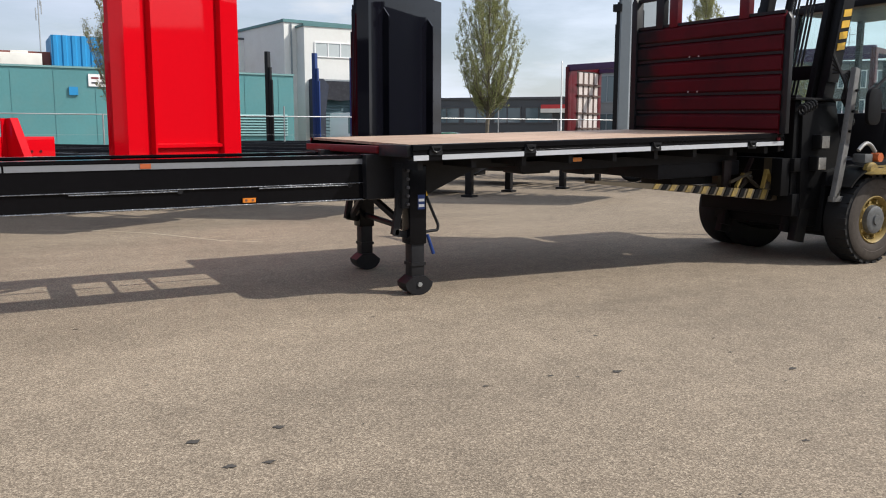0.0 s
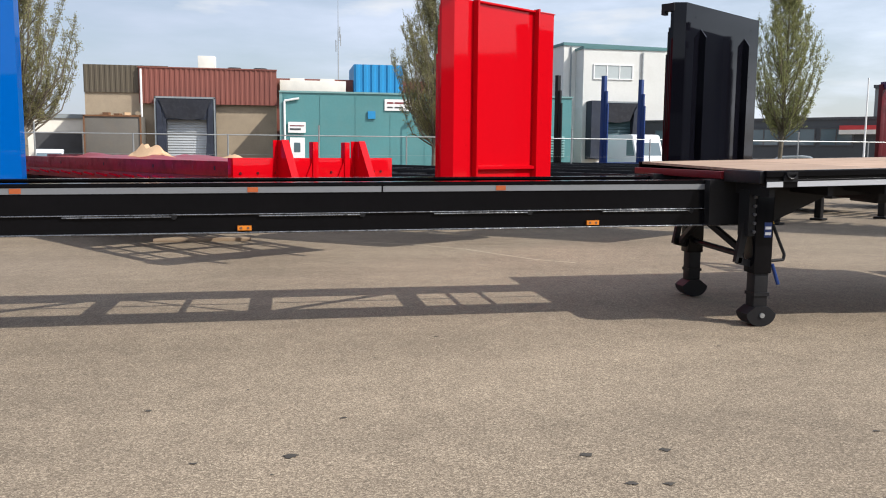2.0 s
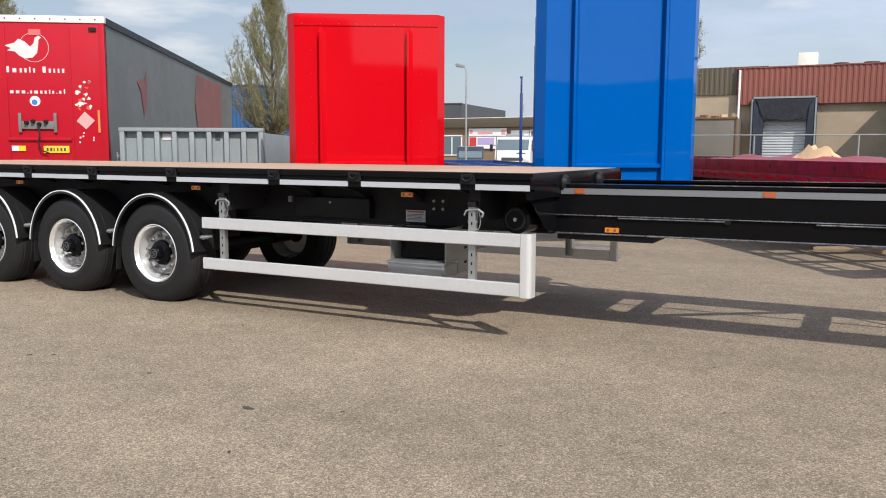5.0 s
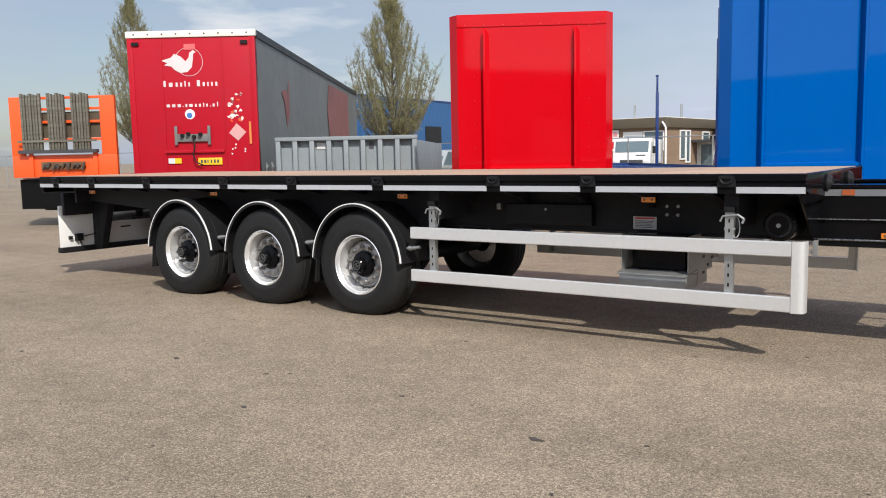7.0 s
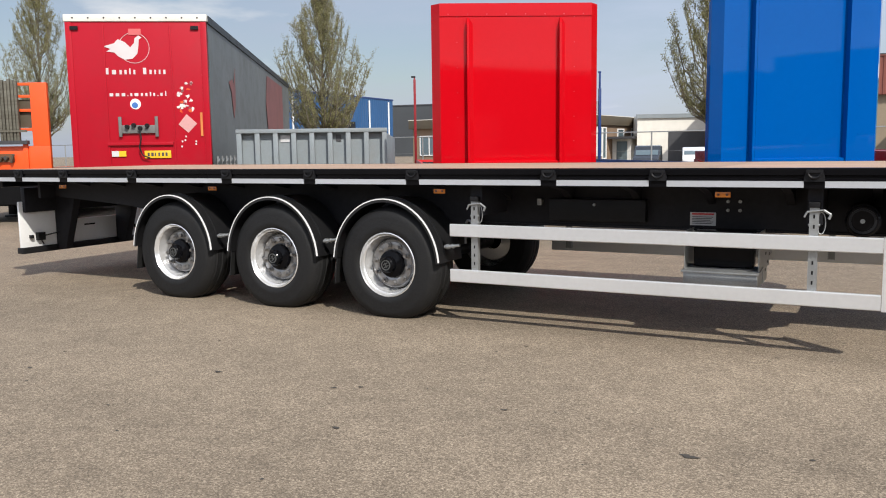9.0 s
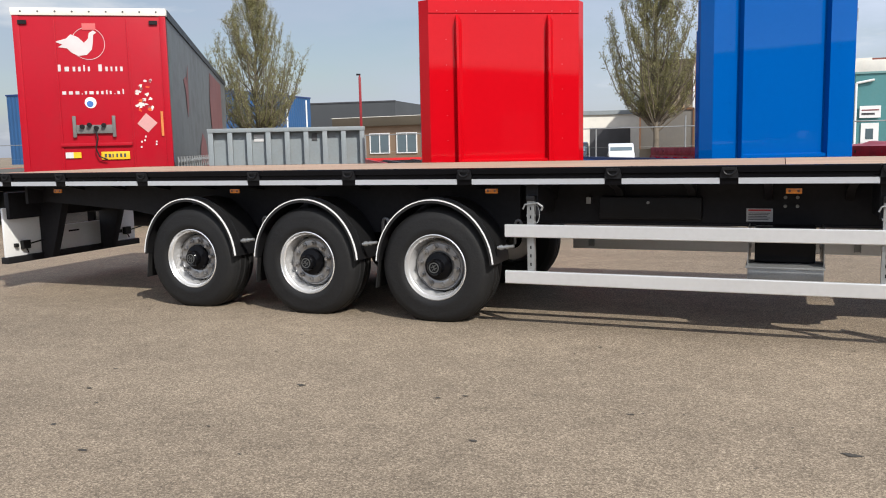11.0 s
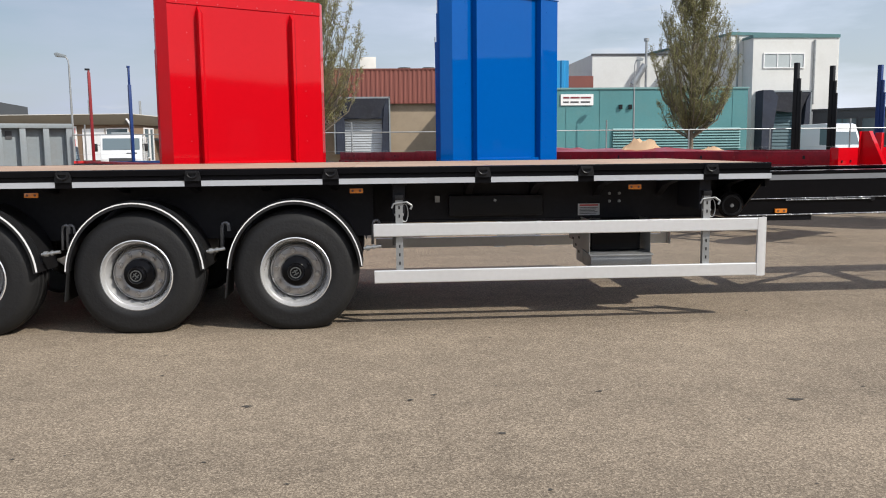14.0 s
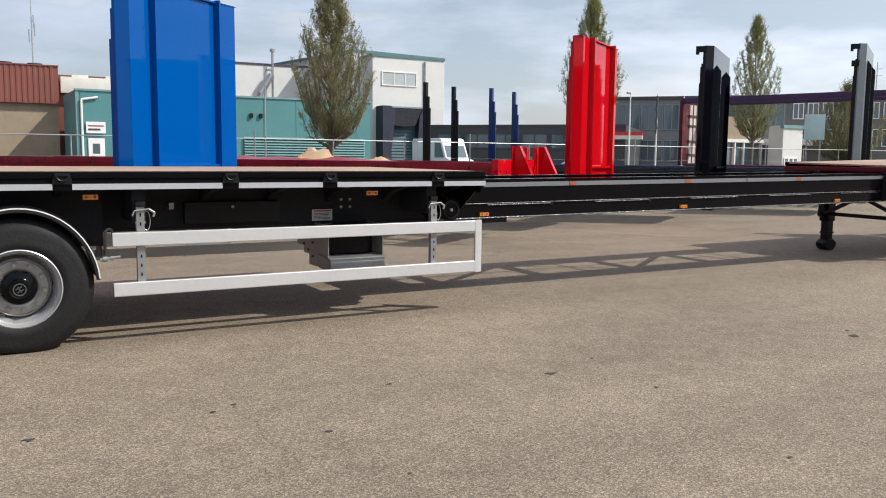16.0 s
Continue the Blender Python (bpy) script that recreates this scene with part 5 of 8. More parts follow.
for x, s in ((-h, -1), (h, 1)):
    b = bmesh.new()
    n = 60
    rows = []
    for k in range(n + 1):
        y = 0.12 + 17.2 * k / n
        rows.append([b.verts.new((x + s * 0.012 * math.sin(k * 1.7 + z * 2) * (0.3 if z > 3.9 else 1), y, z)) for z in (1.12, 1.6, 2.4, 3.2, 4.09)])
    for p, q in zip(rows, rows[1:]):
        for k in range(4):
            b.faces.new((p[k], p[k + 1], q[k + 1], q[k]))
    cu = part("curtain", b, CURTAIN, SM, "dirty grey vinyl curtain with faded red print", 0, 60)
    bx("roof_rail", (min(x, x + s * 0.03), 0.1, 4.07), (max(x, x + s * 0.03), 17.4, 4.22), MATBLACK, SM)
    if s == 1:
        for y0, y1, z0, z1, k in ((2.4, 3.5, 2.5, 3.4, 0), (6.3, 7.4, 1.5, 2.0, 1), (9.2, 14.6, 1.2, 3.9, 2)):
            b = bmesh.new()
            if k == 0:
                pts = [(2.4, 3.1), (2.75, 2.9), (3.0, 2.3), (3.3, 2.6), (3.4, 3.5), (3.15, 3.1), (2.9, 3.2)]
            elif k == 1:
                pts = [(5.6, 1.2), (5.7, 1.6), (6.4, 2.0), (7.3, 1.8), (7.9, 1.2)]
            else:
                pts = [(9.2, 1.16), (9.8, 2.2), (9.5, 3.0), (9.9, 3.9), (14.6, 3.9), (14.6, 1.16)]
            prism(b, pts, "x", x + 0.016, x + 0.020)
            part("faded_print", b, CURTAINRED, cu, "faded red print on the curtain")
        for k in range(24):
            b = bmesh.new()
            yy = 0.5 + 0.55 * k
            bar(b, (x + 0.03, yy, 1.42), (x + 0.03, yy, 1.14), 0.03, 0.02)
            rod(b, (x + 0.05, yy - 0.06, 1.30), (x + 0.05, yy + 0.06, 1.36), 0.012, n=6)
            part("strap_buckle", b, GALV, SM)
    bx("rave", (min(x, x - s * 0.06), 0.1, 1.0), (max(x, x - s * 0.06), 17.4, 1.13), SMRED, SM)
# black blocks added to imitate the shade beneath this trailer
bx("underfloor_box", (-1.1, 0.8, 0.36), (1.1, 2.0, 1.0), UNDER, SM, "added black block standing in for shade under the trailer", 0.03)
bx("underfloor_box", (-1.1, 3.2, 0.30), (1.15, 6.5, 1.0), UNDER, SM, "added black block standing in for shade under the trailer", 0.03)
# front fittings
b = bmesh.new()
box(b, (-0.40, -0.05, 1.90), (0.34, -0.02, 2.06))
box(b, (-0.43, -0.06, 1.83), (-0.37, -0.02, 2.23))
box(b, (0.28, -0.06, 1.83), (0.34, -0.02, 2.23))
cp = part("coupling_panel", b, mat("dusty_zinc", (0.17, 0.165, 0.16), 0.6, 0.3, 0.25, 9.0), SM, "grey air and electric coupling panel", 0.004)
for x, z in ((-0.26, 2.03), (-0.13, 2.06), (-0.01, 2.00), (0.13, 2.05)):
    part("coupling", rod(bmesh.new(), (x, -0.05, z), (x, -0.12, z), 0.045, 0.038, 12), MATBLACK, cp)
b = bmesh.new()
path = [(-0.02, -0.10, 1.98), (0.02, -0.13, 1.80), (-0.03, -0.12, 1.62), (0.02, -0.10, 1.46), (0.16, -0.08, 1.40)]
for p, q in zip(path, path[1:]):
    rod(b, p, q, 0.014, n=8)
part("air_hose", b, RUBBER, SM)
bx("lower_ledge", (-0.66, -0.05, 1.66), (0.62, 0.0, 1.72), SMRED, SM, "", 0.006)
pl = bx("number_plate", (0.04, -0.03, 1.40), (0.56, -0.018, 1.55), YPLATE, SM, "yellow plate with dark marks", 0.004)
for k, w in enumerate((0.05, 0.06, 0.03, 0.04, 0.05, 0.05)):
    bx("print_bar", (0.10 + 0.07 * k, -0.033, 1.44), (0.10 + 0.07 * k + w * 0.8, -0.0305, 1.51), INK, pl)
bx("reflector_label", (-0.60, -0.028, 1.44), (-0.46, -0.018, 1.55), LABEL, SM)
bx("reflector_label", (-0.46, -0.028, 1.44), (-0.32, -0.018, 1.55), YPLATE, SM)
b = bmesh.new()
box(b, (-0.15, -0.012, 3.83), (0.09, -0.004, 3.95))
part("maker_plate", b, mat("pale_red_plate", (0.6, 0.12, 0.12), 0.5), SM)
for x in (-1.26, 1.06):
    bx("top_lamp", (x, -0.04, 3.93), (x + 0.15, -0.014, 4.0), MATBLACK, SM)
# bird emblem: ring and body
b = bmesh.new()
lathe(b, [(0.300, 0.0), (0.300, -0.006), (0.292, -0.006), (0.292, 0.0)], (-0.06, -0.003, 3.58), 48)
part("emblem_ring", b, PRINT, SM, "thin white ring emblem")
b = bmesh.new()
EM = [(-0.52, 3.36), (-0.30, 3.42), (-0.22, 3.50), (-0.08, 3.44), (0.02, 3.34), (0.10, 3.42), (0.12, 3.52), (0.20, 3.57), (0.26, 3.53), (0.20, 3.49), (0.19, 3.38), (0.16, 3.22), (0.06, 3.12), (-0.10, 3.10), (-0.22, 3.16), (-0.30, 3.24), (-0.46, 3.26), (-0.38, 3.31)]
prism(b, [(p[0] * 0.96 - 0.15, p[1] + 0.25) for p in EM], "y", -0.010, -0.002)
part("emblem", b, PRINT, SM, "white bird shape")
# company lettering as plain strokes: one tall first stroke a word, low strokes after it
for x, hh, w in ((-0.66, 0.125, 0.045), (-0.575, 0.085, 0.062), (-0.475, 0.085, 0.035), (-0.41, 0.085, 0.035), (-0.345, 0.115, 0.022), (-0.29, 0.085, 0.03), (-0.16, 0.125, 0.05), (-0.075, 0.085, 0.035), (-0.01, 0.085, 0.026), (0.05, 0.085, 0.026), (0.11, 0.085, 0.035)):
    bx("lettering_bar", (1.45 * x + 0.325, -0.008, 3.065), (1.45 * x + 0.325 + 1.25 * w, -0.002, 3.065 + hh), PRINT, SM)
for k, (x, w, hh) in enumerate(((-0.62, 0.055, 0.06), (-0.54, 0.055, 0.06), (-0.46, 0.055, 0.06), (-0.385, 0.016, 0.018), (-0.345, 0.03, 0.06), (-0.29, 0.06, 0.06), (-0.205, 0.032, 0.06), (-0.145, 0.032, 0.06), (-0.085, 0.02, 0.08), (-0.04, 0.028, 0.06), (0.015, 0.016, 0.018), (0.055, 0.035, 0.06), (0.12, 0.018, 0.095))):
    bx("lettering_bar", (1.46 * x + 0.325, -0.008, 2.635), (1.46 * x + 0.325 + 1.25 * w, -0.002, 2.635 + hh), PRINT, SM)
part("round_sticker", rod(bmesh.new(), (-0.09, 0.0, 2.48), (-0.09, -0.008, 2.48), 0.105, n=24), WHITE, SM, "round white and blue sticker")
part("round_sticker", rod(bmesh.new(), (-0.10, -0.008, 2.455), (-0.10, -0.011, 2.455), 0.060, n=20), INKBLUE, SM)
rnd = random.Random(9)
for k in range(26):
    x, z = 0.74 + 0.30 * rnd.random(), 2.32 + 0.58 * rnd.random()
    b = bmesh.new()
    pts = [(x + (0.012 + 0.042 * rnd.random()) * math.cos(a), z + (0.008 + 0.042 * rnd.random()) * math.sin(a)) for a in [0, 0.9, 1.9, 2.8, 3.7, 4.6, 5.5]]
    prism(b, pts, "y", -0.004 - 0.0004 * k, -0.001)
    part("torn_sticker", b, (PRINT, CREAM, PRINT, ORANGE, CREAM, CURTAINRED)[k % 6], SM, "torn white sticker remains")
b = bmesh.new()
prism(b, [(0.90, 2.27), (1.10, 2.08), (0.92, 1.90), (0.73, 2.07)], "y", -0.010, -0.002)
part("hazard_diamond", b, mat("faded_pink_sign", (0.58, 0.30, 0.29), 0.6), SM, "faded diamond sign")
for k in range(6):
    x, z = 0.76 + 0.3 * rnd.random(), 1.55 + 0.3 * rnd.random()
    bx("torn_sticker", (x, -0.008, z), (x + 0.03, -0.002, z + 0.035), PRINT, SM)
bx("side_marker_board", (1.17, -0.03, 1.83), (1.215, -0.016, 2.30), mat("faded_orange_strip", (0.62, 0.20, 0.05), 0.5, 0, 0.2, 12.0), SM, "faded orange marker strip")

# grey low-sided bin trailer
gx, gy = front_mid((-5.05, 5.25), 2.65)
GB = thing("dropside_trailer", trailer_pose(gx, gy), "trailer with a low ribbed light-grey steel end wall", "trailer", "parked trailers")
chassis(GB, 12.5, 1.06, MATBLACK, 3, GREYPAINT, True)
bx("end_wall", (-1.33, 0.10, 1.02), (1.33, 0.15, 1.86), LIGHTGREY, GB, "light-grey ribbed steel wall")
bx("top_rail", (-1.34, -0.03, 1.82), (1.34, 0.12, 1.89), LIGHTGREY, GB, "", 0.008)
for k in range(9):
    x = -1.33 + 0.322 * k
    bx("rib", (x, -0.02, 1.02), (x + 0.085, 0.10, 1.83), LIGHTGREY, GB, "", 0.006)
for x, w, m_ in ((-0.57, 0.17, LABEL), (0.42, 0.09, INK)):
    bx("small_sign", (x, 0.088, 1.66), (x + w, 0.096, 1.78), m_, GB)
for x in (-1.33, 1.28):
    bx("side_wall", (x, 0.1, 1.02), (x + 0.05, 6.0, 1.80), LIGHTGREY, GB, "", 0.006)

# orange stake trailer with bundles of slats
ox, oy = front_mid((-13.15, 4.62), 2.55)
OR = thing("stake_trailer", trailer_pose(ox, oy), "orange steel trailer front with bundled weathered wooden slats", "trailer", "parked trailers")
chassis(OR, 13.0, 1.14, MATBLACK, 3, GREYWOOD, True, side_mat=ORANGE)
b = bmesh.new()
box(b, (-1.28, 0.0, 1.10), (1.28, 0.10, 1.62))
part("front_panel", b, ORANGE, OR, "orange steel lower panel", 0.008)
bx("end_panel", (0.92, 0.0, 1.62), (1.28, 0.10, 2.98), ORANGE, OR, "orange end panel", 0.008)
bx("end_panel", (-1.28, 0.0, 1.62), (-0.98, 0.10, 2.98), ORANGE, OR, "orange end panel", 0.008)
for z in (2.92, 2.66, 2.36, 1.95):
    bx("frame_bar", (-1.28, 0.02, z), (1.28, 0.08, z + 0.06), ORANGE, OR, "", 0.006)
for x0, n in ((-0.95, 7), (-0.30, 6), (0.28, 6)):
    for k in range(n):
        b = bmesh.new()
        box(b, (x0 + 0.072 * k, -0.10 - 0.012 * (k % 2), 1.72), (x0 + 0.072 * k + 0.052, -0.03, 3.05 - 0.02 * ((k * 7) % 3)))
        part("slat", b, GREYWOOD, OR, "weathered wooden slat", 0.004)
bx("back_panel", (-0.98, 0.09, 2.02), (0.92, 0.105, 2.62), CLADBROWN, OR, "dark brown board behind the slats")
# black panel added to stand for the shade below the orange front
bx("front_apron", (-1.2, 0.12, 0.42), (1.2, 0.20, 1.12), MASTBLACK, OR)
# blocks below have no real counterpart: they darken the shaded underside
for k, (x0, x1, y0, y1, z0) in enumerate(((-1.1, 1.15, 0.9, 2.6, 0.34), (-1.15, 1.0, 3.0, 5.4, 0.30), (-1.1, 1.1, 5.8, 8.2, 0.26))):
    bx("underfloor_box", (x0, y0, z0), (x1, y1, 1.0), MASTBLACK, OR, "added black block standing in for shade under the trailer", 0.03)
bx("slat_holder", (-1.05, -0.14, 1.66), (0.86, -0.02, 1.74), DARKGREY, OR)
bx("slat_holder", (-1.05, -0.13, 1.92), (0.86, -0.105, 1.97), GREYWOOD, OR)
b = bmesh.new()
for k in range(9):
    rod(b, (-0.5 + 0.12 * k, -0.08, 1.30 + 0.03 * math.sin(k * 2.1)), (-0.42 + 0.12 * k, -0.12, 1.42 + 0.03 * math.sin(k * 1.7)), 0.03, n=6)
part("hose_bundle", b, mat("oily_dust", (0.10, 0.075, 0.055), 0.8, 0, 0.3, 9.0), OR, "dusty bundle of couplings and hoses")
bx("coupling_panel", (-0.55, -0.06, 1.28), (0.5, 0.0, 1.46), RUST, OR)
for x in (-0.4, -0.15, 0.12, 0.36):
    part("coupling", rod(bmesh.new(), (x, -0.06, 1.37), (x, -0.12, 1.37), 0.05, 0.04, 10), DARKGREY, OR)
for x in (-0.85, 0.72):
    bx("stake_pocket", (x, -0.05, 1.10), (x + 0.10, 0.0, 1.66), ORANGE, OR, "", 0.005)

# the slat frame and its panels stand a little above the chassis
for o in OR.children:
    if o.name.split(".")[0] in ("front_panel", "end_panel", "frame_bar", "slat", "back_panel", "slat_holder", "hose_bundle", "coupling_panel", "coupling", "stake_pocket"):
        o.location.z += 0.07

# stake trailers further back
for tlx, tly, paint, word in ((24.48, 8.45, MATBLACK, "black"), (28.1, 9.3, DARKBLUE, "blue")):
    px, py = front_mid((tlx, tly))
    st_ = thing("stake_trailer", trailer_pose(px, py), "parked skeletal trailer with tall " + word + " rear stakes", "trailer", "parked trailers")
    chassis(st_, 16.0, 1.14, paint, 3, None, True, leg_y=3.2, leg_x=(-1.35, 1.2), cross=0.45)
    # block added in place of unclear parts hanging under the frame
    bx("underfloor_box", (-1.0, 4.6, 0.40), (0.9, 6.6, 0.95), paint, st_, "", 0.02)
    stakes(st_, 15.7, 1.14, 4.3, paint)
    if word == "blue":
        part("axle", rod(bmesh.new(), (-0.8, 3.8, 0.5), (0.8, 3.8, 0.5), 0.07), MATBLACK, st_)
        for x in (-0.85, 0.85):
            simple_wheel(st_, x, 3.8, 0.5, LAMPGREY)
        bx("tool_box", (-1.15, 1.2, 0.45), (-0.5, 2.7, 0.95), DARKBLUE, st_, "dark blue tool box", 0.02)

# open curtain frame trailer
FT = thing("frame_trailer", trailer_pose(34.25, 25.0, 180 + 17), "trailer with an open dark red frame and rolled purple roof sheet", "trailer", "parked trailers")
chassis(FT, 13.0, 1.14, DARKRED, 3, GREYWOOD, True)
for x in (-1.25, 1.15):
    for y in (0.0, 12.9):
        bx("corner_post", (x - 0.05, y - 0.03, 1.1), (x + 0.20, y + 0.15, 4.4), DARKRED, FT, "", 0.008)
    bx("roof_sheet", (x - 0.04, 0.0, 4.22), (x + 0.16, 13.0, 4.50), PURPLE, FT, "rolled dark purple roof sheet", 0.03)
for y in (0.0, 12.9):
    bx("end_beam", (-1.25, y, 4.25), (1.25, y + 0.12, 4.42), DARKRED, FT)
bx("end_panel", (0.62, -0.05, 1.1), (1.16, 0.10, 4.25), DARKRED, FT, "solid dark red end panel", 0.01)
for k in range(4):
    bx("lattice_bar", (-1.05 + 0.42 * k, 0.08, 1.2), (-0.78 + 0.42 * k, 0.12, 4.2), PALESLAT, FT)
for z in (1.6, 2.3, 3.1, 3.6):
    bx("lattice_rail", (-1.2, -0.02, z), (0.62, 0.06, z + 0.10), SLATBROWN, FT)
    bx("lattice_rail", (-1.2, 0.13, z), (0.62, 0.19, z + 0.08), SLATBROWN, FT)
for k in range(4):
    bx("lattice_upright", (-0.76 + 0.42 * k, 0.02, 1.2), (-0.67 + 0.42 * k, 0.10, 4.2), SLATBROWN, FT)

# ---- forklift truck at the front of the trailer ----
FK = thing("forklift", Matrix(), "large black and yellow forklift truck lifting the front of the trailer", "forklift")
for y, s in ((-0.45, 1), (1.78, -1)):
    for dy in ((0.0,) if s == 1 else (0.0, -0.36)):
        b = bmesh.new()
        prof = [(0.27, 0.02), (0.33, 0.0), (0.44, 0.005), (0.49, 0.03), (0.505, 0.06), (0.505, 0.28), (0.49, 0.31), (0.42, 0.335), (0.27, 0.32)]
        lathe(b, [(r, s * q) for r, q in prof], (0, 0, 0), 40)
        w = part("wheel", b, RUBBER, FK, "worn lugged rubber tyre")
        if s == 1:
            part("sidewall", lathe(bmesh.new(), [(0.275, 0.012), (0.33, -0.008), (0.36, -0.006), (0.365, -0.012), (0.40, -0.01), (0.44, -0.004), (0.462, 0.008)], (0, 0, 0), 40), DUSTRUBBER, w, "dusty brown tyre wall")
        w.location = (18.42, y + dy, 0.505)
        for k in range(26 if s == 1 else 0):
            lug = bmesh.new()
            a = 2 * math.pi * k / 26
            c = Vector((0.497 * math.cos(a), s * 0.09, 0.497 * math.sin(a)))
            box(lug, (-0.012, -0.075, -0.035), (0.012, 0.075, 0.035), Matrix.Translation(c) @ Matrix.Rotation(-a, 4, "Y"))
            part("lug", lug, RUBBER, w)
        rm = part("rim", lathe(bmesh.new(), [(r, s * q) for r, q in ((0.285, 0.03), (0.265, 0.0), (0.245, 0.02), (0.23, 0.075), (0.19, 0.085), (0.17, 0.05), (0.11, 0.045))], (0, 0, 0), 32), KHAKI, w, "faded yellow wheel rim")
        part("hub", lathe(bmesh.new(), [(r, s * q) for r, q in ((0.165, 0.05), (0.155, 0.0), (0.125, -0.015), (0.06, -0.012), (0.055, -0.03), (0.0, -0.032))], (0, 0, 0), 24), LAMPGREY, rm, "grey wheel hub")
        for k in range(10):
            a = 2 * math.pi * k / 10
            part("wheel_nut", rod(bmesh.new(), (0.205 * math.cos(a), s * 0.088, 0.205 * math.sin(a)), (0.205 * math.cos(a), s * 0.035, 0.205 * math.sin(a)), 0.022, n=6), KHAKI, rm)
b = bmesh.new()
prism(b, [(17.95, 0.35), (18.0, 1.05), (18.6, 1.15), (21.6, 1.25), (21.9, 0.95), (21.8, 0.30), (18.2, 0.28)], "y", -0.10, 1.30)
part("body", b, MASTBLACK, FK, "black forklift chassis", 0.03)
b = bmesh.new()
prism(b, [(18.18, 1.03), (18.3, 1.09), (21.3, 1.14), (21.3, 1.06), (18.4, 1.03)], "y", -0.62, -0.08)
part("fender", b, KHAKI, FK, "faded yellow step fender", 0.012)
part("fender_arch", arc_plate(bmesh.new(), (18.42, 0, 0.505), 0.58, 0.02, radians(5), radians(140), -0.44, -0.10, 16), MASTGREY, FK, "grey wheel arch")
b = bmesh.new()
prism(b, [(20.4, 0.45), (20.3, 1.5), (20.9, 1.75), (22.1, 1.6), (22.2, 0.5)], "y", -0.35, 1.55)
part("counterweight", b, YELLOW, FK, "yellow rounded counterweight", 0.06)
bwheel = bmesh.new()
lathe(bwheel, [(0.2, 0.0), (0.38, 0.0), (0.40, 0.05), (0.40, 0.24), (0.38, 0.28), (0.2, 0.28)], (0, 0, 0), 28)
bw = part("rear_wheel", bwheel, RUBBER, FK)
bw.location = (21.2, -0.30, 0.40)
share(bw, FK, Matrix.Translation((21.2, 1.25, 0.40)))
# mast
for y in (0.02, 1.10):
    b = bmesh.new()
    bar(b, (17.68, y, 0.25), (18.48, y, 4.0), 0.10, 0.17)
    part("mast_rail", b, MASTGREY, FK, "dark grey outer mast rail", 0.008)
    b = bmesh.new()
    bar(b, (17.62, y + (0.1 if y < 0.5 else -0.1), 0.35), (18.42, y + (0.1 if y < 0.5 else -0.1), 4.15), 0.07, 0.13)
    part("inner_rail", b, MASTBLACK, FK, "", 0.006)
    b = bmesh.new()
    rod(b, (17.86, y + (0.22 if y < 0.5 else -0.22), 0.5), (18.58, y + (0.22 if y < 0.5 else -0.22), 3.8), 0.05)
    part("lift_cylinder", b, MASTGREY, FK)
    b = bmesh.new()
    for k in range(3):
        rod(b, (17.84, 0.45 + 0.05 * k + (y - 0.02) * 0.2, 0.8), (18.50, 0.45 + 0.05 * k + (y - 0.02) * 0.2, 3.9), 0.014, n=6)
    part("lift_chain", b, MATBLACK, FK)
for z in (0.7, 2.1, 3.6):
    x = 17.70 + (z - 0.25) * 0.213
    bx("mast_crossbar", (x, -0.02, z), (x + 0.08, 1.14, z + 0.16), MASTGREY, FK, "", 0.008)
nm = bmesh.new()
prism(nm, [(17.96, 2.05), (18.24, 3.35), (18.42, 3.35), (18.14, 2.05)], "y", -0.06, -0.045)
pn = part("side_plate", nm, MASTGREY, FK, "grey mast side plate with yellow marks")
for k in range(4):
    z = 2.40 + 0.125 * k
    x = 18.07 + (z - 2.1) * 0.215
    part("lettering_bar", prism(bmesh.new(), [(x - 0.06, z), (x + 0.07, z + 0.02), (x + 0.08, z + 0.10), (x - 0.05, z + 0.08)], "y", -0.066, -0.060), YELLOW, pn)
# carriage, backrest, forks
b = bmesh.new()
box(b, (17.50, -0.05, 0.55), (17.62, 1.30, 0.80))
box(b, (17.50, -0.05, 1.05), (17.62, 1.30, 1.20))
box(b, (17.52, 0.0, 0.55), (17.62, 0.12, 1.9))
box(b, (17.52, 1.13, 0.55), (17.62, 1.25, 1.9))
part("carriage", b, MASTBLACK, FK, "black fork carriage", 0.01)
b = bmesh.new()
prism(b, [(17.64, 0.42), (17.62, 1.28), (18.28, 1.28), (18.24, 0.40)], "y", -0.02, 1.20)
part("mast_carrier", b, MASTBLACK, FK, "black mast carrier block", 0.02)
for y in (-0.04, 1.18):
    part("carrier_cheek", prism(bmesh.new(), [(17.64, 0.62), (17.60, 1.80), (18.16, 1.84), (18.30, 1.30), (18.26, 0.62)], "y", y, y + 0.04), MASTBLACK, FK, "black carrier side plate", 0.008)
    bx("top_plate", (17.42, y - 0.04, 1.842), (18.22, y + 0.08, 1.87), MASTGREY, FK, "", 0.004)
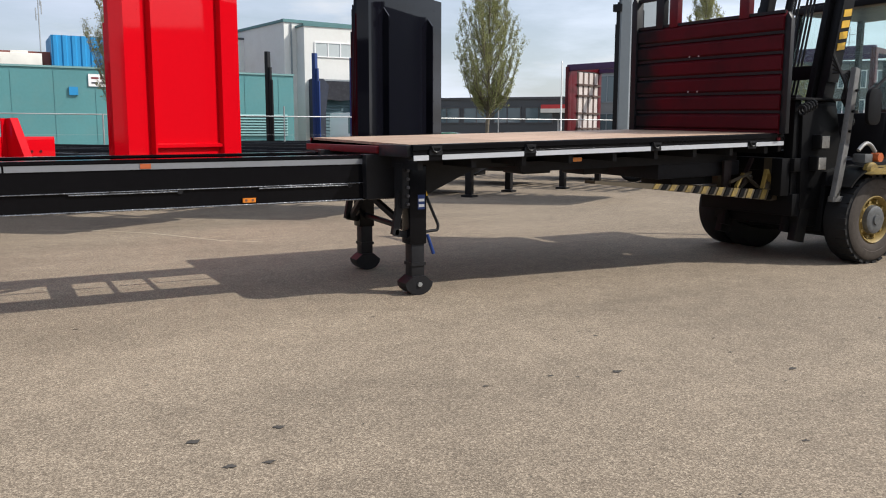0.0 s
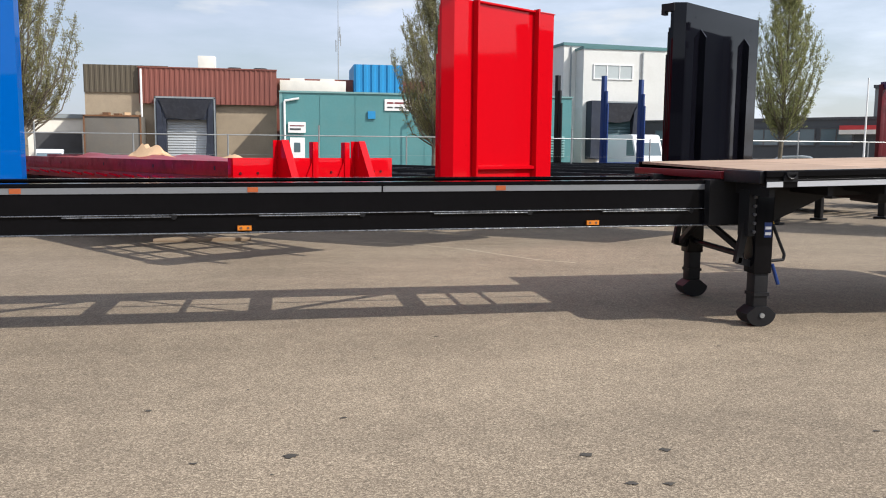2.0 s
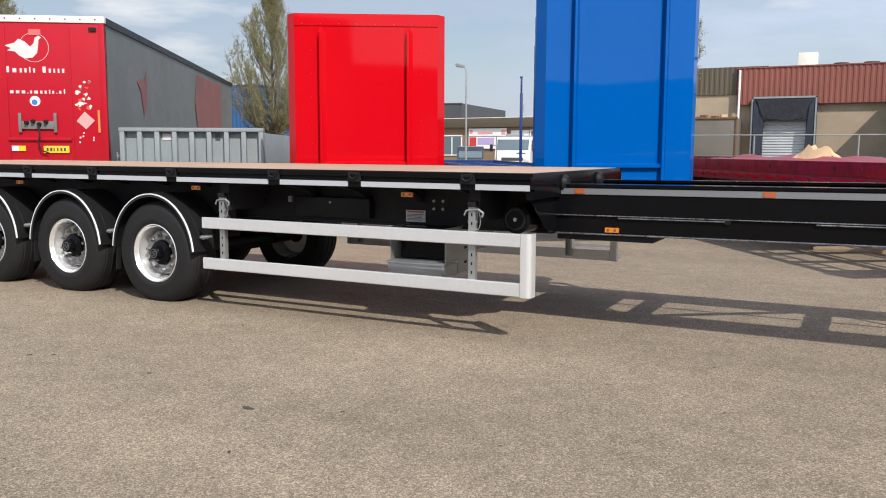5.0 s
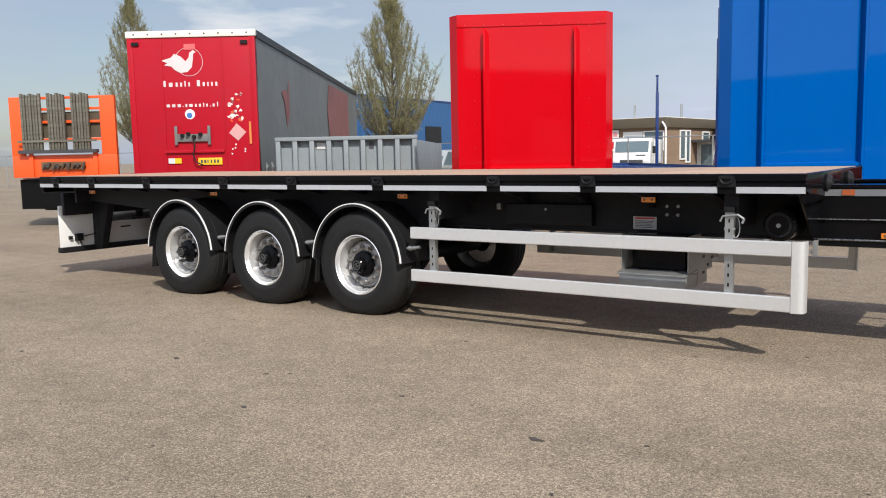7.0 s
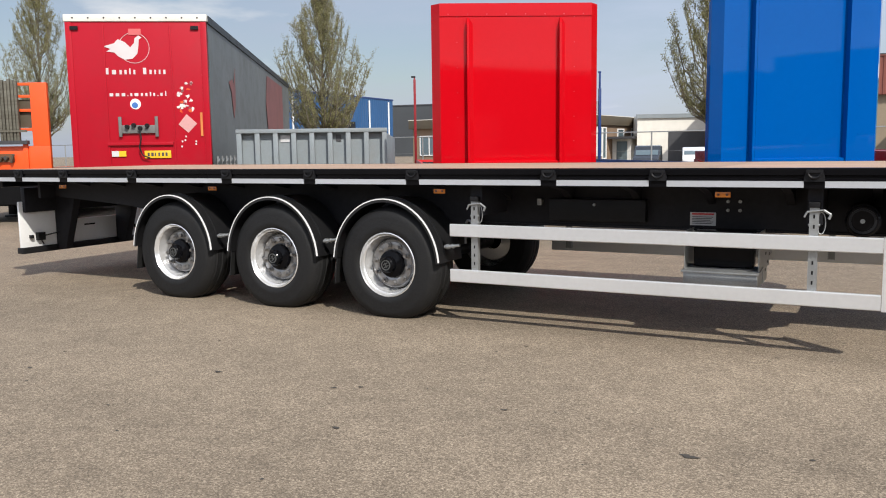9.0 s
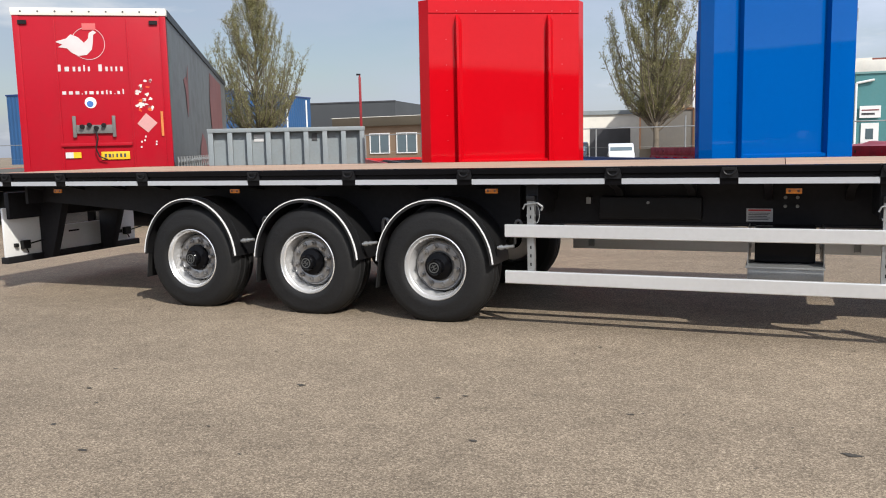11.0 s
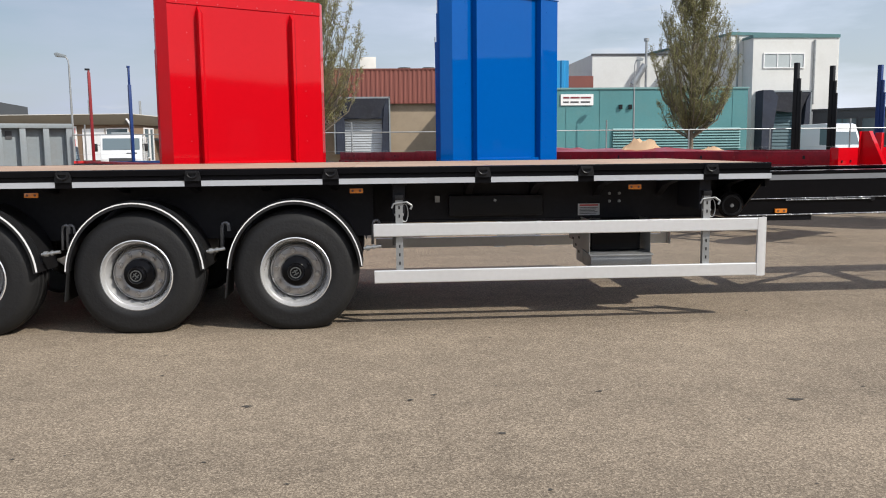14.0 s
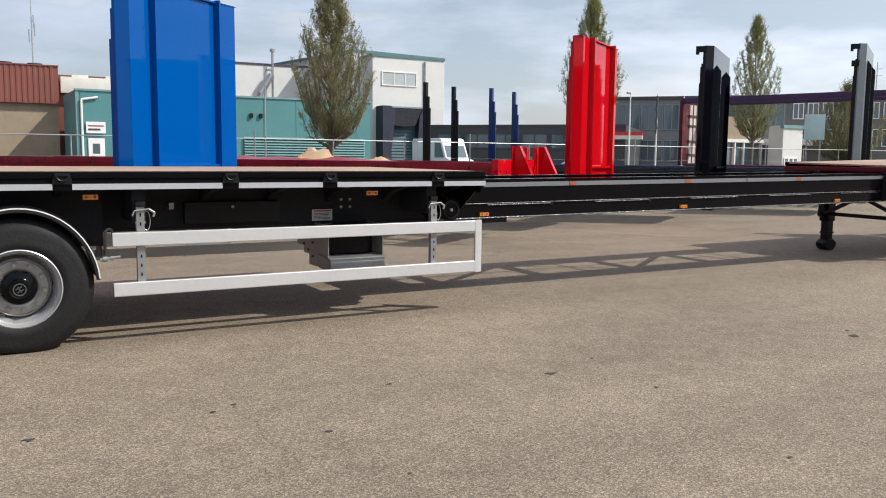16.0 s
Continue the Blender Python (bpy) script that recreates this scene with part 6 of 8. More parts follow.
for y in (0.16, 0.98):
    b = bmesh.new()
    tip = 14.85 if y < 0.5 else 16.3
    zt = 0.83 + (17.5 - tip) * 0.067
    prism(b, [(17.50, 1.20), (17.45, 1.20), (17.43, 0.86), (17.36, 0.838), (tip, zt), (tip, zt - 0.03), (17.42, 0.715), (17.50, 0.72)], "y", y, y + 0.16)
    fk = part("fork", b, FORKSTEEL, FK, "worn brown steel fork")
    if y < 0.5:
        for k in range(16):
            x = 15.60 + 0.115 * k
            zc0 = 0.832 + (17.5 - x) * 0.067
            hz = 0.5 * (0.03 + (x - 14.85) * 0.034)
            zz = zc0 - hz
            part("stripe", prism(bmesh.new(), [(x, zz - hz), (x + 0.07, zz - hz), (x + 0.115, zz + hz - 0.006), (x + 0.045, zz + hz - 0.002)], "y", y - 0.012, y + 0.002), KHAKI if k % 2 == 0 else MASTBLACK, fk, "yellow and black hazard stripe")
b = bmesh.new()
bar(b, (17.0, 0.35, 0.80), (17.4, 0.45, 0.98), 0.04, 0.04)
prism(b, [(17.25, 0.82), (17.45, 0.82), (17.38, 0.93)], "y", 0.17, 0.20)
part("lifting_frame", b, FORKSTEEL, FK, "rusty lifting frame")
bx("mount_plate", (17.36, 0.0, 0.78), (17.495, 0.14, 1.20), MASTBLACK, FK, "greasy black carriage plate", 0.008)
bx("mount_plate", (16.92, 0.42, 0.86), (17.04, 0.46, 1.17), RUSTRED, FK, "rust-red carriage plate", 0.006)
bx("load_block", (16.25, 0.55, 0.90), (16.88, 1.05, 1.16), MASTBLACK, FK, "", 0.02)
for pa, pb, m_, w_ in (((17.02, 0.33, 0.87), (17.16, 0.36, 1.02), KHAKI, 0.035), ((17.16, 0.36, 1.02), (17.42, 0.36, 0.86), FORKSTEEL, 0.035), ((16.92, 0.33, 0.93), (17.28, 0.36, 1.03), FORKSTEEL, 0.03),
                       ((17.26, 0.17, 0.86), (17.33, 0.18, 1.07), KHAKI, 0.04), ((17.33, 0.18, 1.07), (17.44, 0.18, 0.86), KHAKI, 0.04), ((17.16, 0.40, 0.87), (17.36, 0.42, 1.19), RUSTRED, 0.05)):
    b = bmesh.new()
    bar(b, pa, pb, w_, 0.03)
    part("brace", b, m_, FK, "worn diagonal brace")
# arm and hoses beside the mast
b = bmesh.new()
for p, q in (((17.88, -0.30, 0.76), (18.02, -0.28, 1.36)), ((18.02, -0.28, 1.35), (18.17, -0.25, 2.20))):
    bar(b, p, q, 0.06, 0.11)
box(b, (17.82, -0.33, 0.72), (18.06, -0.26, 0.78))
part("tilt_arm", b, ARMGREY, FK, "worn grey bent side arm", 0.006)
for z in (1.5, 1.72, 1.95):
    part("bolt", rod(bmesh.new(), (18.02 + (z - 1.35) * 0.176, -0.33, z), (18.02 + (z - 1.35) * 0.176, -0.30, z), 0.016, n=8), MASTBLACK, FK)
for k in range(5):
    b = bmesh.new()
    pts = [(18.0, -0.08, 2.35 - 0.05 * k), (18.06 + 0.02 * k, -0.20, 2.05 + 0.03 * k), (18.12, -0.22 + 0.02 * k, 1.86), (18.26 + 0.03 * k, -0.12, 1.62)]
    for p, q in zip(pts, pts[1:]):
        rod(b, p, q, 0.017, n=6)
    part("hydraulic_hose", b, RUBBER, FK, "black hydraulic hose")
for x0, z0, turns, rad in ((17.46, 1.72, 5, 0.055), (18.20, 1.50, 7, 0.035)):
    b = bmesh.new()
    pts = [Vector((x0 + 0.042 * q / 10 * (1 if rad > 0.05 else 0.5), -0.12 + rad * math.cos(2 * math.pi * q / 10), z0 + 0.016 * q / 10 + rad * math.sin(2 * math.pi * q / 10))) for q in range(turns * 10)]
    for p, q in zip(pts, pts[1:]):
        rod(b, p, q, 0.011, n=6)
    part("coiled_cable", b, RUBBER, FK, "coiled black cable")
# hose curving over the lamps, and the side mirror
b = bmesh.new()
pts = [Vector((18.10 + 0.30 * q / 12, -0.40, 1.29 + 0.09 * math.sin(math.pi * q / 12) - 0.02 * q / 12)) for q in range(13)]
for p, q in zip(pts, pts[1:]):
    rod(b, p, q, 0.022, n=8)
part("silver_hose", b, HOSEGREY, FK, "silver hose over the lamps")
b = bmesh.new()
ring = []
for q in range(24):
    a = 2 * math.pi * q / 24
    ring.append((18.24 + 0.115 * math.copysign(abs(math.cos(a)) ** 0.55, math.cos(a)), 1.77 + 0.20 * math.copysign(abs(math.sin(a)) ** 0.55, math.sin(a))))
prism(b, ring, "y", -0.47, -0.42)
mi = part("mirror", b, MASTBLACK, FK, "rounded black side mirror", 0.01)
part("arm", bar(bmesh.new(), (18.24, -0.43, 1.95), (18.80, -0.28, 2.2), 0.025, 0.025), MATBLACK, mi)
for x, z in ((17.78, 1.30), (17.74, 1.06)):
    lh = bx("lamp_housing", (x, -0.16, z), (x + 0.16, -0.05, z + 0.16), MASTGREY, FK, "black lamp housing with a dusty lens", 0.01)
    bx("lens", (x + 0.02, -0.168, z + 0.012), (x + 0.14, -0.158, z + 0.148), LENS, lh, "dusty pale lens", 0.003)
bx("headlamp", (18.20, -0.42, 1.15), (18.34, -0.26, 1.25), LAMPGREY, FK, "", 0.015)
part("indicator", rod(bmesh.new(), (18.42, -0.46, 1.21), (18.42, -0.36, 1.21), 0.052), REFLEX, FK, "red and orange indicator lamp")
part("seat_cap", lathe(bmesh.new(), [(0.0, 0), (0.07, 0.0), (0.095, 0.03), (0.09, 0.08), (0.0, 0.10)], (18.31, -0.47, 1.39), 20), KHAKI, FK, "yellow rounded cap").scale = (1.0, 1.0, 0.78)
bx("front_panel", (18.75, -0.25, 1.2), (18.85, 1.25, 1.72), MATBLACK, FK, "", 0.02)
# cab
for x, y in ((18.75, -0.28), (18.75, 1.22), (20.3, -0.28), (20.3, 1.22)):
    b = bmesh.new()
    bar(b, (x, y, 1.2), (x + (0.28 if x < 19 else 0.0), y, 3.02), 0.07, 0.07)
    part("cab_post", b, MATBLACK, FK, "", 0.006)
b = bmesh.new()
box(b, (18.98, -0.34, 3.0), (20.45, 1.28, 3.08))
CRF = part("cab_roof", b, MATBLACK, FK, "black overhead guard", 0.008)
for k in range(6):
    bx("guard_bar", (19.05 + 0.22 * k, -0.3, 3.082), (19.10 + 0.22 * k, 1.24, 3.12), MATBLACK, CRF)
part("windscreen", prism(bmesh.new(), [(18.79, 1.75), (18.80, 1.75), (19.03, 2.98), (19.02, 2.98)], "y", -0.24, 1.18), CABGLASS, FK, "greenish cab glass")
bx("side_window", (18.92, -0.27, 1.85), (20.25, -0.262, 2.95), CABGLASS, FK, "greenish cab glass")
b = bmesh.new()
box(b, (19.45, 0.2, 1.25), (20.05, 0.75, 1.45))
box(b, (19.95, 0.2, 1.45), (20.12, 0.75, 2.15))
box(b, (19.93, 0.34, 2.18), (20.06, 0.62, 2.42))
part("seat", b, PLASTIC, FK, "black seat", 0.04)
part("beacon", rod(bmesh.new(), (19.3, -0.15, 3.12), (19.3, -0.15, 3.24), 0.06, 0.05), AMBER, FK, "orange beacon")
for y in (-0.42, 1.36):
    b = bmesh.new()
    bar(b, (18.75, -0.25 if y < 0 else 1.2, 2.75), (18.55, y, 2.95), 0.03, 0.03)
    lathe(b, [(0.0, 0), (0.075, 0), (0.085, 0.03), (0.0, 0.06)], (18.52, y, 3.02), 16)
    part("work_lamp", b, MATBLACK, FK)

# steel trestle under the parked blue trailer
TS = thing("trestle", pose(4.05, 5.5, 0, 0, 0, 3), "small galvanised steel trestle standing on the asphalt", "trestle")
for x in (-0.32, 0.28):
    bx("leg", (x - 0.03, -0.03, 0), (x + 0.03, 0.03, 0.46), GALV, TS, "", 0.005)
    bx("foot", (x - 0.08, -0.10, 0), (x + 0.08, 0.10, 0.012), GALV, TS)
bx("crossbar", (-0.40, -0.04, 0.42), (0.36, 0.04, 0.50), GALV, TS, "", 0.006)
bx("lower_bar", (-0.32, -0.015, 0.14), (0.28, 0.015, 0.18), GALV, TS)
# pale sealed crack across the asphalt
b = bmesh.new()
pts = [(10.2, 7.5), (10.9, 7.1), (11.65, 6.3), (12.35, 5.0), (12.8, 4.6)]
for p, q in zip(pts, pts[1:]):
    d = (Vector(q) - Vector(p)).normalized()
    s_ = Vector((-d.y, d.x)) * 0.018
    b.faces.new([b.verts.new((v.x, v.y, 0.003)) for v in (Vector(p) - s_, Vector(q) - s_, Vector(q) + s_, Vector(p) + s_)])
tagged(finish("crack_seal", b, mat("pale_joint_sand", (0.42, 0.36, 0.27), 0.9, 0, 0.2, 8.0)), "thin pale sealed crack running across the asphalt", "crack")
# flat plank on the ground behind the beam
o = bx("plank", (6.75, 7.9, 0), (8.3, 8.15, 0.06), wood_material("raw_plank", (0.34, 0.26, 0.18)), None, "", 0.006)
tagged(o, "raw wooden plank lying on the asphalt", "plank")

# ---- dark bitumen spots and grit on the yard ----
rnd = random.Random(12)
b = bmesh.new()
SPOTS = ((10.80, -2.37, .055), (12.96, -2.42, .06), (7.37, -2.42, .09), (7.52, -2.25, .04), (4.38, -2.20, .065), (8.91, -2.15, .06), (10.37, -2.37, .05), (10.45, -2.75, .05), (10.62, -2.78, .045), (14.0, -2.9, .05), (2.6, -2.6, .04), (1.2, -2.0, .05))
def blot(x, y, r):
    n = 11
    c = b.verts.new((x, y, 0.0045))
    ring = [b.verts.new((x + r * (0.3 + 0.95 * rnd.random()) * math.cos(2 * math.pi * i / n) * 1.25, y + r * (0.3 + 0.95 * rnd.random()) * math.sin(2 * math.pi * i / n) * 0.8, 0.004)) for i in range(n)]
    for i in range(n):
        b.faces.new((c, ring[i], ring[(i + 1) % n]))
for x, y, r in SPOTS:
    blot(x, y, r * 0.62)
for k in range(420):
    blot(rnd.uniform(-9, 22), rnd.uniform(-5.5, 1.0), 0.006 + 0.017 * rnd.random() ** 3)
tagged(finish("asphalt_spots", b, CHALK), "small dark bitumen and oil spots on the asphalt", "stain", kind="stuff")

# ---- fence ----
FN = thing("fence", Matrix(), "galvanised pipe-rail yard fence with slim posts", "fence")
FY = 22.5
for k in range(42):
    x = -62 + 3.0 * k
    tall = k % 3 == 0
    part("post", rod(bmesh.new(), (x, FY, 0), (x, FY, 2.35 if tall else 2.02), 0.027, n=8), GALV, FN)
for z, r in ((2.0, 0.019), (0.12, 0.012)):
    part("rail", rod(bmesh.new(), (-62, FY, z), (61, FY, z), r, n=8), GALV, FN)
b = bmesh.new()
for k in range(2):
    rod(b, (-62, FY, 0.7 + 0.65 * k), (61, FY, 0.7 + 0.65 * k), 0.003, n=4)
part("wire", b, GALV, FN)

# ---- trees ----
def tree(x, y, height, spread, seed, leaf, leaves=22000):
    r = random.Random(seed)
    root = thing("tree", pose(x, y, 0, 0, 0, r.uniform(0, 360)), "slim upright street tree with sparse young spring leaves", "tree", "street trees")
    tb, lim = bmesh.new(), bmesh.new()
    z = 0.0
    p = Vector((0, 0, 0))
    rad = 0.13
    trunk = [p.copy()]
    while z < height * 0.92:
        z += height / 12
        q = Vector((r.gauss(0, 0.05), r.gauss(0, 0.05), z))
        r2 = max(0.015, 0.13 * max(0.0, 1 - z / height) ** 0.8)
        rod(tb, p, q, rad, r2, 8, False)
        p, rad = q, r2
        trunk.append(q.copy())
    part("trunk", tb, BARK, root, "grey-brown trunk", 0, 60)
    twigs = []

    def girth(k):
        """Crown radius against height: narrow foot, widest below the middle, pointed top."""
        return max(0.06, min(0.46 + 1.9 * (k - 0.22), 1.0, 1.14 - 0.20 * k, 2.2 * (1.02 - k) ** 0.9))

    n_limbs = 150
    for i in range(n_limbs):
        k = 0.285 + 0.715 * ((i + r.random()) / n_limbs) ** 0.92
        a = i * 2.4 + r.uniform(-0.5, 0.5)
        reach = 0.9 * spread * girth(k) * r.choice((0.42, 0.6, 0.78, 0.92, 1.0, 1.06, 1.14))
        end = Vector((reach * math.cos(a), reach * math.sin(a), height * k))
        foot = max(height * r.uniform(0.19, 0.27), end.z - reach * r.uniform(1.3, 2.4))
        base = Vector((0, 0, min(foot, end.z - 0.15)))
        mid = base.lerp(end, 0.5) + Vector((0.22 * reach * math.cos(a), 0.22 * reach * math.sin(a), -0.10 * reach))
        w = 0.040 * (1.15 - base.z / height)
        rod(lim, base, mid, w, w * 0.6, 5, False)
        rod(lim, mid, end, w * 0.6, 0.005, 5, False)
        for t in (0.3, 0.45, 0.6, 0.72, 0.84, 0.93, 1.0):
            c = base.lerp(mid, t * 2) if t < 0.5 else mid.lerp(end, t * 2 - 1)
            for j in range(3):
                tw = c + Vector((r.gauss(0, 0.13), r.gauss(0, 0.13), abs(r.gauss(0.30, 0.14)))) * (0.55 + spread * 0.28)
                rod(lim, c, tw, 0.009, 0.003, 3, False)
                twigs.append((c, tw))
    part("branchwork", lim, BARK, root, "", 0, 60)
    verts, faces = [], []
    live = [q for q in twigs if r.random() < 0.93]
    for i in range(leaves):
        c, tw = live[r.randrange(len(live))]
        c = c.lerp(tw, r.uniform(0.1, 1.08)) + Vector((r.gauss(0, 0.045), r.gauss(0, 0.045), r.gauss(0, 0.05)))
        s = r.uniform(0.018, 0.034) if leaf == LEAFDARK else r.uniform(0.022, 0.040)
        m = Euler((r.uniform(0, 6.3), r.uniform(0, 6.3), r.uniform(0, 6.3))).to_matrix()
        k = len(verts)
        verts += [c + m @ Vector(v) for v in ((-s, 0, 0), (0, -s * 0.6, s * 0.15), (s, 0, 0), (0, s * 0.6, s * 0.15))]
        faces.append((k, k + 1, k + 2, k + 3))
    me = bpy.data.meshes.new("crown")
    me.from_pydata(verts, [], faces)
    me.materials.append(leaf)
    ob = new("crown", me)
    ob.parent = root
    tagged(ob, "sparse crown of small olive-green leaves")
    return root


for x, y, hgt, sp, sd, lf in ((-41.0, 28.0, 12.0, 2.2, 1, LEAFDARK), (-18.6, 26.4, 9.2, 2.2, 2, LEAFDARK), (-0.6, 27.0, 9.6, 2.0, 3, LEAFDARK), (14.8, 27.0, 8.6, 1.75, 4, LEAFDARK), (34.0, 32.9, 11.0, 1.8, 5, LEAF), (60.0, 42.5, 13.2, 2.3, 6, LEAF), (52.3, 28.4, 6.2, 2.6, 7, LEAFDARK)):
    tree(x, y, hgt, sp, sd, lf, 75000 if lf == LEAFDARK else 72000)

# ---- lamp posts, poles ----
def street_lamp(x, y, h_, deg, label="grey street lamp post with a curved arm"):
    root = thing("street_lamp", pose(x, y, 0, 0, 0, deg), label, "street lamp", "street lamps")
    part("pole", rod(bmesh.new(), (0, 0, 0), (0, 0, h_ - 0.4), 0.075, 0.045), GALV, root)
    b = bmesh.new()
    pts = [(0, 0, h_ - 0.4), (-0.03, 0, h_ - 0.18), (-0.10, 0, h_ - 0.05), (-0.22, 0, h_ + 0.02)]
    for p, q in zip(pts, pts[1:]):
        rod(b, p, q, 0.04, n=8)
    part("arm", b, GALV, root)
    b = bmesh.new()
    prism(b, [(-0.14, h_ + 0.08), (-0.52, h_ + 0.20), (-0.68, h_ + 0.14), (-0.60, h_ - 0.02), (-0.16, h_ - 0.05)], "y", -0.17, 0.17)
    part("lamp_head", b, LIGHTGREY, root, "", 0.03)


street_lamp(-14.15, 38.7, 6.35, 0)
street_lamp(21.9, 58.0, 8.0, 180)
street_lamp(80.3, 80.0, 10.1, 0)
street_lamp(-52.4, 44.0, 7.6, 0)


# ---- buildings ----
def hall(name, label, m, w, d, z, wall_mat, roof_mat=None, cat="building"):
    """Box-shaped hall; local origin at the front left corner on the ground, x along the front, y backwards."""
    root = thing(name, m, label, cat, "buildings")
    t = 0.3
    bx("front_wall", (0, 0, 0), (w, t, z), wall_mat, root)
    bx("back_wall", (0, d - t, 0), (w, d, z), wall_mat, root)
    bx("side_wall", (0, t, 0), (t, d - t, z), wall_mat, root)
    bx("side_wall", (w - t, t, 0), (w, d - t, z), wall_mat, root)
    bx("roof", (t, t, z - 0.35), (w - t, d - t, z - 0.15), roof_mat or ROOFDARK, root)
    return root


def ribs(root, x0, x1, y, z0, z1, step, material, depth=0.05):
    b = bmesh.new()
    n = int((x1 - x0) / step)
    for k in range(n):
        x = x0 + step * k
        prism(b, [(x, y), (x + step * 0.15, y - depth), (x + step * 0.5, y - depth), (x + step * 0.65, y)], "z", z0, z1)
    return tagged(part("cladding_ribs", b, material, root), kind="stuff")


def window(root, x0, x1, z0, z1, y, panes=1, frame_mat=WHITE, glass=None):
    wd = bx("window", (x0, y - 0.02, z0), (x1, y + 0.02, z1), glass or GLASS, root, "window with a pale sky reflection painted on" if glass else "glazed window")
    f = bmesh.new()
    t = 0.09
    for a, c in (((x0 - t, z0 - t), (x1 + t, z0)), ((x0 - t, z1), (x1 + t, z1 + t)), ((x0 - t, z0), (x0, z1)), ((x1, z0), (x1 + t, z1))):
        box(f, (a[0], y - 0.08, a[1]), (c[0], y + 0.03, c[1]))
    for k in range(1, panes):
        x = x0 + (x1 - x0) * k / panes
        box(f, (x - t / 2, y - 0.07, z0), (x + t / 2, y + 0.03, z1))
    part("frame", f, frame_mat, wd)
    return wd


def dock(root, x0, x1, z1, y, sx0, sx1, sz1, door=None):
    """Loading dock shelter with hood, side curtains and roller door."""
    b = bmesh.new()
    prism(b, [(x0, 0.9), (sx0, 0.9), (sx0, sz1), (sx1, sz1), (sx1, 0.9), (x1, 0.9), (x1, z1), (x0, z1)], "y", y - 0.75, y - 0.02)
    dk = part("dock_shelter", b, DOCKNAVY, root, "worn navy dock shelter with sagging hood")
    b = bmesh.new()
    w = 0.13
    for xx in (x0, x1 - w):
        box(b, (xx, y - 0.80, 0.9), (xx + w, y - 0.755, z1))
    box(b, (x0, y - 0.80, z1 - 0.12), (x1, y - 0.755, z1 + 0.03))
    part("frame", b, LIGHTGREY, dk)
    b = bmesh.new()
    prism(b, [(x0 + 0.4, z1 - 0.2), (x1 - 0.4, z1 - 0.2), (x1 - 0.95, z1 - 1.75), ((x0 + x1) / 2 + 0.4, z1 - 1.95), ((x0 + x1) / 2 - 0.5, z1 - 1.85), (x0 + 0.95, z1 - 1.75)], "y", y - 0.95, y - 0.82)
    for v in b.verts:
        if v.co.z < z1 - 1:
            v.co.y += 0.14
    part("hood", b, mat("sagging_hood_tarp", (0.012, 0.014, 0.022), 0.6, 0, 0.5, 2.5, 0.4, 4, dirt=(0.06, 0.06, 0.07), dirt_amt=0.6), dk, "sagging dark dock hood")
    for xa, xb in ((x0 + 0.2, x0 + 0.55), (x1 - 0.2, x1 - 0.55)):
        part("side_curtain", prism(bmesh.new(), [(xa, 0.95), (xb + (xb - xa) * 0.9, 0.95), (xb, z1 - 0.9), (xa, z1 - 0.25)], "y", y - 0.90, y - 0.80), DOCKNAVY, dk)
    rd = bx("roller_door", (sx0, y - 0.045, 0.9), (sx1, y - 0.01, sz1), door or SHUTTER, root, "roller shutter door")
    n = 14
    for k in range(n):
        z = 0.9 + (sz1 - 0.9) * k / n
        part("slat", prism(bmesh.new(), [(y - 0.046, z), (y - 0.11, z + 0.05), (y - 0.046, z + (sz1 - 0.9) / n)], "x", sx0, sx1), door or SHUTTER, rd)


WH = hall("warehouse", "tan brick warehouse with brown-red corrugated cladding and a loading dock", pose(-7.95, 70, 0), 16.05, 24, 8.3, BRICKTAN)
bx("upper_cladding", (-0.02, -0.12, 6.30), (6.9, -0.002, 8.62), CLADBROWN, WH, "olive-brown profiled sheet")
ribs(WH, 0.0, 6.8, -0.12, 6.30, 8.62, 0.42, CLADBROWN)
bx("upper_cladding", (4.5, -0.45, 5.40), (16.08, -0.13, 8.42), CLADRED, WH, "brown-red profiled sheet")
ribs(WH, 4.5, 16.0, -0.45, 5.40, 8.42, 0.42, CLADRED)
bx("parapet", (4.45, -0.55, 8.42), (16.12, 0.2, 8.52), CLADRED, WH)
dock(WH, 5.82, 10.86, 5.95, -0.45, 6.75, 10.10, 4.05)
part("downpipe", rod(bmesh.new(), (4.7, -0.6, 0.2), (4.7, -0.6, 8.3), 0.09, n=8), WHITE, WH)
b = bmesh.new()
box(b, (7.85, 15.6, 8.3), (9.6, 17.2, 11.25))
part("chimney", b, CREAM, WH, "cream roof chimney", 0.04)
for x in (12.3, 14.6):
    part("roof_vent", rod(bmesh.new(), (x, 3, 8.2), (x, 3, 8.9), 0.55, 0.6, 16), DARKGREY, WH)
b = bmesh.new()
box(b, (0.45, -2.8, 0.9), (4.95, -0.4, 4.2))
bx_ = part("box_body", b, mat("weathered_grey_box", (0.13, 0.12, 0.105), 0.7, 0, 0.2, 1.0, dirt=(0.17, 0.145, 0.115), dirt_amt=0.5), WH, "weathered grey box body", 0.03)
b = bmesh.new()
for x in (0.42, 4.86):
    box(b, (x, -2.9, 0.9), (x + 0.12, -2.78, 4.25))
box(b, (0.42, -2.9, 4.15), (4.98, -2.78, 4.28))
part("frame", b, RUST, bx_)
for k in range(7):
    x = 1.2 + 0.55 * k
    part("roof_scrap", box(bmesh.new(), (0, 0, 0), (0.5, 0.5, 0.12 + 0.1 * (k % 3)), Matrix.Translation((x, -2.2 + 0.2 * (k % 2), 4.2)) @ Matrix.Rotation(k * 0.7, 4, "Z")), TAN if k % 2 else RUST, bx_)

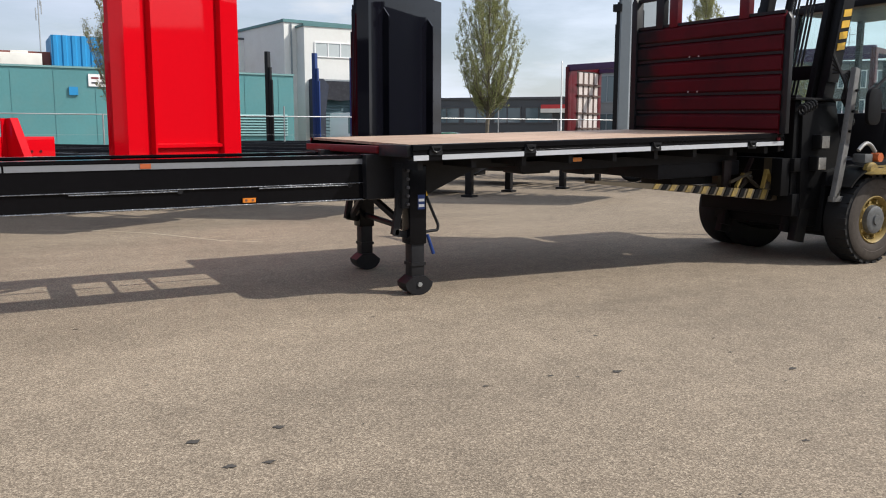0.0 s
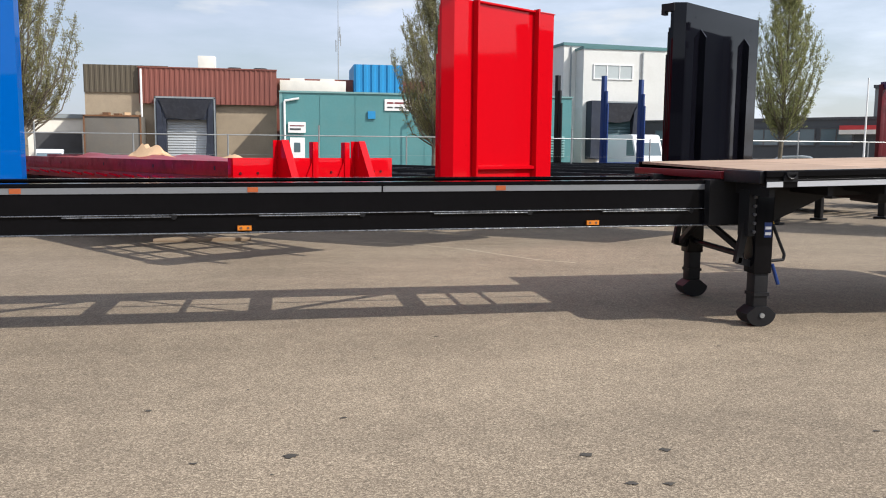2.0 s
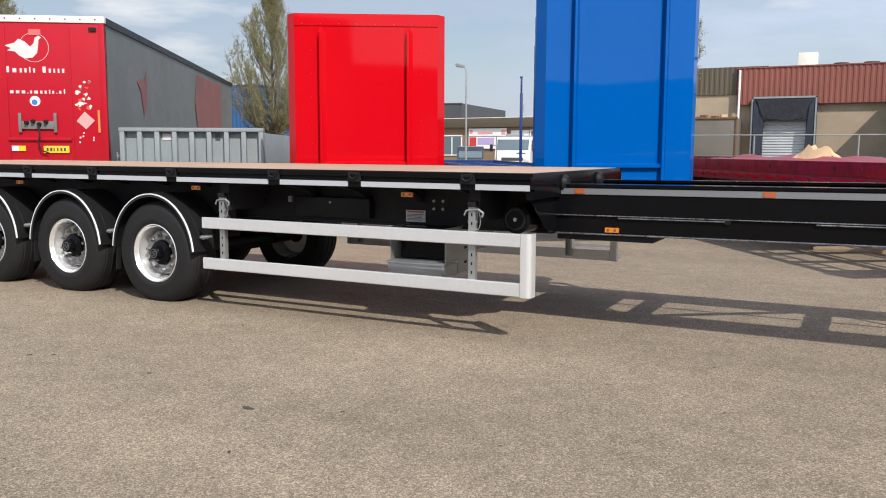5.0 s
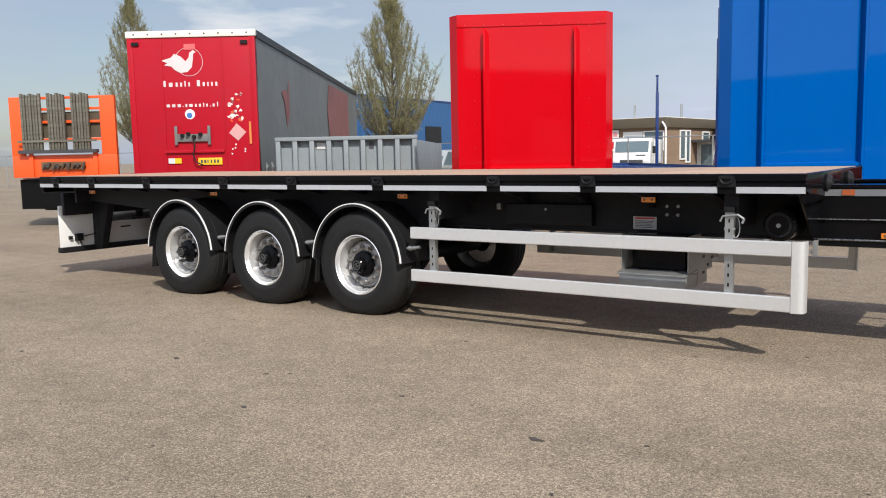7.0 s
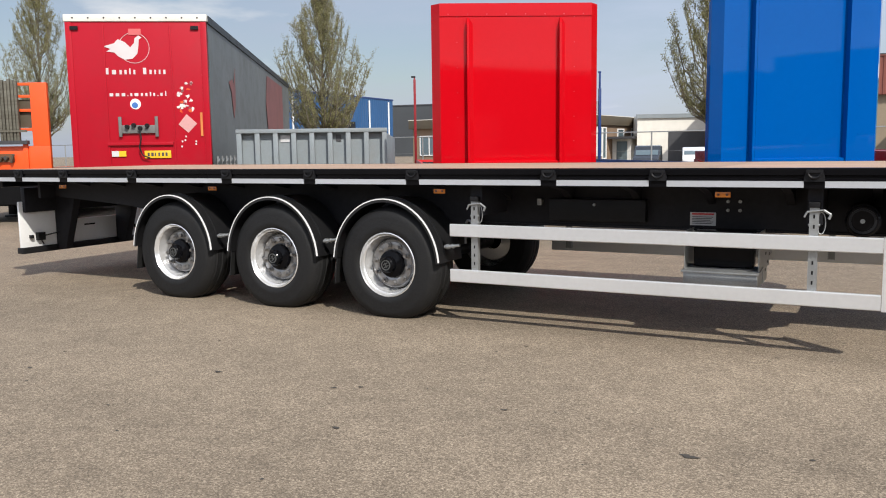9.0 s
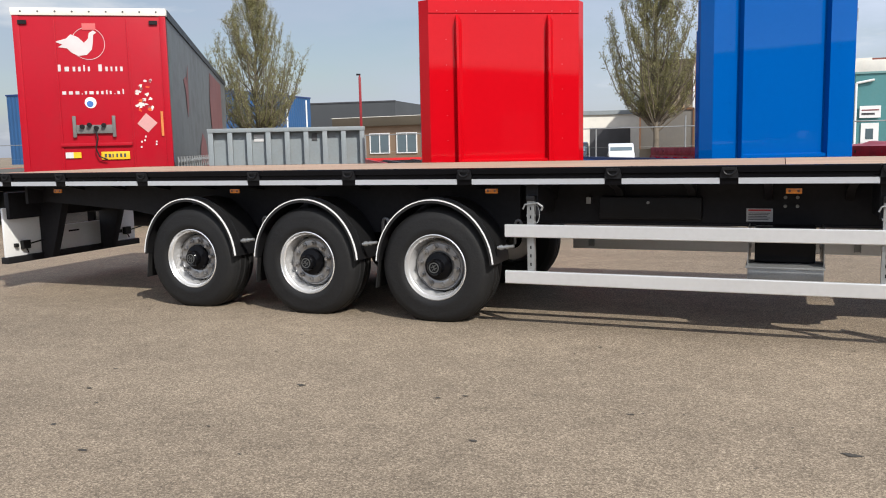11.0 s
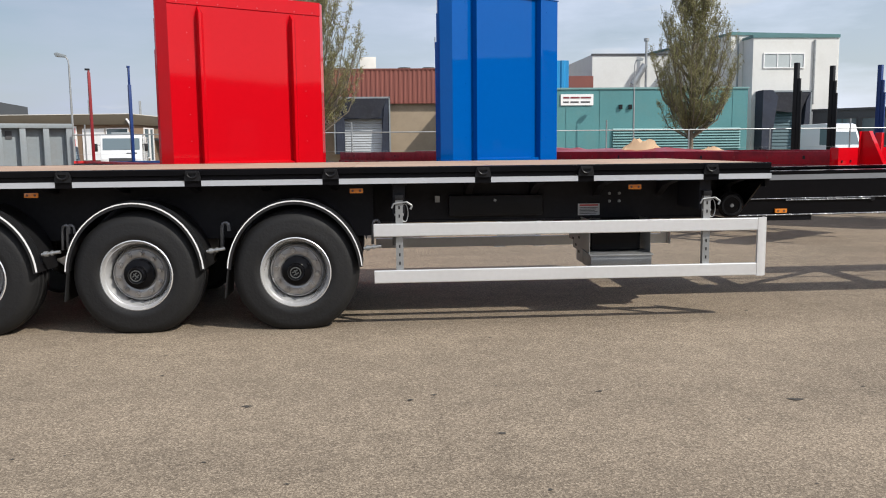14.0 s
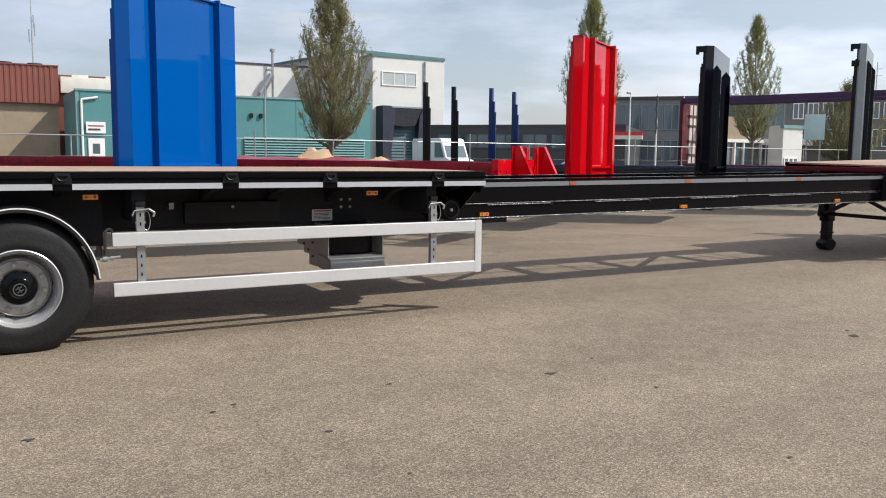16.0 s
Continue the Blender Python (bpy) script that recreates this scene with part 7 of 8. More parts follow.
TL = hall("teal_hall", "low teal sheet-clad hall with white signs", pose(8.45, 61, 0), 24.0, 8.6, 6.08, TEAL)
for k in range(9):
    bx("panel_seam", (0.3 + 2.8 * k, -0.03, 0), (0.36 + 2.8 * k, 0.0, 6.0), TEAL, TL)
bx("roof_trim", (-0.06, -0.10, 6.0), (24.06, 0.36, 6.14), TEALTRIM, TL)
b = bmesh.new()
rod(b, (0.35, -0.15, 0.1), (0.35, -0.15, 5.35), 0.085, n=8)
rod(b, (0.35, -0.15, 5.35), (1.5, -0.15, 5.55), 0.085, n=8)
part("downpipe", b, WHITE, TL, "white rain pipe")
part("corner_trim", box(bmesh.new(), (-0.03, -0.03, 0), (0.18, 0.12, 6.0)), TEALTRIM, TL)
sg = bx("sign", (8.25, -0.10, 4.72), (10.95, -0.03, 5.62), WHITE, TL, "white sign board with unreadable lettering")
for k, (x, w) in enumerate(((8.45, 0.5), (9.05, 0.75), (9.9, 0.85))):
    bx("print_bar", (x, -0.12, 5.27), (x + w, -0.10, 5.40), mat("maroon_print", (0.18, 0.02, 0.03), 0.5), sg)
    bx("print_bar", (x, -0.12, 4.92), (x + w * 0.9, -0.10, 5.04), INK, sg)
sg = bx("sign", (0.62, -0.22, 2.87), (1.98, -0.12, 3.72), WHITE, TL, "white sign board with unreadable lettering")
bx("print_bar", (0.75, -0.24, 3.38), (1.85, -0.22, 3.46), mat("maroon_print", (0.18, 0.02, 0.03), 0.5), sg)
bx("print_bar", (0.75, -0.24, 3.08), (1.6, -0.22, 3.22), INK, sg)
dr = bx("door", (0.75, -0.09, 0.0), (1.9, -0.01, 2.5), WHITE, TL, "white side door with a window")
bx("pane", (1.05, -0.11, 1.35), (1.55, -0.09, 2.1), GLASS, dr)
bx("vent_box", (6.9, -0.16, 4.05), (7.5, 0.0, 4.65), BLUEBOX, TL)
for x in (13.1, 13.9):
    bx("wall_lamp", (x, -0.2, 4.4), (x + 0.25, 0.0, 4.75), MATBLACK, TL)
lv = bmesh.new()
for k in range(8):
    prism(lv, [(-0.05, 1.1 + 0.22 * k), (-0.22, 1.12 + 0.22 * k), (-0.05, 1.30 + 0.22 * k)], "x", 12.6, 23.4)
part("louvre", lv, TEALTRIM, TL, "horizontal teal louvres")

RB = hall("roof_house", "pale roof house and red-brown parapet behind the teal hall", pose(8.1, 71.5, 0), 14.0, 12, 7.95, CLADRED)
bx("white_unit", (0.3, -0.8, 6.4), (6.2, -0.1, 7.75), CREAM, RB, "cream roof unit", 0.05)
for x in (1.2, 3.9):
    bx("roof_vent", (x, -0.6, 7.75), (x + 1.3, -0.1, 7.95), CREAM, RB, "", 0.03)
BB = hall("blue_roof_house", "bright blue profiled sheet house above the roofs", pose(15.0, 70.2, 0), 4.45, 6, 9.25, BLUEBOX)
ribs(BB, 0.05, 4.4, 0.0, 6.0, 9.25, 0.72, BLUEBOX, 0.10)

WT = hall("white_building", "white rendered two-storey building with green roof edge and dock", pose(35.95, 68, 0), 8.0, 3.6, 11.05, WHITEWALL)
bx("roof_edge", (-0.08, -0.10, 11.0), (8.08, 0.4, 11.22), ROOFTEAL, WT, "green roof edge")
bx("roof_edge", (-0.10, -0.05, 11.0), (0.3, 3.0, 11.22), ROOFTEAL, WT)
window(WT, 1.05, 4.75, 8.35, 9.55, -0.02, 3, glass=SKYPANE)
dock(WT, 0.35, 5.3, 6.2, -0.02, 1.7, 4.7, 5.2, mat("dark_teal_door", (0.035, 0.09, 0.11), 0.5, 0, 0.2, 0.8))
b = bmesh.new()
rod(b, (5.75, -0.12, 5.0), (5.75, -0.12, 10.8), 0.09, n=8)
part("downpipe", b, GALV, WT)
part("canopy_shade", prism(bmesh.new(), [(0.2, 1.0), (1.0, 1.0), (1.6, 5.6), (1.1, 6.2), (0.2, 6.2)], "y", -1.9, -0.8), DOCKNAVY, WT)
WB = hall("white_building", "tall white rendered block with a green roof edge behind the dock", pose(34.7, 70.0, 0, 0, 0, 8), 11.5, 17, 11.6, WHITEWALL)
bx("roof_edge", (-0.10, -0.12, 11.5), (11.5, 0.4, 11.78), ROOFTEAL, WB, "green roof edge")
bx("roof_edge", (-0.12, 0.4, 11.5), (0.3, 17.05, 11.74), ROOFTEAL, WB)
part("downpipe", rod(bmesh.new(), (0.7, -0.12, 5.0), (0.7, -0.12, 11.4), 0.08, n=8), LIGHTGREY, WB)
for k in range(2):
    wn_ = bx("window", (-0.03, 9.2 + 1.5 * k, 8.5), (0.02, 10.5 + 1.5 * k, 10.1), SKYPANE, WB, "window with a pale sky reflection painted on")
    b = bmesh.new()
    for ya, yb, za, zb in ((9.1, 10.6, 8.4, 8.5), (9.1, 10.6, 10.1, 10.2), (9.1, 9.2, 8.5, 10.1), (10.5, 10.6, 8.5, 10.1)):
        box(b, (-0.07, ya + 1.5 * k, za), (0.01, yb + 1.5 * k, zb))
    part("frame", b, WHITE, wn_)
for y in (13.2, 13.8):
    bx("wall_lamp", (-0.2, y, 9.9), (0.0, y + 0.28, 10.3), MATBLACK, WB)
W2 = hall("white_building", "long white rendered factory wing with roof pipes", pose(23.9, 79, 0), 10.5, 14, 10.75, WHITEWALL)
bx("roof_edge", (-0.05, -0.08, 10.62), (10.5, 0.35, 10.82), DARKGREY, W2)
b = bmesh.new()
rod(b, (5.5, -0.5, 6.0), (5.5, -0.5, 12.0), 0.13, n=10)
rod(b, (5.5, -0.5, 12.0), (5.5, -0.5, 12.3), 0.28, n=10)
rod(b, (5.3, -0.7, 9.6), (4.1, -0.7, 7.6), 0.34, n=10)
rod(b, (4.1, -0.7, 7.6), (4.1, -0.7, 6.8), 0.34, n=10)
part("flue", b, GALV, W2, "grey exhaust flue")
bx("duct_box", (3.2, -1.6, 6.0), (5.9, -0.1, 6.7), WHITE, W2, "white duct housing", 0.03)

# unseen plain halls added on the sunny side for the glossy headboards to mirror
EH = hall("warehouse", "unseen dark grey warehouse added for the headboards to mirror", pose(66, 6, 0, 0, 0, -90), 30, 14, 9.4, DARKBLD)
hall("warehouse", "unseen dark warehouse added for the headboards to mirror", pose(64, -25, 0, 0, 0, -90), 28, 14, 8.2, DARKBLD)
hall("warehouse", "unseen brown brick warehouse added for the headboards to mirror", pose(58, -56, 0, 0, 0, 180), 46, 14, 7.2, BROWNBRICK)

# low dark office and long grey school-like block on the far right
def facing(x0, y0, x1, y1):
    return pose(x0, y0, 0, 0, 0, math.degrees(math.atan2(y1 - y0, x1 - x0))), math.hypot(x1 - x0, y1 - y0)


m_, w_ = facing(38.5, 71.8, 55.0, 52.9)
LO = hall("office_block", "low anthracite office block with a ribbon of windows", m_, w_, 14, 4.45, DARKBLD)
for k in range(6):
    window(LO, 6.5 + 2.9 * k, 8.9 + 2.9 * k, 2.3, 3.6, -0.02, 2, DARKGREY)
bx("roof_edge", (-0.05, -0.1, 4.35), (w_ + 0.05, 0.3, 4.55), DARKGREY, LO)
bx("fascia", (w_ - 2.6, -0.5, 3.5), (w_ + 1.6, -0.12, 3.85), INKRED, LO, "red canopy fascia")
bx("canopy", (w_ - 2.6, -0.6, 3.15), (w_ + 1.6, -0.1, 3.5), CREAM, LO, "pale canopy edge")
m_, w_ = facing(64.3, 65.3, 92.6, 32.8)
SC = hall("school_block", "two-storey grey office block with rows of windows", m_, w_, 14, 8.05, GREYBLD)
bx("roof_edge", (-0.1, -0.25, 7.85), (w_ + 0.1, 0.3, 8.15), DARKGREY, SC)
half = w_ * 0.42
for k in range(7):
    x = 0.6 + (half - 0.8) * k / 7
    for z0, z1 in ((1.1, 3.3), (4.6, 7.2)):
        window(SC, x + 0.1, x + (half - 0.8) / 7 - 0.15, z0, z1, -0.02, 3, LIGHTGREY)
bx("panel_facing", (half, -0.10, 0), (w_ - 0.01, -0.004, 7.85), mat("mid_grey_facing", (0.16, 0.158, 0.15), 0.7, 0, 0.12, 0.8), SC, "grey panel facing")
for k in range(17):
    x = half + 0.5 + (w_ - half - 1.0) * k / 17
    for z0, z1 in ((2.9, 4.5), (5.7, 7.2)):
        window(SC, x + 0.1, x + 0.98, z0, z1, -0.13, 2, WHITE)
AN = part("roof_aerial", rod(bmesh.new(), (w_ * 0.62, 3.0, 7.8), (w_ * 0.62, 3.0, 11.6), 0.05, 0.03, 6), GALV, SC, "thin roof aerial")
for z in (10.2, 10.9):
    part("cross_arm", rod(bmesh.new(), (w_ * 0.62 - 0.5, 3.0, z), (w_ * 0.62 + 0.5, 3.0, z), 0.025, n=6), GALV, AN)
bx("canopy", (12.8, -4.0, 2.9), (22.0, -0.05, 3.5), CREAM, SC, "cream entrance canopy", 0.03)
for x in (13.2, 15.0):
    bx("canopy_post", (x, -3.9, 0), (x + 0.15, -3.75, 2.9), WHITE, SC)

EH = hall("entrance_hall", "small bright white hall beside the office block", pose(65.9, 44, 0), 2.7, 1.6, 4.5, WHITEWALL)
bx("roof_edge", (-0.1, -0.12, 4.25), (2.8, 0.3, 4.55), TEALTRIM, EH)
SB = hall("shop_building", "low tan brick shop with a white shopfront frame", pose(60.2, 47.0, 0), 6.3, 1.4, 5.3, BRICKTAN)
bx("fascia", (-0.05, -0.35, 2.95), (6.35, -0.005, 3.25), WHITE, SB, "white shopfront fascia")
for k in range(6):
    bx("shop_post", (0.1 + 1.2 * k, -0.3, 0), (0.26 + 1.2 * k, -0.15, 2.95), WHITE, SB)
    if k < 5:
        bx("shop_window", (0.3 + 1.2 * k, -0.04, 0.3), (1.26 + 1.2 * k, -0.005, 2.85), GLASS, SB)
for k in range(4):
    bx("lettering_bar", (3.6 + 0.6 * k, -0.06, 3.9), (4.0 + 0.6 * k, -0.004, 4.4), WHITE, SB)
for k in range(3):
    window(EH, 0.3 + 0.62 * k, 0.72 + 0.62 * k, 0.9, 1.5, -0.02, 1)

# halls on the far left
BR = hall("brick_workshop", "long low brown brick workshop with white windows and a banner", pose(-39.7, 71.3, 0, 0, 0, -5), 19.6, 16, 4.5, BROWNBRICK)
for a, c in (((-0.25, -0.45, 3.72), (19.85, 0.3, 4.62)), ((19.3, 0.3, 3.72), (19.85, 16.1, 4.62))):
    bx("fascia", a, c, CLADBROWN, BR, "brown roof fascia", 0.02)
bx("fascia_edge", (-0.27, -0.47, 4.62), (19.87, 16.1, 4.68), CREAM, BR, "pale roof edge")
bn = bx("banner", (10.55, -0.16, 1.62), (14.85, -0.08, 3.62), WHITE, BR, "white and red advertising banner, unreadable")
PALEPINK, LILAC = mat("pink_print", (0.7, 0.3, 0.32), 0.6), mat("lilac_print", (0.42, 0.34, 0.56), 0.6)
for a, c, m_ in (((10.65, 1.75), (11.45, 2.75), INKRED), ((10.65, 3.1), (11.0, 3.5), PALEPINK), ((11.6, 2.0), (13.5, 2.7), LILAC), ((11.6, 3.05), (13.3, 3.25), PALEPINK), ((13.8, 1.8), (14.7, 2.5), INKRED), ((14.3, 3.0), (14.75, 3.45), PALEPINK)):
    bx("print_bar", (a[0], -0.175, a[1]), (c[0], -0.16, c[1]), m_, bn)
for x0, x1 in ((1.0, 3.2), (4.2, 6.4), (7.4, 9.6)):
    window(BR, x0, x1, 1.0, 2.9, -0.02, 2)
bx("white_panel", (15.3, -0.06, 0.6), (17.3, -0.005, 3.4), WHITE, BR, "white panel wall")
window(BR, 17.5, 19.35, 1.7, 3.35, -0.02, 1)
b = bmesh.new()
for p, q in (((19.5, -0.55, 4.2), (19.85, -0.62, 3.75)), ((19.85, -0.62, 3.75), (19.85, -0.55, 3.3)), ((19.85, -0.55, 3.3), (19.85, -0.55, 0.0))):
    rod(b, p, q, 0.09, n=8)
part("downpipe", b, WHITE, BR, "white cranked rain pipe")
for y0, y1, z0, z1 in ((3.2, 4.3, 0.8, 3.4), (4.6, 5.4, 0.5, 3.4), (8.6, 10.2, 2.4, 3.3), (12.6, 14.0, 2.6, 3.4)):
    wn_ = bx("window", (19.59, y0, z0), (19.63, y1, z1), GLASS, BR, "glazed side window")
    b = bmesh.new()
    for ya, yb, za, zb in ((y0 - 0.12, y1 + 0.12, z0 - 0.12, z0), (y0 - 0.12, y1 + 0.12, z1, z1 + 0.12), (y0 - 0.12, y0, z0, z1), (y1, y1 + 0.12, z0, z1)):
        box(b, (19.58, ya, za), (19.70, yb, zb))
    part("frame", b, WHITE, wn_)
bx("porch", (19.62, 7.2, 0.0), (21.6, 12.6, 2.35), WHITEWALL, BR, "white porch", 0.02)
bx("porch_roof", (19.62, 5.8, 2.36), (22.2, 13.4, 2.58), ROOFDARK, BR, "dark flat porch roof")
bx("porch_door", (20.1, 7.12, 0.1), (21.2, 7.19, 2.1), GLASS, BR, "glazed porch door")
for x, y in ((13.0, 7.0), (17.2, 9.0)):
    part("roof_flue", rod(bmesh.new(), (x, y, 4.4), (x, y, 6.3), 0.12, n=8), GALV, BR)
DK = hall("dark_hall", "large anthracite sheet-clad hall far behind the workshop", pose(-110.0, 176.4, 0, 0, 0, 8), 26.0, 41, 12.9, DARKBLD)
bx("roof_edge", (-0.1, -0.15, 12.7), (26.1, 0.3, 13.0), DARKGREY, DK)
BL = hall("blue_hall", "blue sheet-clad hall with pale rain pipes and a dark door", pose(-119.0, 98.6, 0, 0, 0, 3), 36.7, 40, 11.7, NAVYBLD)
ribs(BL, 0.2, 36.5, 0.0, 0.0, 11.6, 0.8, NAVYBLD, 0.05)
b = bmesh.new()
for k in range(49):
    y = 0.2 + 0.81 * k
    prism(b, [(36.7, y), (36.76, y + 0.12), (36.76, y + 0.40), (36.7, y + 0.52)], "z", 0.0, 11.6)
tagged(part("cladding_ribs", b, NAVYBLD, BL), kind="stuff")
bx("roof_edge", (-0.1, -0.15, 11.6), (36.85, 40.1, 11.85), DARKBLUE, BL, "dark blue roof edge")
bx("door", (36.72, 19.5, 0), (36.80, 25.0, 7.0), MATBLACK, BL, "dark open door")
for y in (4.8, 30.2, 37.9):
    part("downpipe", rod(bmesh.new(), (36.9, y, 0), (36.9, y, 11.2), 0.16, n=8), WHITE, BL, "pale rain pipe")
m_, w_ = facing(-16.8, 76, -5.0, 80)
PW = hall("pale_shed", "pale cream flat-roofed shed building", m_, w_, 10, 4.6, CREAM)
bx("roof_edge", (-0.1, -0.2, 4.3), (w_ + 0.1, 0.2, 4.7), LIGHTGREY, PW)
bx("door", (3.0, -0.06, 0), (7.0, -0.01, 3.0), DARKGREY, PW)


# unseen hall added across the yard, its skyline mirrored in the glossy headboards
m_, w_ = facing(62, -36, -16, -40)
HB2 = hall("warehouse", "unseen long dark grey warehouse added across the yard as a mirrored skyline", m_, w_, 18, 7.7, DARKBLD)
bx("roof_edge", (-0.1, -0.12, 7.5), (w_ + 0.1, 0.3, 7.9), DARKGREY, HB2)
for k in range(6):
    bx("roller_door", (5 + 12 * k, -0.06, 0), (9 + 12 * k, -0.01, 4.2), SHUTTER, HB2, "grey roller door")
bx("stair_block", (40, -2.5, 0), (48, -0.02, 10.6), GREYBLD, HB2, "taller grey block added to step the mirrored skyline")


# ---- parked vehicles ----
def van(x, y, deg, paint, label, L=5.4, H=2.35, W=1.95, name="van"):
    root = thing(name, pose(x, y, 0, 0, 0, deg), label, name, "parked vehicles")
    b = bmesh.new()
    prism(b, [(0, 0.35), (L, 0.35), (L, 0.95), (L - 0.25, 1.15), (L - 0.95, 1.30), (L - 1.75, H - 0.08), (L - 2.1, H), (0.15, H), (0, H - 0.2)], "y", -W / 2, W / 2)
    part("body", b, paint, root, "", 0.06)
    for s in (-1, 1):
        y_ = s * (W / 2 + 0.004)
        b = bmesh.new()
        prism(b, [(L - 2.75, 1.32), (L - 1.25, 1.32), (L - 1.85, H - 0.30), (L - 2.75, H - 0.30)], "y", y_ - 0.006, y_ + 0.006)
        part("side_window", b, GLASS, root)
        for wx in (0.95, L - 1.0):
            t = part("wheel", lathe(bmesh.new(), [(0.18, -0.10), (0.33, -0.11), (0.34, 0.0), (0.33, 0.11), (0.18, 0.10)], (wx, s * (W / 2 - 0.08), 0.34), 20), RUBBER, root)
            part("rim", lathe(bmesh.new(), [(0.20, s * 0.09), (0.12, s * 0.06), (0.0, s * 0.07)], (wx, s * (W / 2 - 0.08), 0.34), 16), SILVER, t)
    b = bmesh.new()
    prism(b, [(L - 0.97, 1.33), (L - 0.955, 1.335), (L - 1.735, H - 0.12), (L - 1.75, H - 0.125)], "y", -W / 2 + 0.14, W / 2 - 0.14)
    part("windscreen", b, GLASS, root)
    for s in (-1, 1):
        bx("headlight", (L - 0.03, s * 0.62 - 0.16, 0.78), (L + 0.02, s * 0.62 + 0.16, 0.98), LABEL, root, "", 0.02)
    bx("bumper", (L - 0.05, -W / 2 + 0.05, 0.35), (L + 0.07, W / 2 - 0.05, 0.62), PLASTIC, root, "", 0.03)
    return root


def car(x, y, deg, paint, label, L=4.3, H=1.45, W=1.75):
    root = thing("car", pose(x, y, 0, 0, 0, deg), label, "car", "parked vehicles")
    b = bmesh.new()
    prism(b, [(0, 0.3), (L, 0.3), (L + 0.02, 0.65), (L - 0.2, 0.80), (L - 1.05, 0.92), (L - 1.75, H - 0.05), (L - 2.2, H), (0.75, H - 0.06), (0.12, 0.95), (0, 0.75)], "y", -W / 2, W / 2)
    part("body", b, paint, root, "", 0.07)
    for s in (-1, 1):
        y_ = s * (W / 2 + 0.003)
        b = bmesh.new()
        prism(b, [(0.45, 0.95), (L - 1.2, 0.95), (L - 1.8, H - 0.13), (0.85, H - 0.14)], "y", y_ - 0.006, y_ + 0.006)
        part("side_window", b, GLASS, root)
        for wx in (0.8, L - 0.85):
            t = part("wheel", lathe(bmesh.new(), [(0.17, -0.09), (0.30, -0.10), (0.31, 0.0), (0.30, 0.10), (0.17, 0.09)], (wx, s * (W / 2 - 0.08), 0.31), 18), RUBBER, root)
            part("rim", lathe(bmesh.new(), [(0.18, s * 0.08), (0.1, s * 0.05), (0.0, s * 0.06)], (wx, s * (W / 2 - 0.08), 0.31), 14), SILVER, t)
    b = bmesh.new()
    prism(b, [(L - 1.06, 0.95), (L - 1.045, 0.955), (L - 1.735, H - 0.09), (L - 1.75, H - 0.095)], "y", -W / 2 + 0.12, W / 2 - 0.12)
    part("windscreen", b, GLASS, root)
    return root


van(33.7, 53.5, -91, CARWHITE, "white high-roof panel van parked beside the white building", 6.6, 2.8, 2.0)


def light_truck(x, y, deg, paint, label):
    """Flat-nosed light truck: cab facing local -y, low box body behind."""
    root = thing("light_truck", pose(x, y, 0, 0, 0, deg), label, "truck", "parked vehicles")
    b = bmesh.new()
    prism(b, [(0.0, 0.45), (0.02, 1.30), (0.10, 1.45), (0.42, 2.28), (0.60, 2.38), (1.9, 2.40), (1.95, 0.45)], "x", -1.15, 1.15)
    part("cab", b, paint, root, "white cab", 0.06)
    b = bmesh.new()
    prism(b, [(0.095, 1.49), (0.085, 1.495), (0.345, 2.17), (0.355, 2.165)], "x", -1.02, 1.02)
    part("windscreen", b, GLASS, root, "dark windscreen")
    part("roof_sign", prism(bmesh.new(), [(0.55, 2.39), (0.58, 2.52), (0.95, 2.52), (1.0, 2.39)], "x", -0.55, 0.55), LIGHTGREY, root, "pale roof box", 0.02)
    bx("grille", (-0.70, -0.02, 0.82), (0.70, 0.01, 1.02), DARKGREY, root, "", 0.01)
    bx("air_slot", (0.28, -0.005, 1.27), (0.86, 0.02, 1.33), DARKGREY, root)
    bx("bumper", (-1.15, -0.12, 0.35), (1.15, 0.10, 0.68), LIGHTGREY, root, "", 0.04)
    for s in (-1, 1):
        bx("headlight", (s * 0.92 - 0.17, -0.03, 0.76), (s * 0.92 + 0.17, 0.02, 0.98), LABEL, root, "", 0.02)
        bx("mirror", (s * 1.38 - 0.10, 0.02, 1.40), (s * 1.38 + 0.10, 0.10, 1.85), PLASTIC, root, "black side mirror", 0.02)
        part("mirror_arm", bar(bmesh.new(), (s * 1.10, 0.28, 1.78), (s * 1.34, 0.08, 1.78), 0.03, 0.03), PLASTIC, root)
        bx("side_window", (s * 1.152 - 0.004, 0.55, 1.45), (s * 1.152 + 0.004, 1.45, 2.12), GLASS, root)
        for wy in (0.85, 4.6):
            simple_wheel(root, s * 1.10, wy, 0.40, GALV, 0.24)
    bx("load_body", (-1.16, 2.05, 0.75), (1.16, 5.9, 2.30), paint, root, "plain white load body", 0.03)
    return root


light_truck(-13.15, 43.4, 12, CARWHITE, "white flat-nosed light truck parked in the street")
car(-19.0, 49.5, -65, CARDARK, "dark blue off-road car parked in the street", 4.5, 1.75, 1.85)
car(-24.9, 35.6, -80, CARWHITE, "white estate car parked behind the ribbed trailer", 4.4, 1.72, 1.8)
car(-22.3, 37.4, -84, CARSILVER, "pale silver car parked behind the ribbed trailer", 4.4, 1.85, 1.8)
car(-10.2, 55.0, -80, CARDARK, "dark estate car parked in the street", 4.4, 1.6)
car(-7.2, 56.0, -78, CARWHITE, "white estate car parked in the street")
car(35.5, 44.0, -35, CARGREEN, "green hatchback parked behind the fence")
car(38.8, 42.0, -35, CARSILVER, "silver car parked behind the fence")
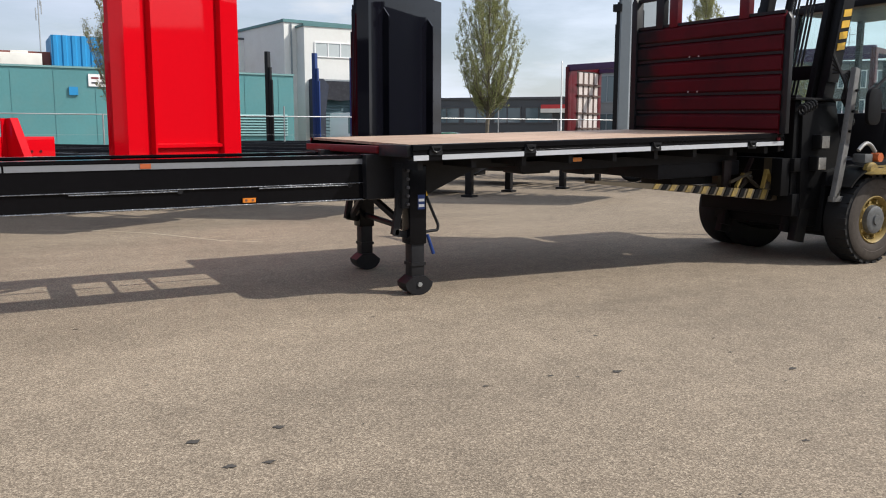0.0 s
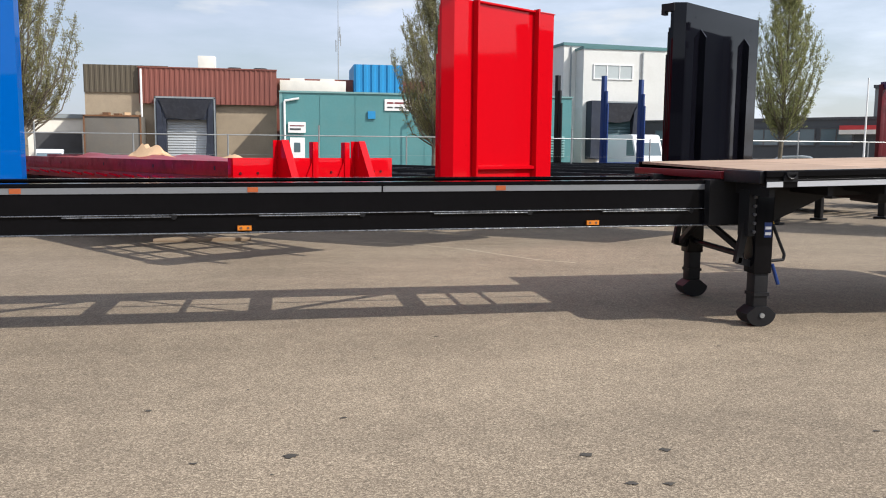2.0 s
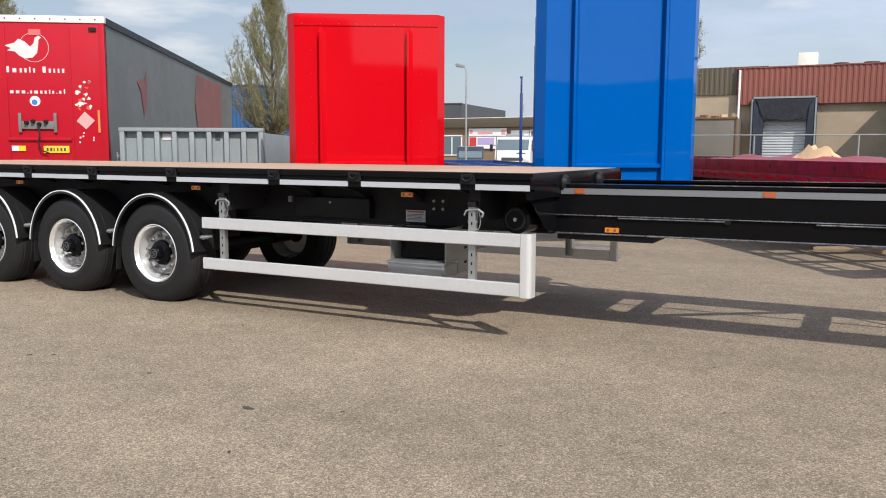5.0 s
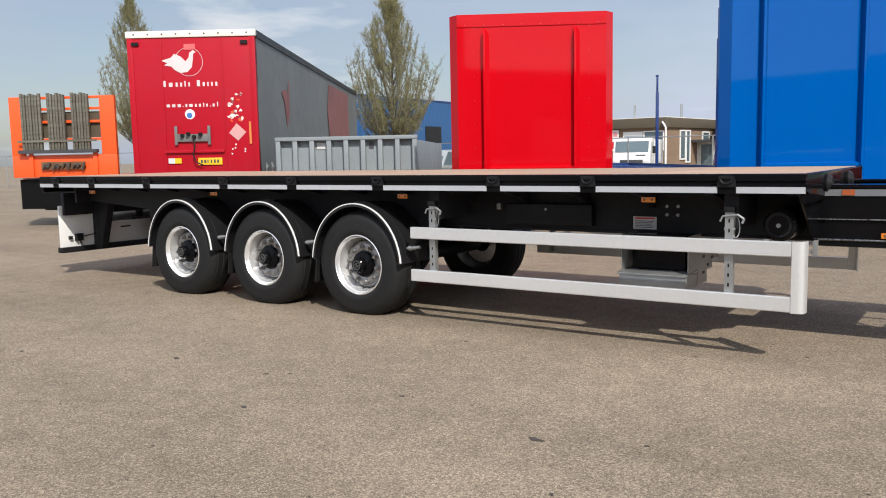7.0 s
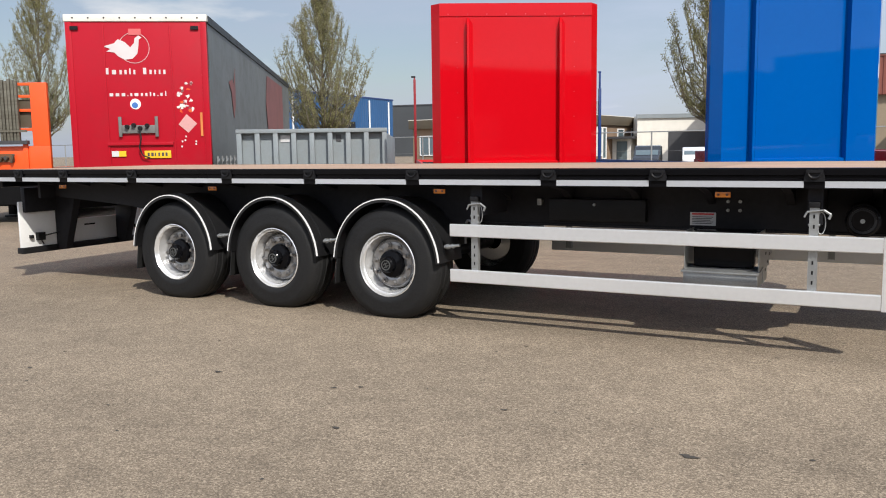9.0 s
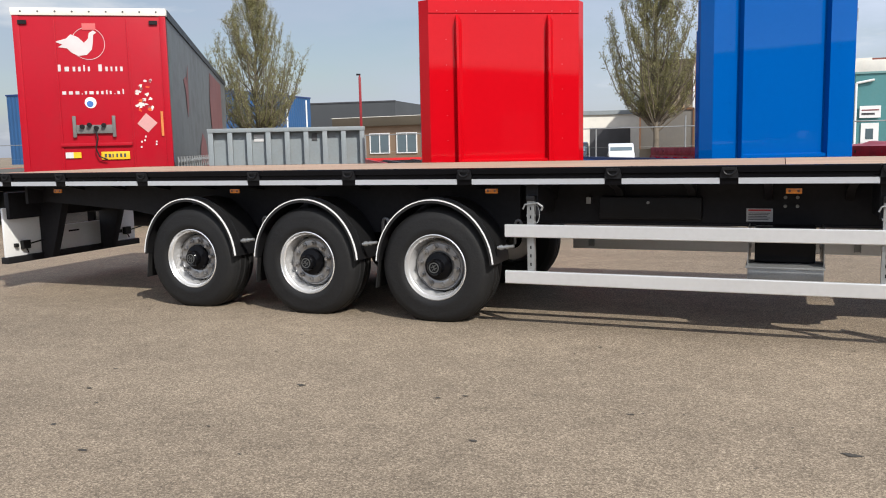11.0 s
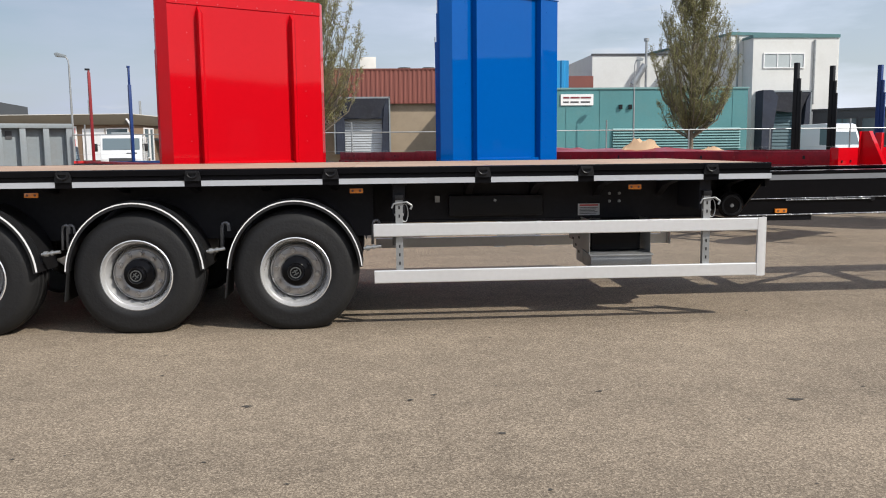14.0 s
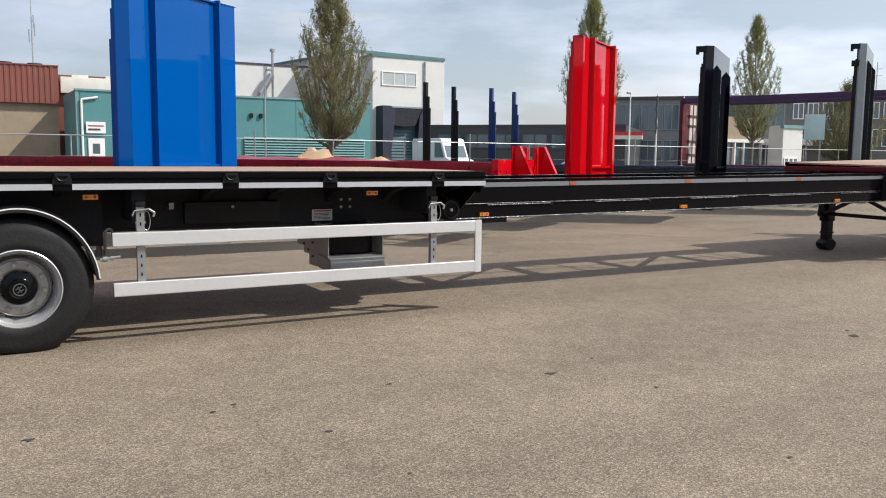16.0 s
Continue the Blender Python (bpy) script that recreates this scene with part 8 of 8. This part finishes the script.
# slender radio mast far beyond the roofs
RM = thing("radio_mast", pose(64.5, 900, 0), "slender grey radio mast far beyond the roofs", "radio mast")
part("mast_pole", rod(bmesh.new(), (0, 0, 0), (0, 0, 130), 0.75, 0.55, 6), GALV, RM)
part("whip", rod(bmesh.new(), (0, 0, 130), (0, 0, 172), 0.4, 0.2, 6), GALV, RM)
for x, z in ((2.6, 118), (-2.4, 112), (1.8, 126)):
    b = bmesh.new()
    rod(b, (0, 0, z), (x, 0, z), 0.35, n=6)
    rod(b, (x, 0, z - 6), (x, 0, z + 6), 0.55, n=6)
    part("aerial", b, GALV, RM)
# billboard and flag poles
BLB = thing("billboard", pose(47.9, 27.7, 0, 0, 0, -50), "blank pale blue billboard on two posts", "billboard")
bx("board", (-0.58, -0.05, 2.7), (0.62, 0.05, 4.3), mat("pale_blue_board", (0.50, 0.64, 0.66), 0.5), BLB, "pale blue panel", 0.01)
for x in (-0.4, 0.4):
    bx("post", (x - 0.05, 0.05, 0), (x + 0.05, 0.15, 4.0), GALV, BLB)
for x, flag in ((46.95, False), (49.85, True), (52.8, False)):
    fp = thing("flagpole", pose(x, 43.6, 0), "slim white flagpole with a furled dark flag" if flag else "slim white flagpole without a flag", "flagpole", "flagpoles")
    part("pole", rod(bmesh.new(), (0, 0, 0), (0, 0, 6.5), 0.075, 0.045, 10), WHITE, fp)
    part("finial", rod(bmesh.new(), (0, 0, 6.5), (0, 0, 6.6), 0.06, 0.02, 10), GALV, fp)
    if flag:
        b = bmesh.new()
        for q in range(6):
            rod(b, (-0.12 + 0.05 * (q % 2), -0.05, 6.4 - 0.5 * q), (-0.12 + 0.05 * ((q + 1) % 2), -0.05, 5.9 - 0.5 * q), 0.11 - 0.008 * q, 0.10 - 0.008 * q, 8)
        part("furled_flag", b, INK, fp, "furled dark flag")
# grass verge behind the fence
b = bmesh.new()
prism(b, [(22, 24), (80, 24), (80, 34), (34, 34)], "z", 0.0, 0.05)
tagged(finish("grass_verge", b, GRASS), "mown grass verge behind the fence", "grass", kind="structure")
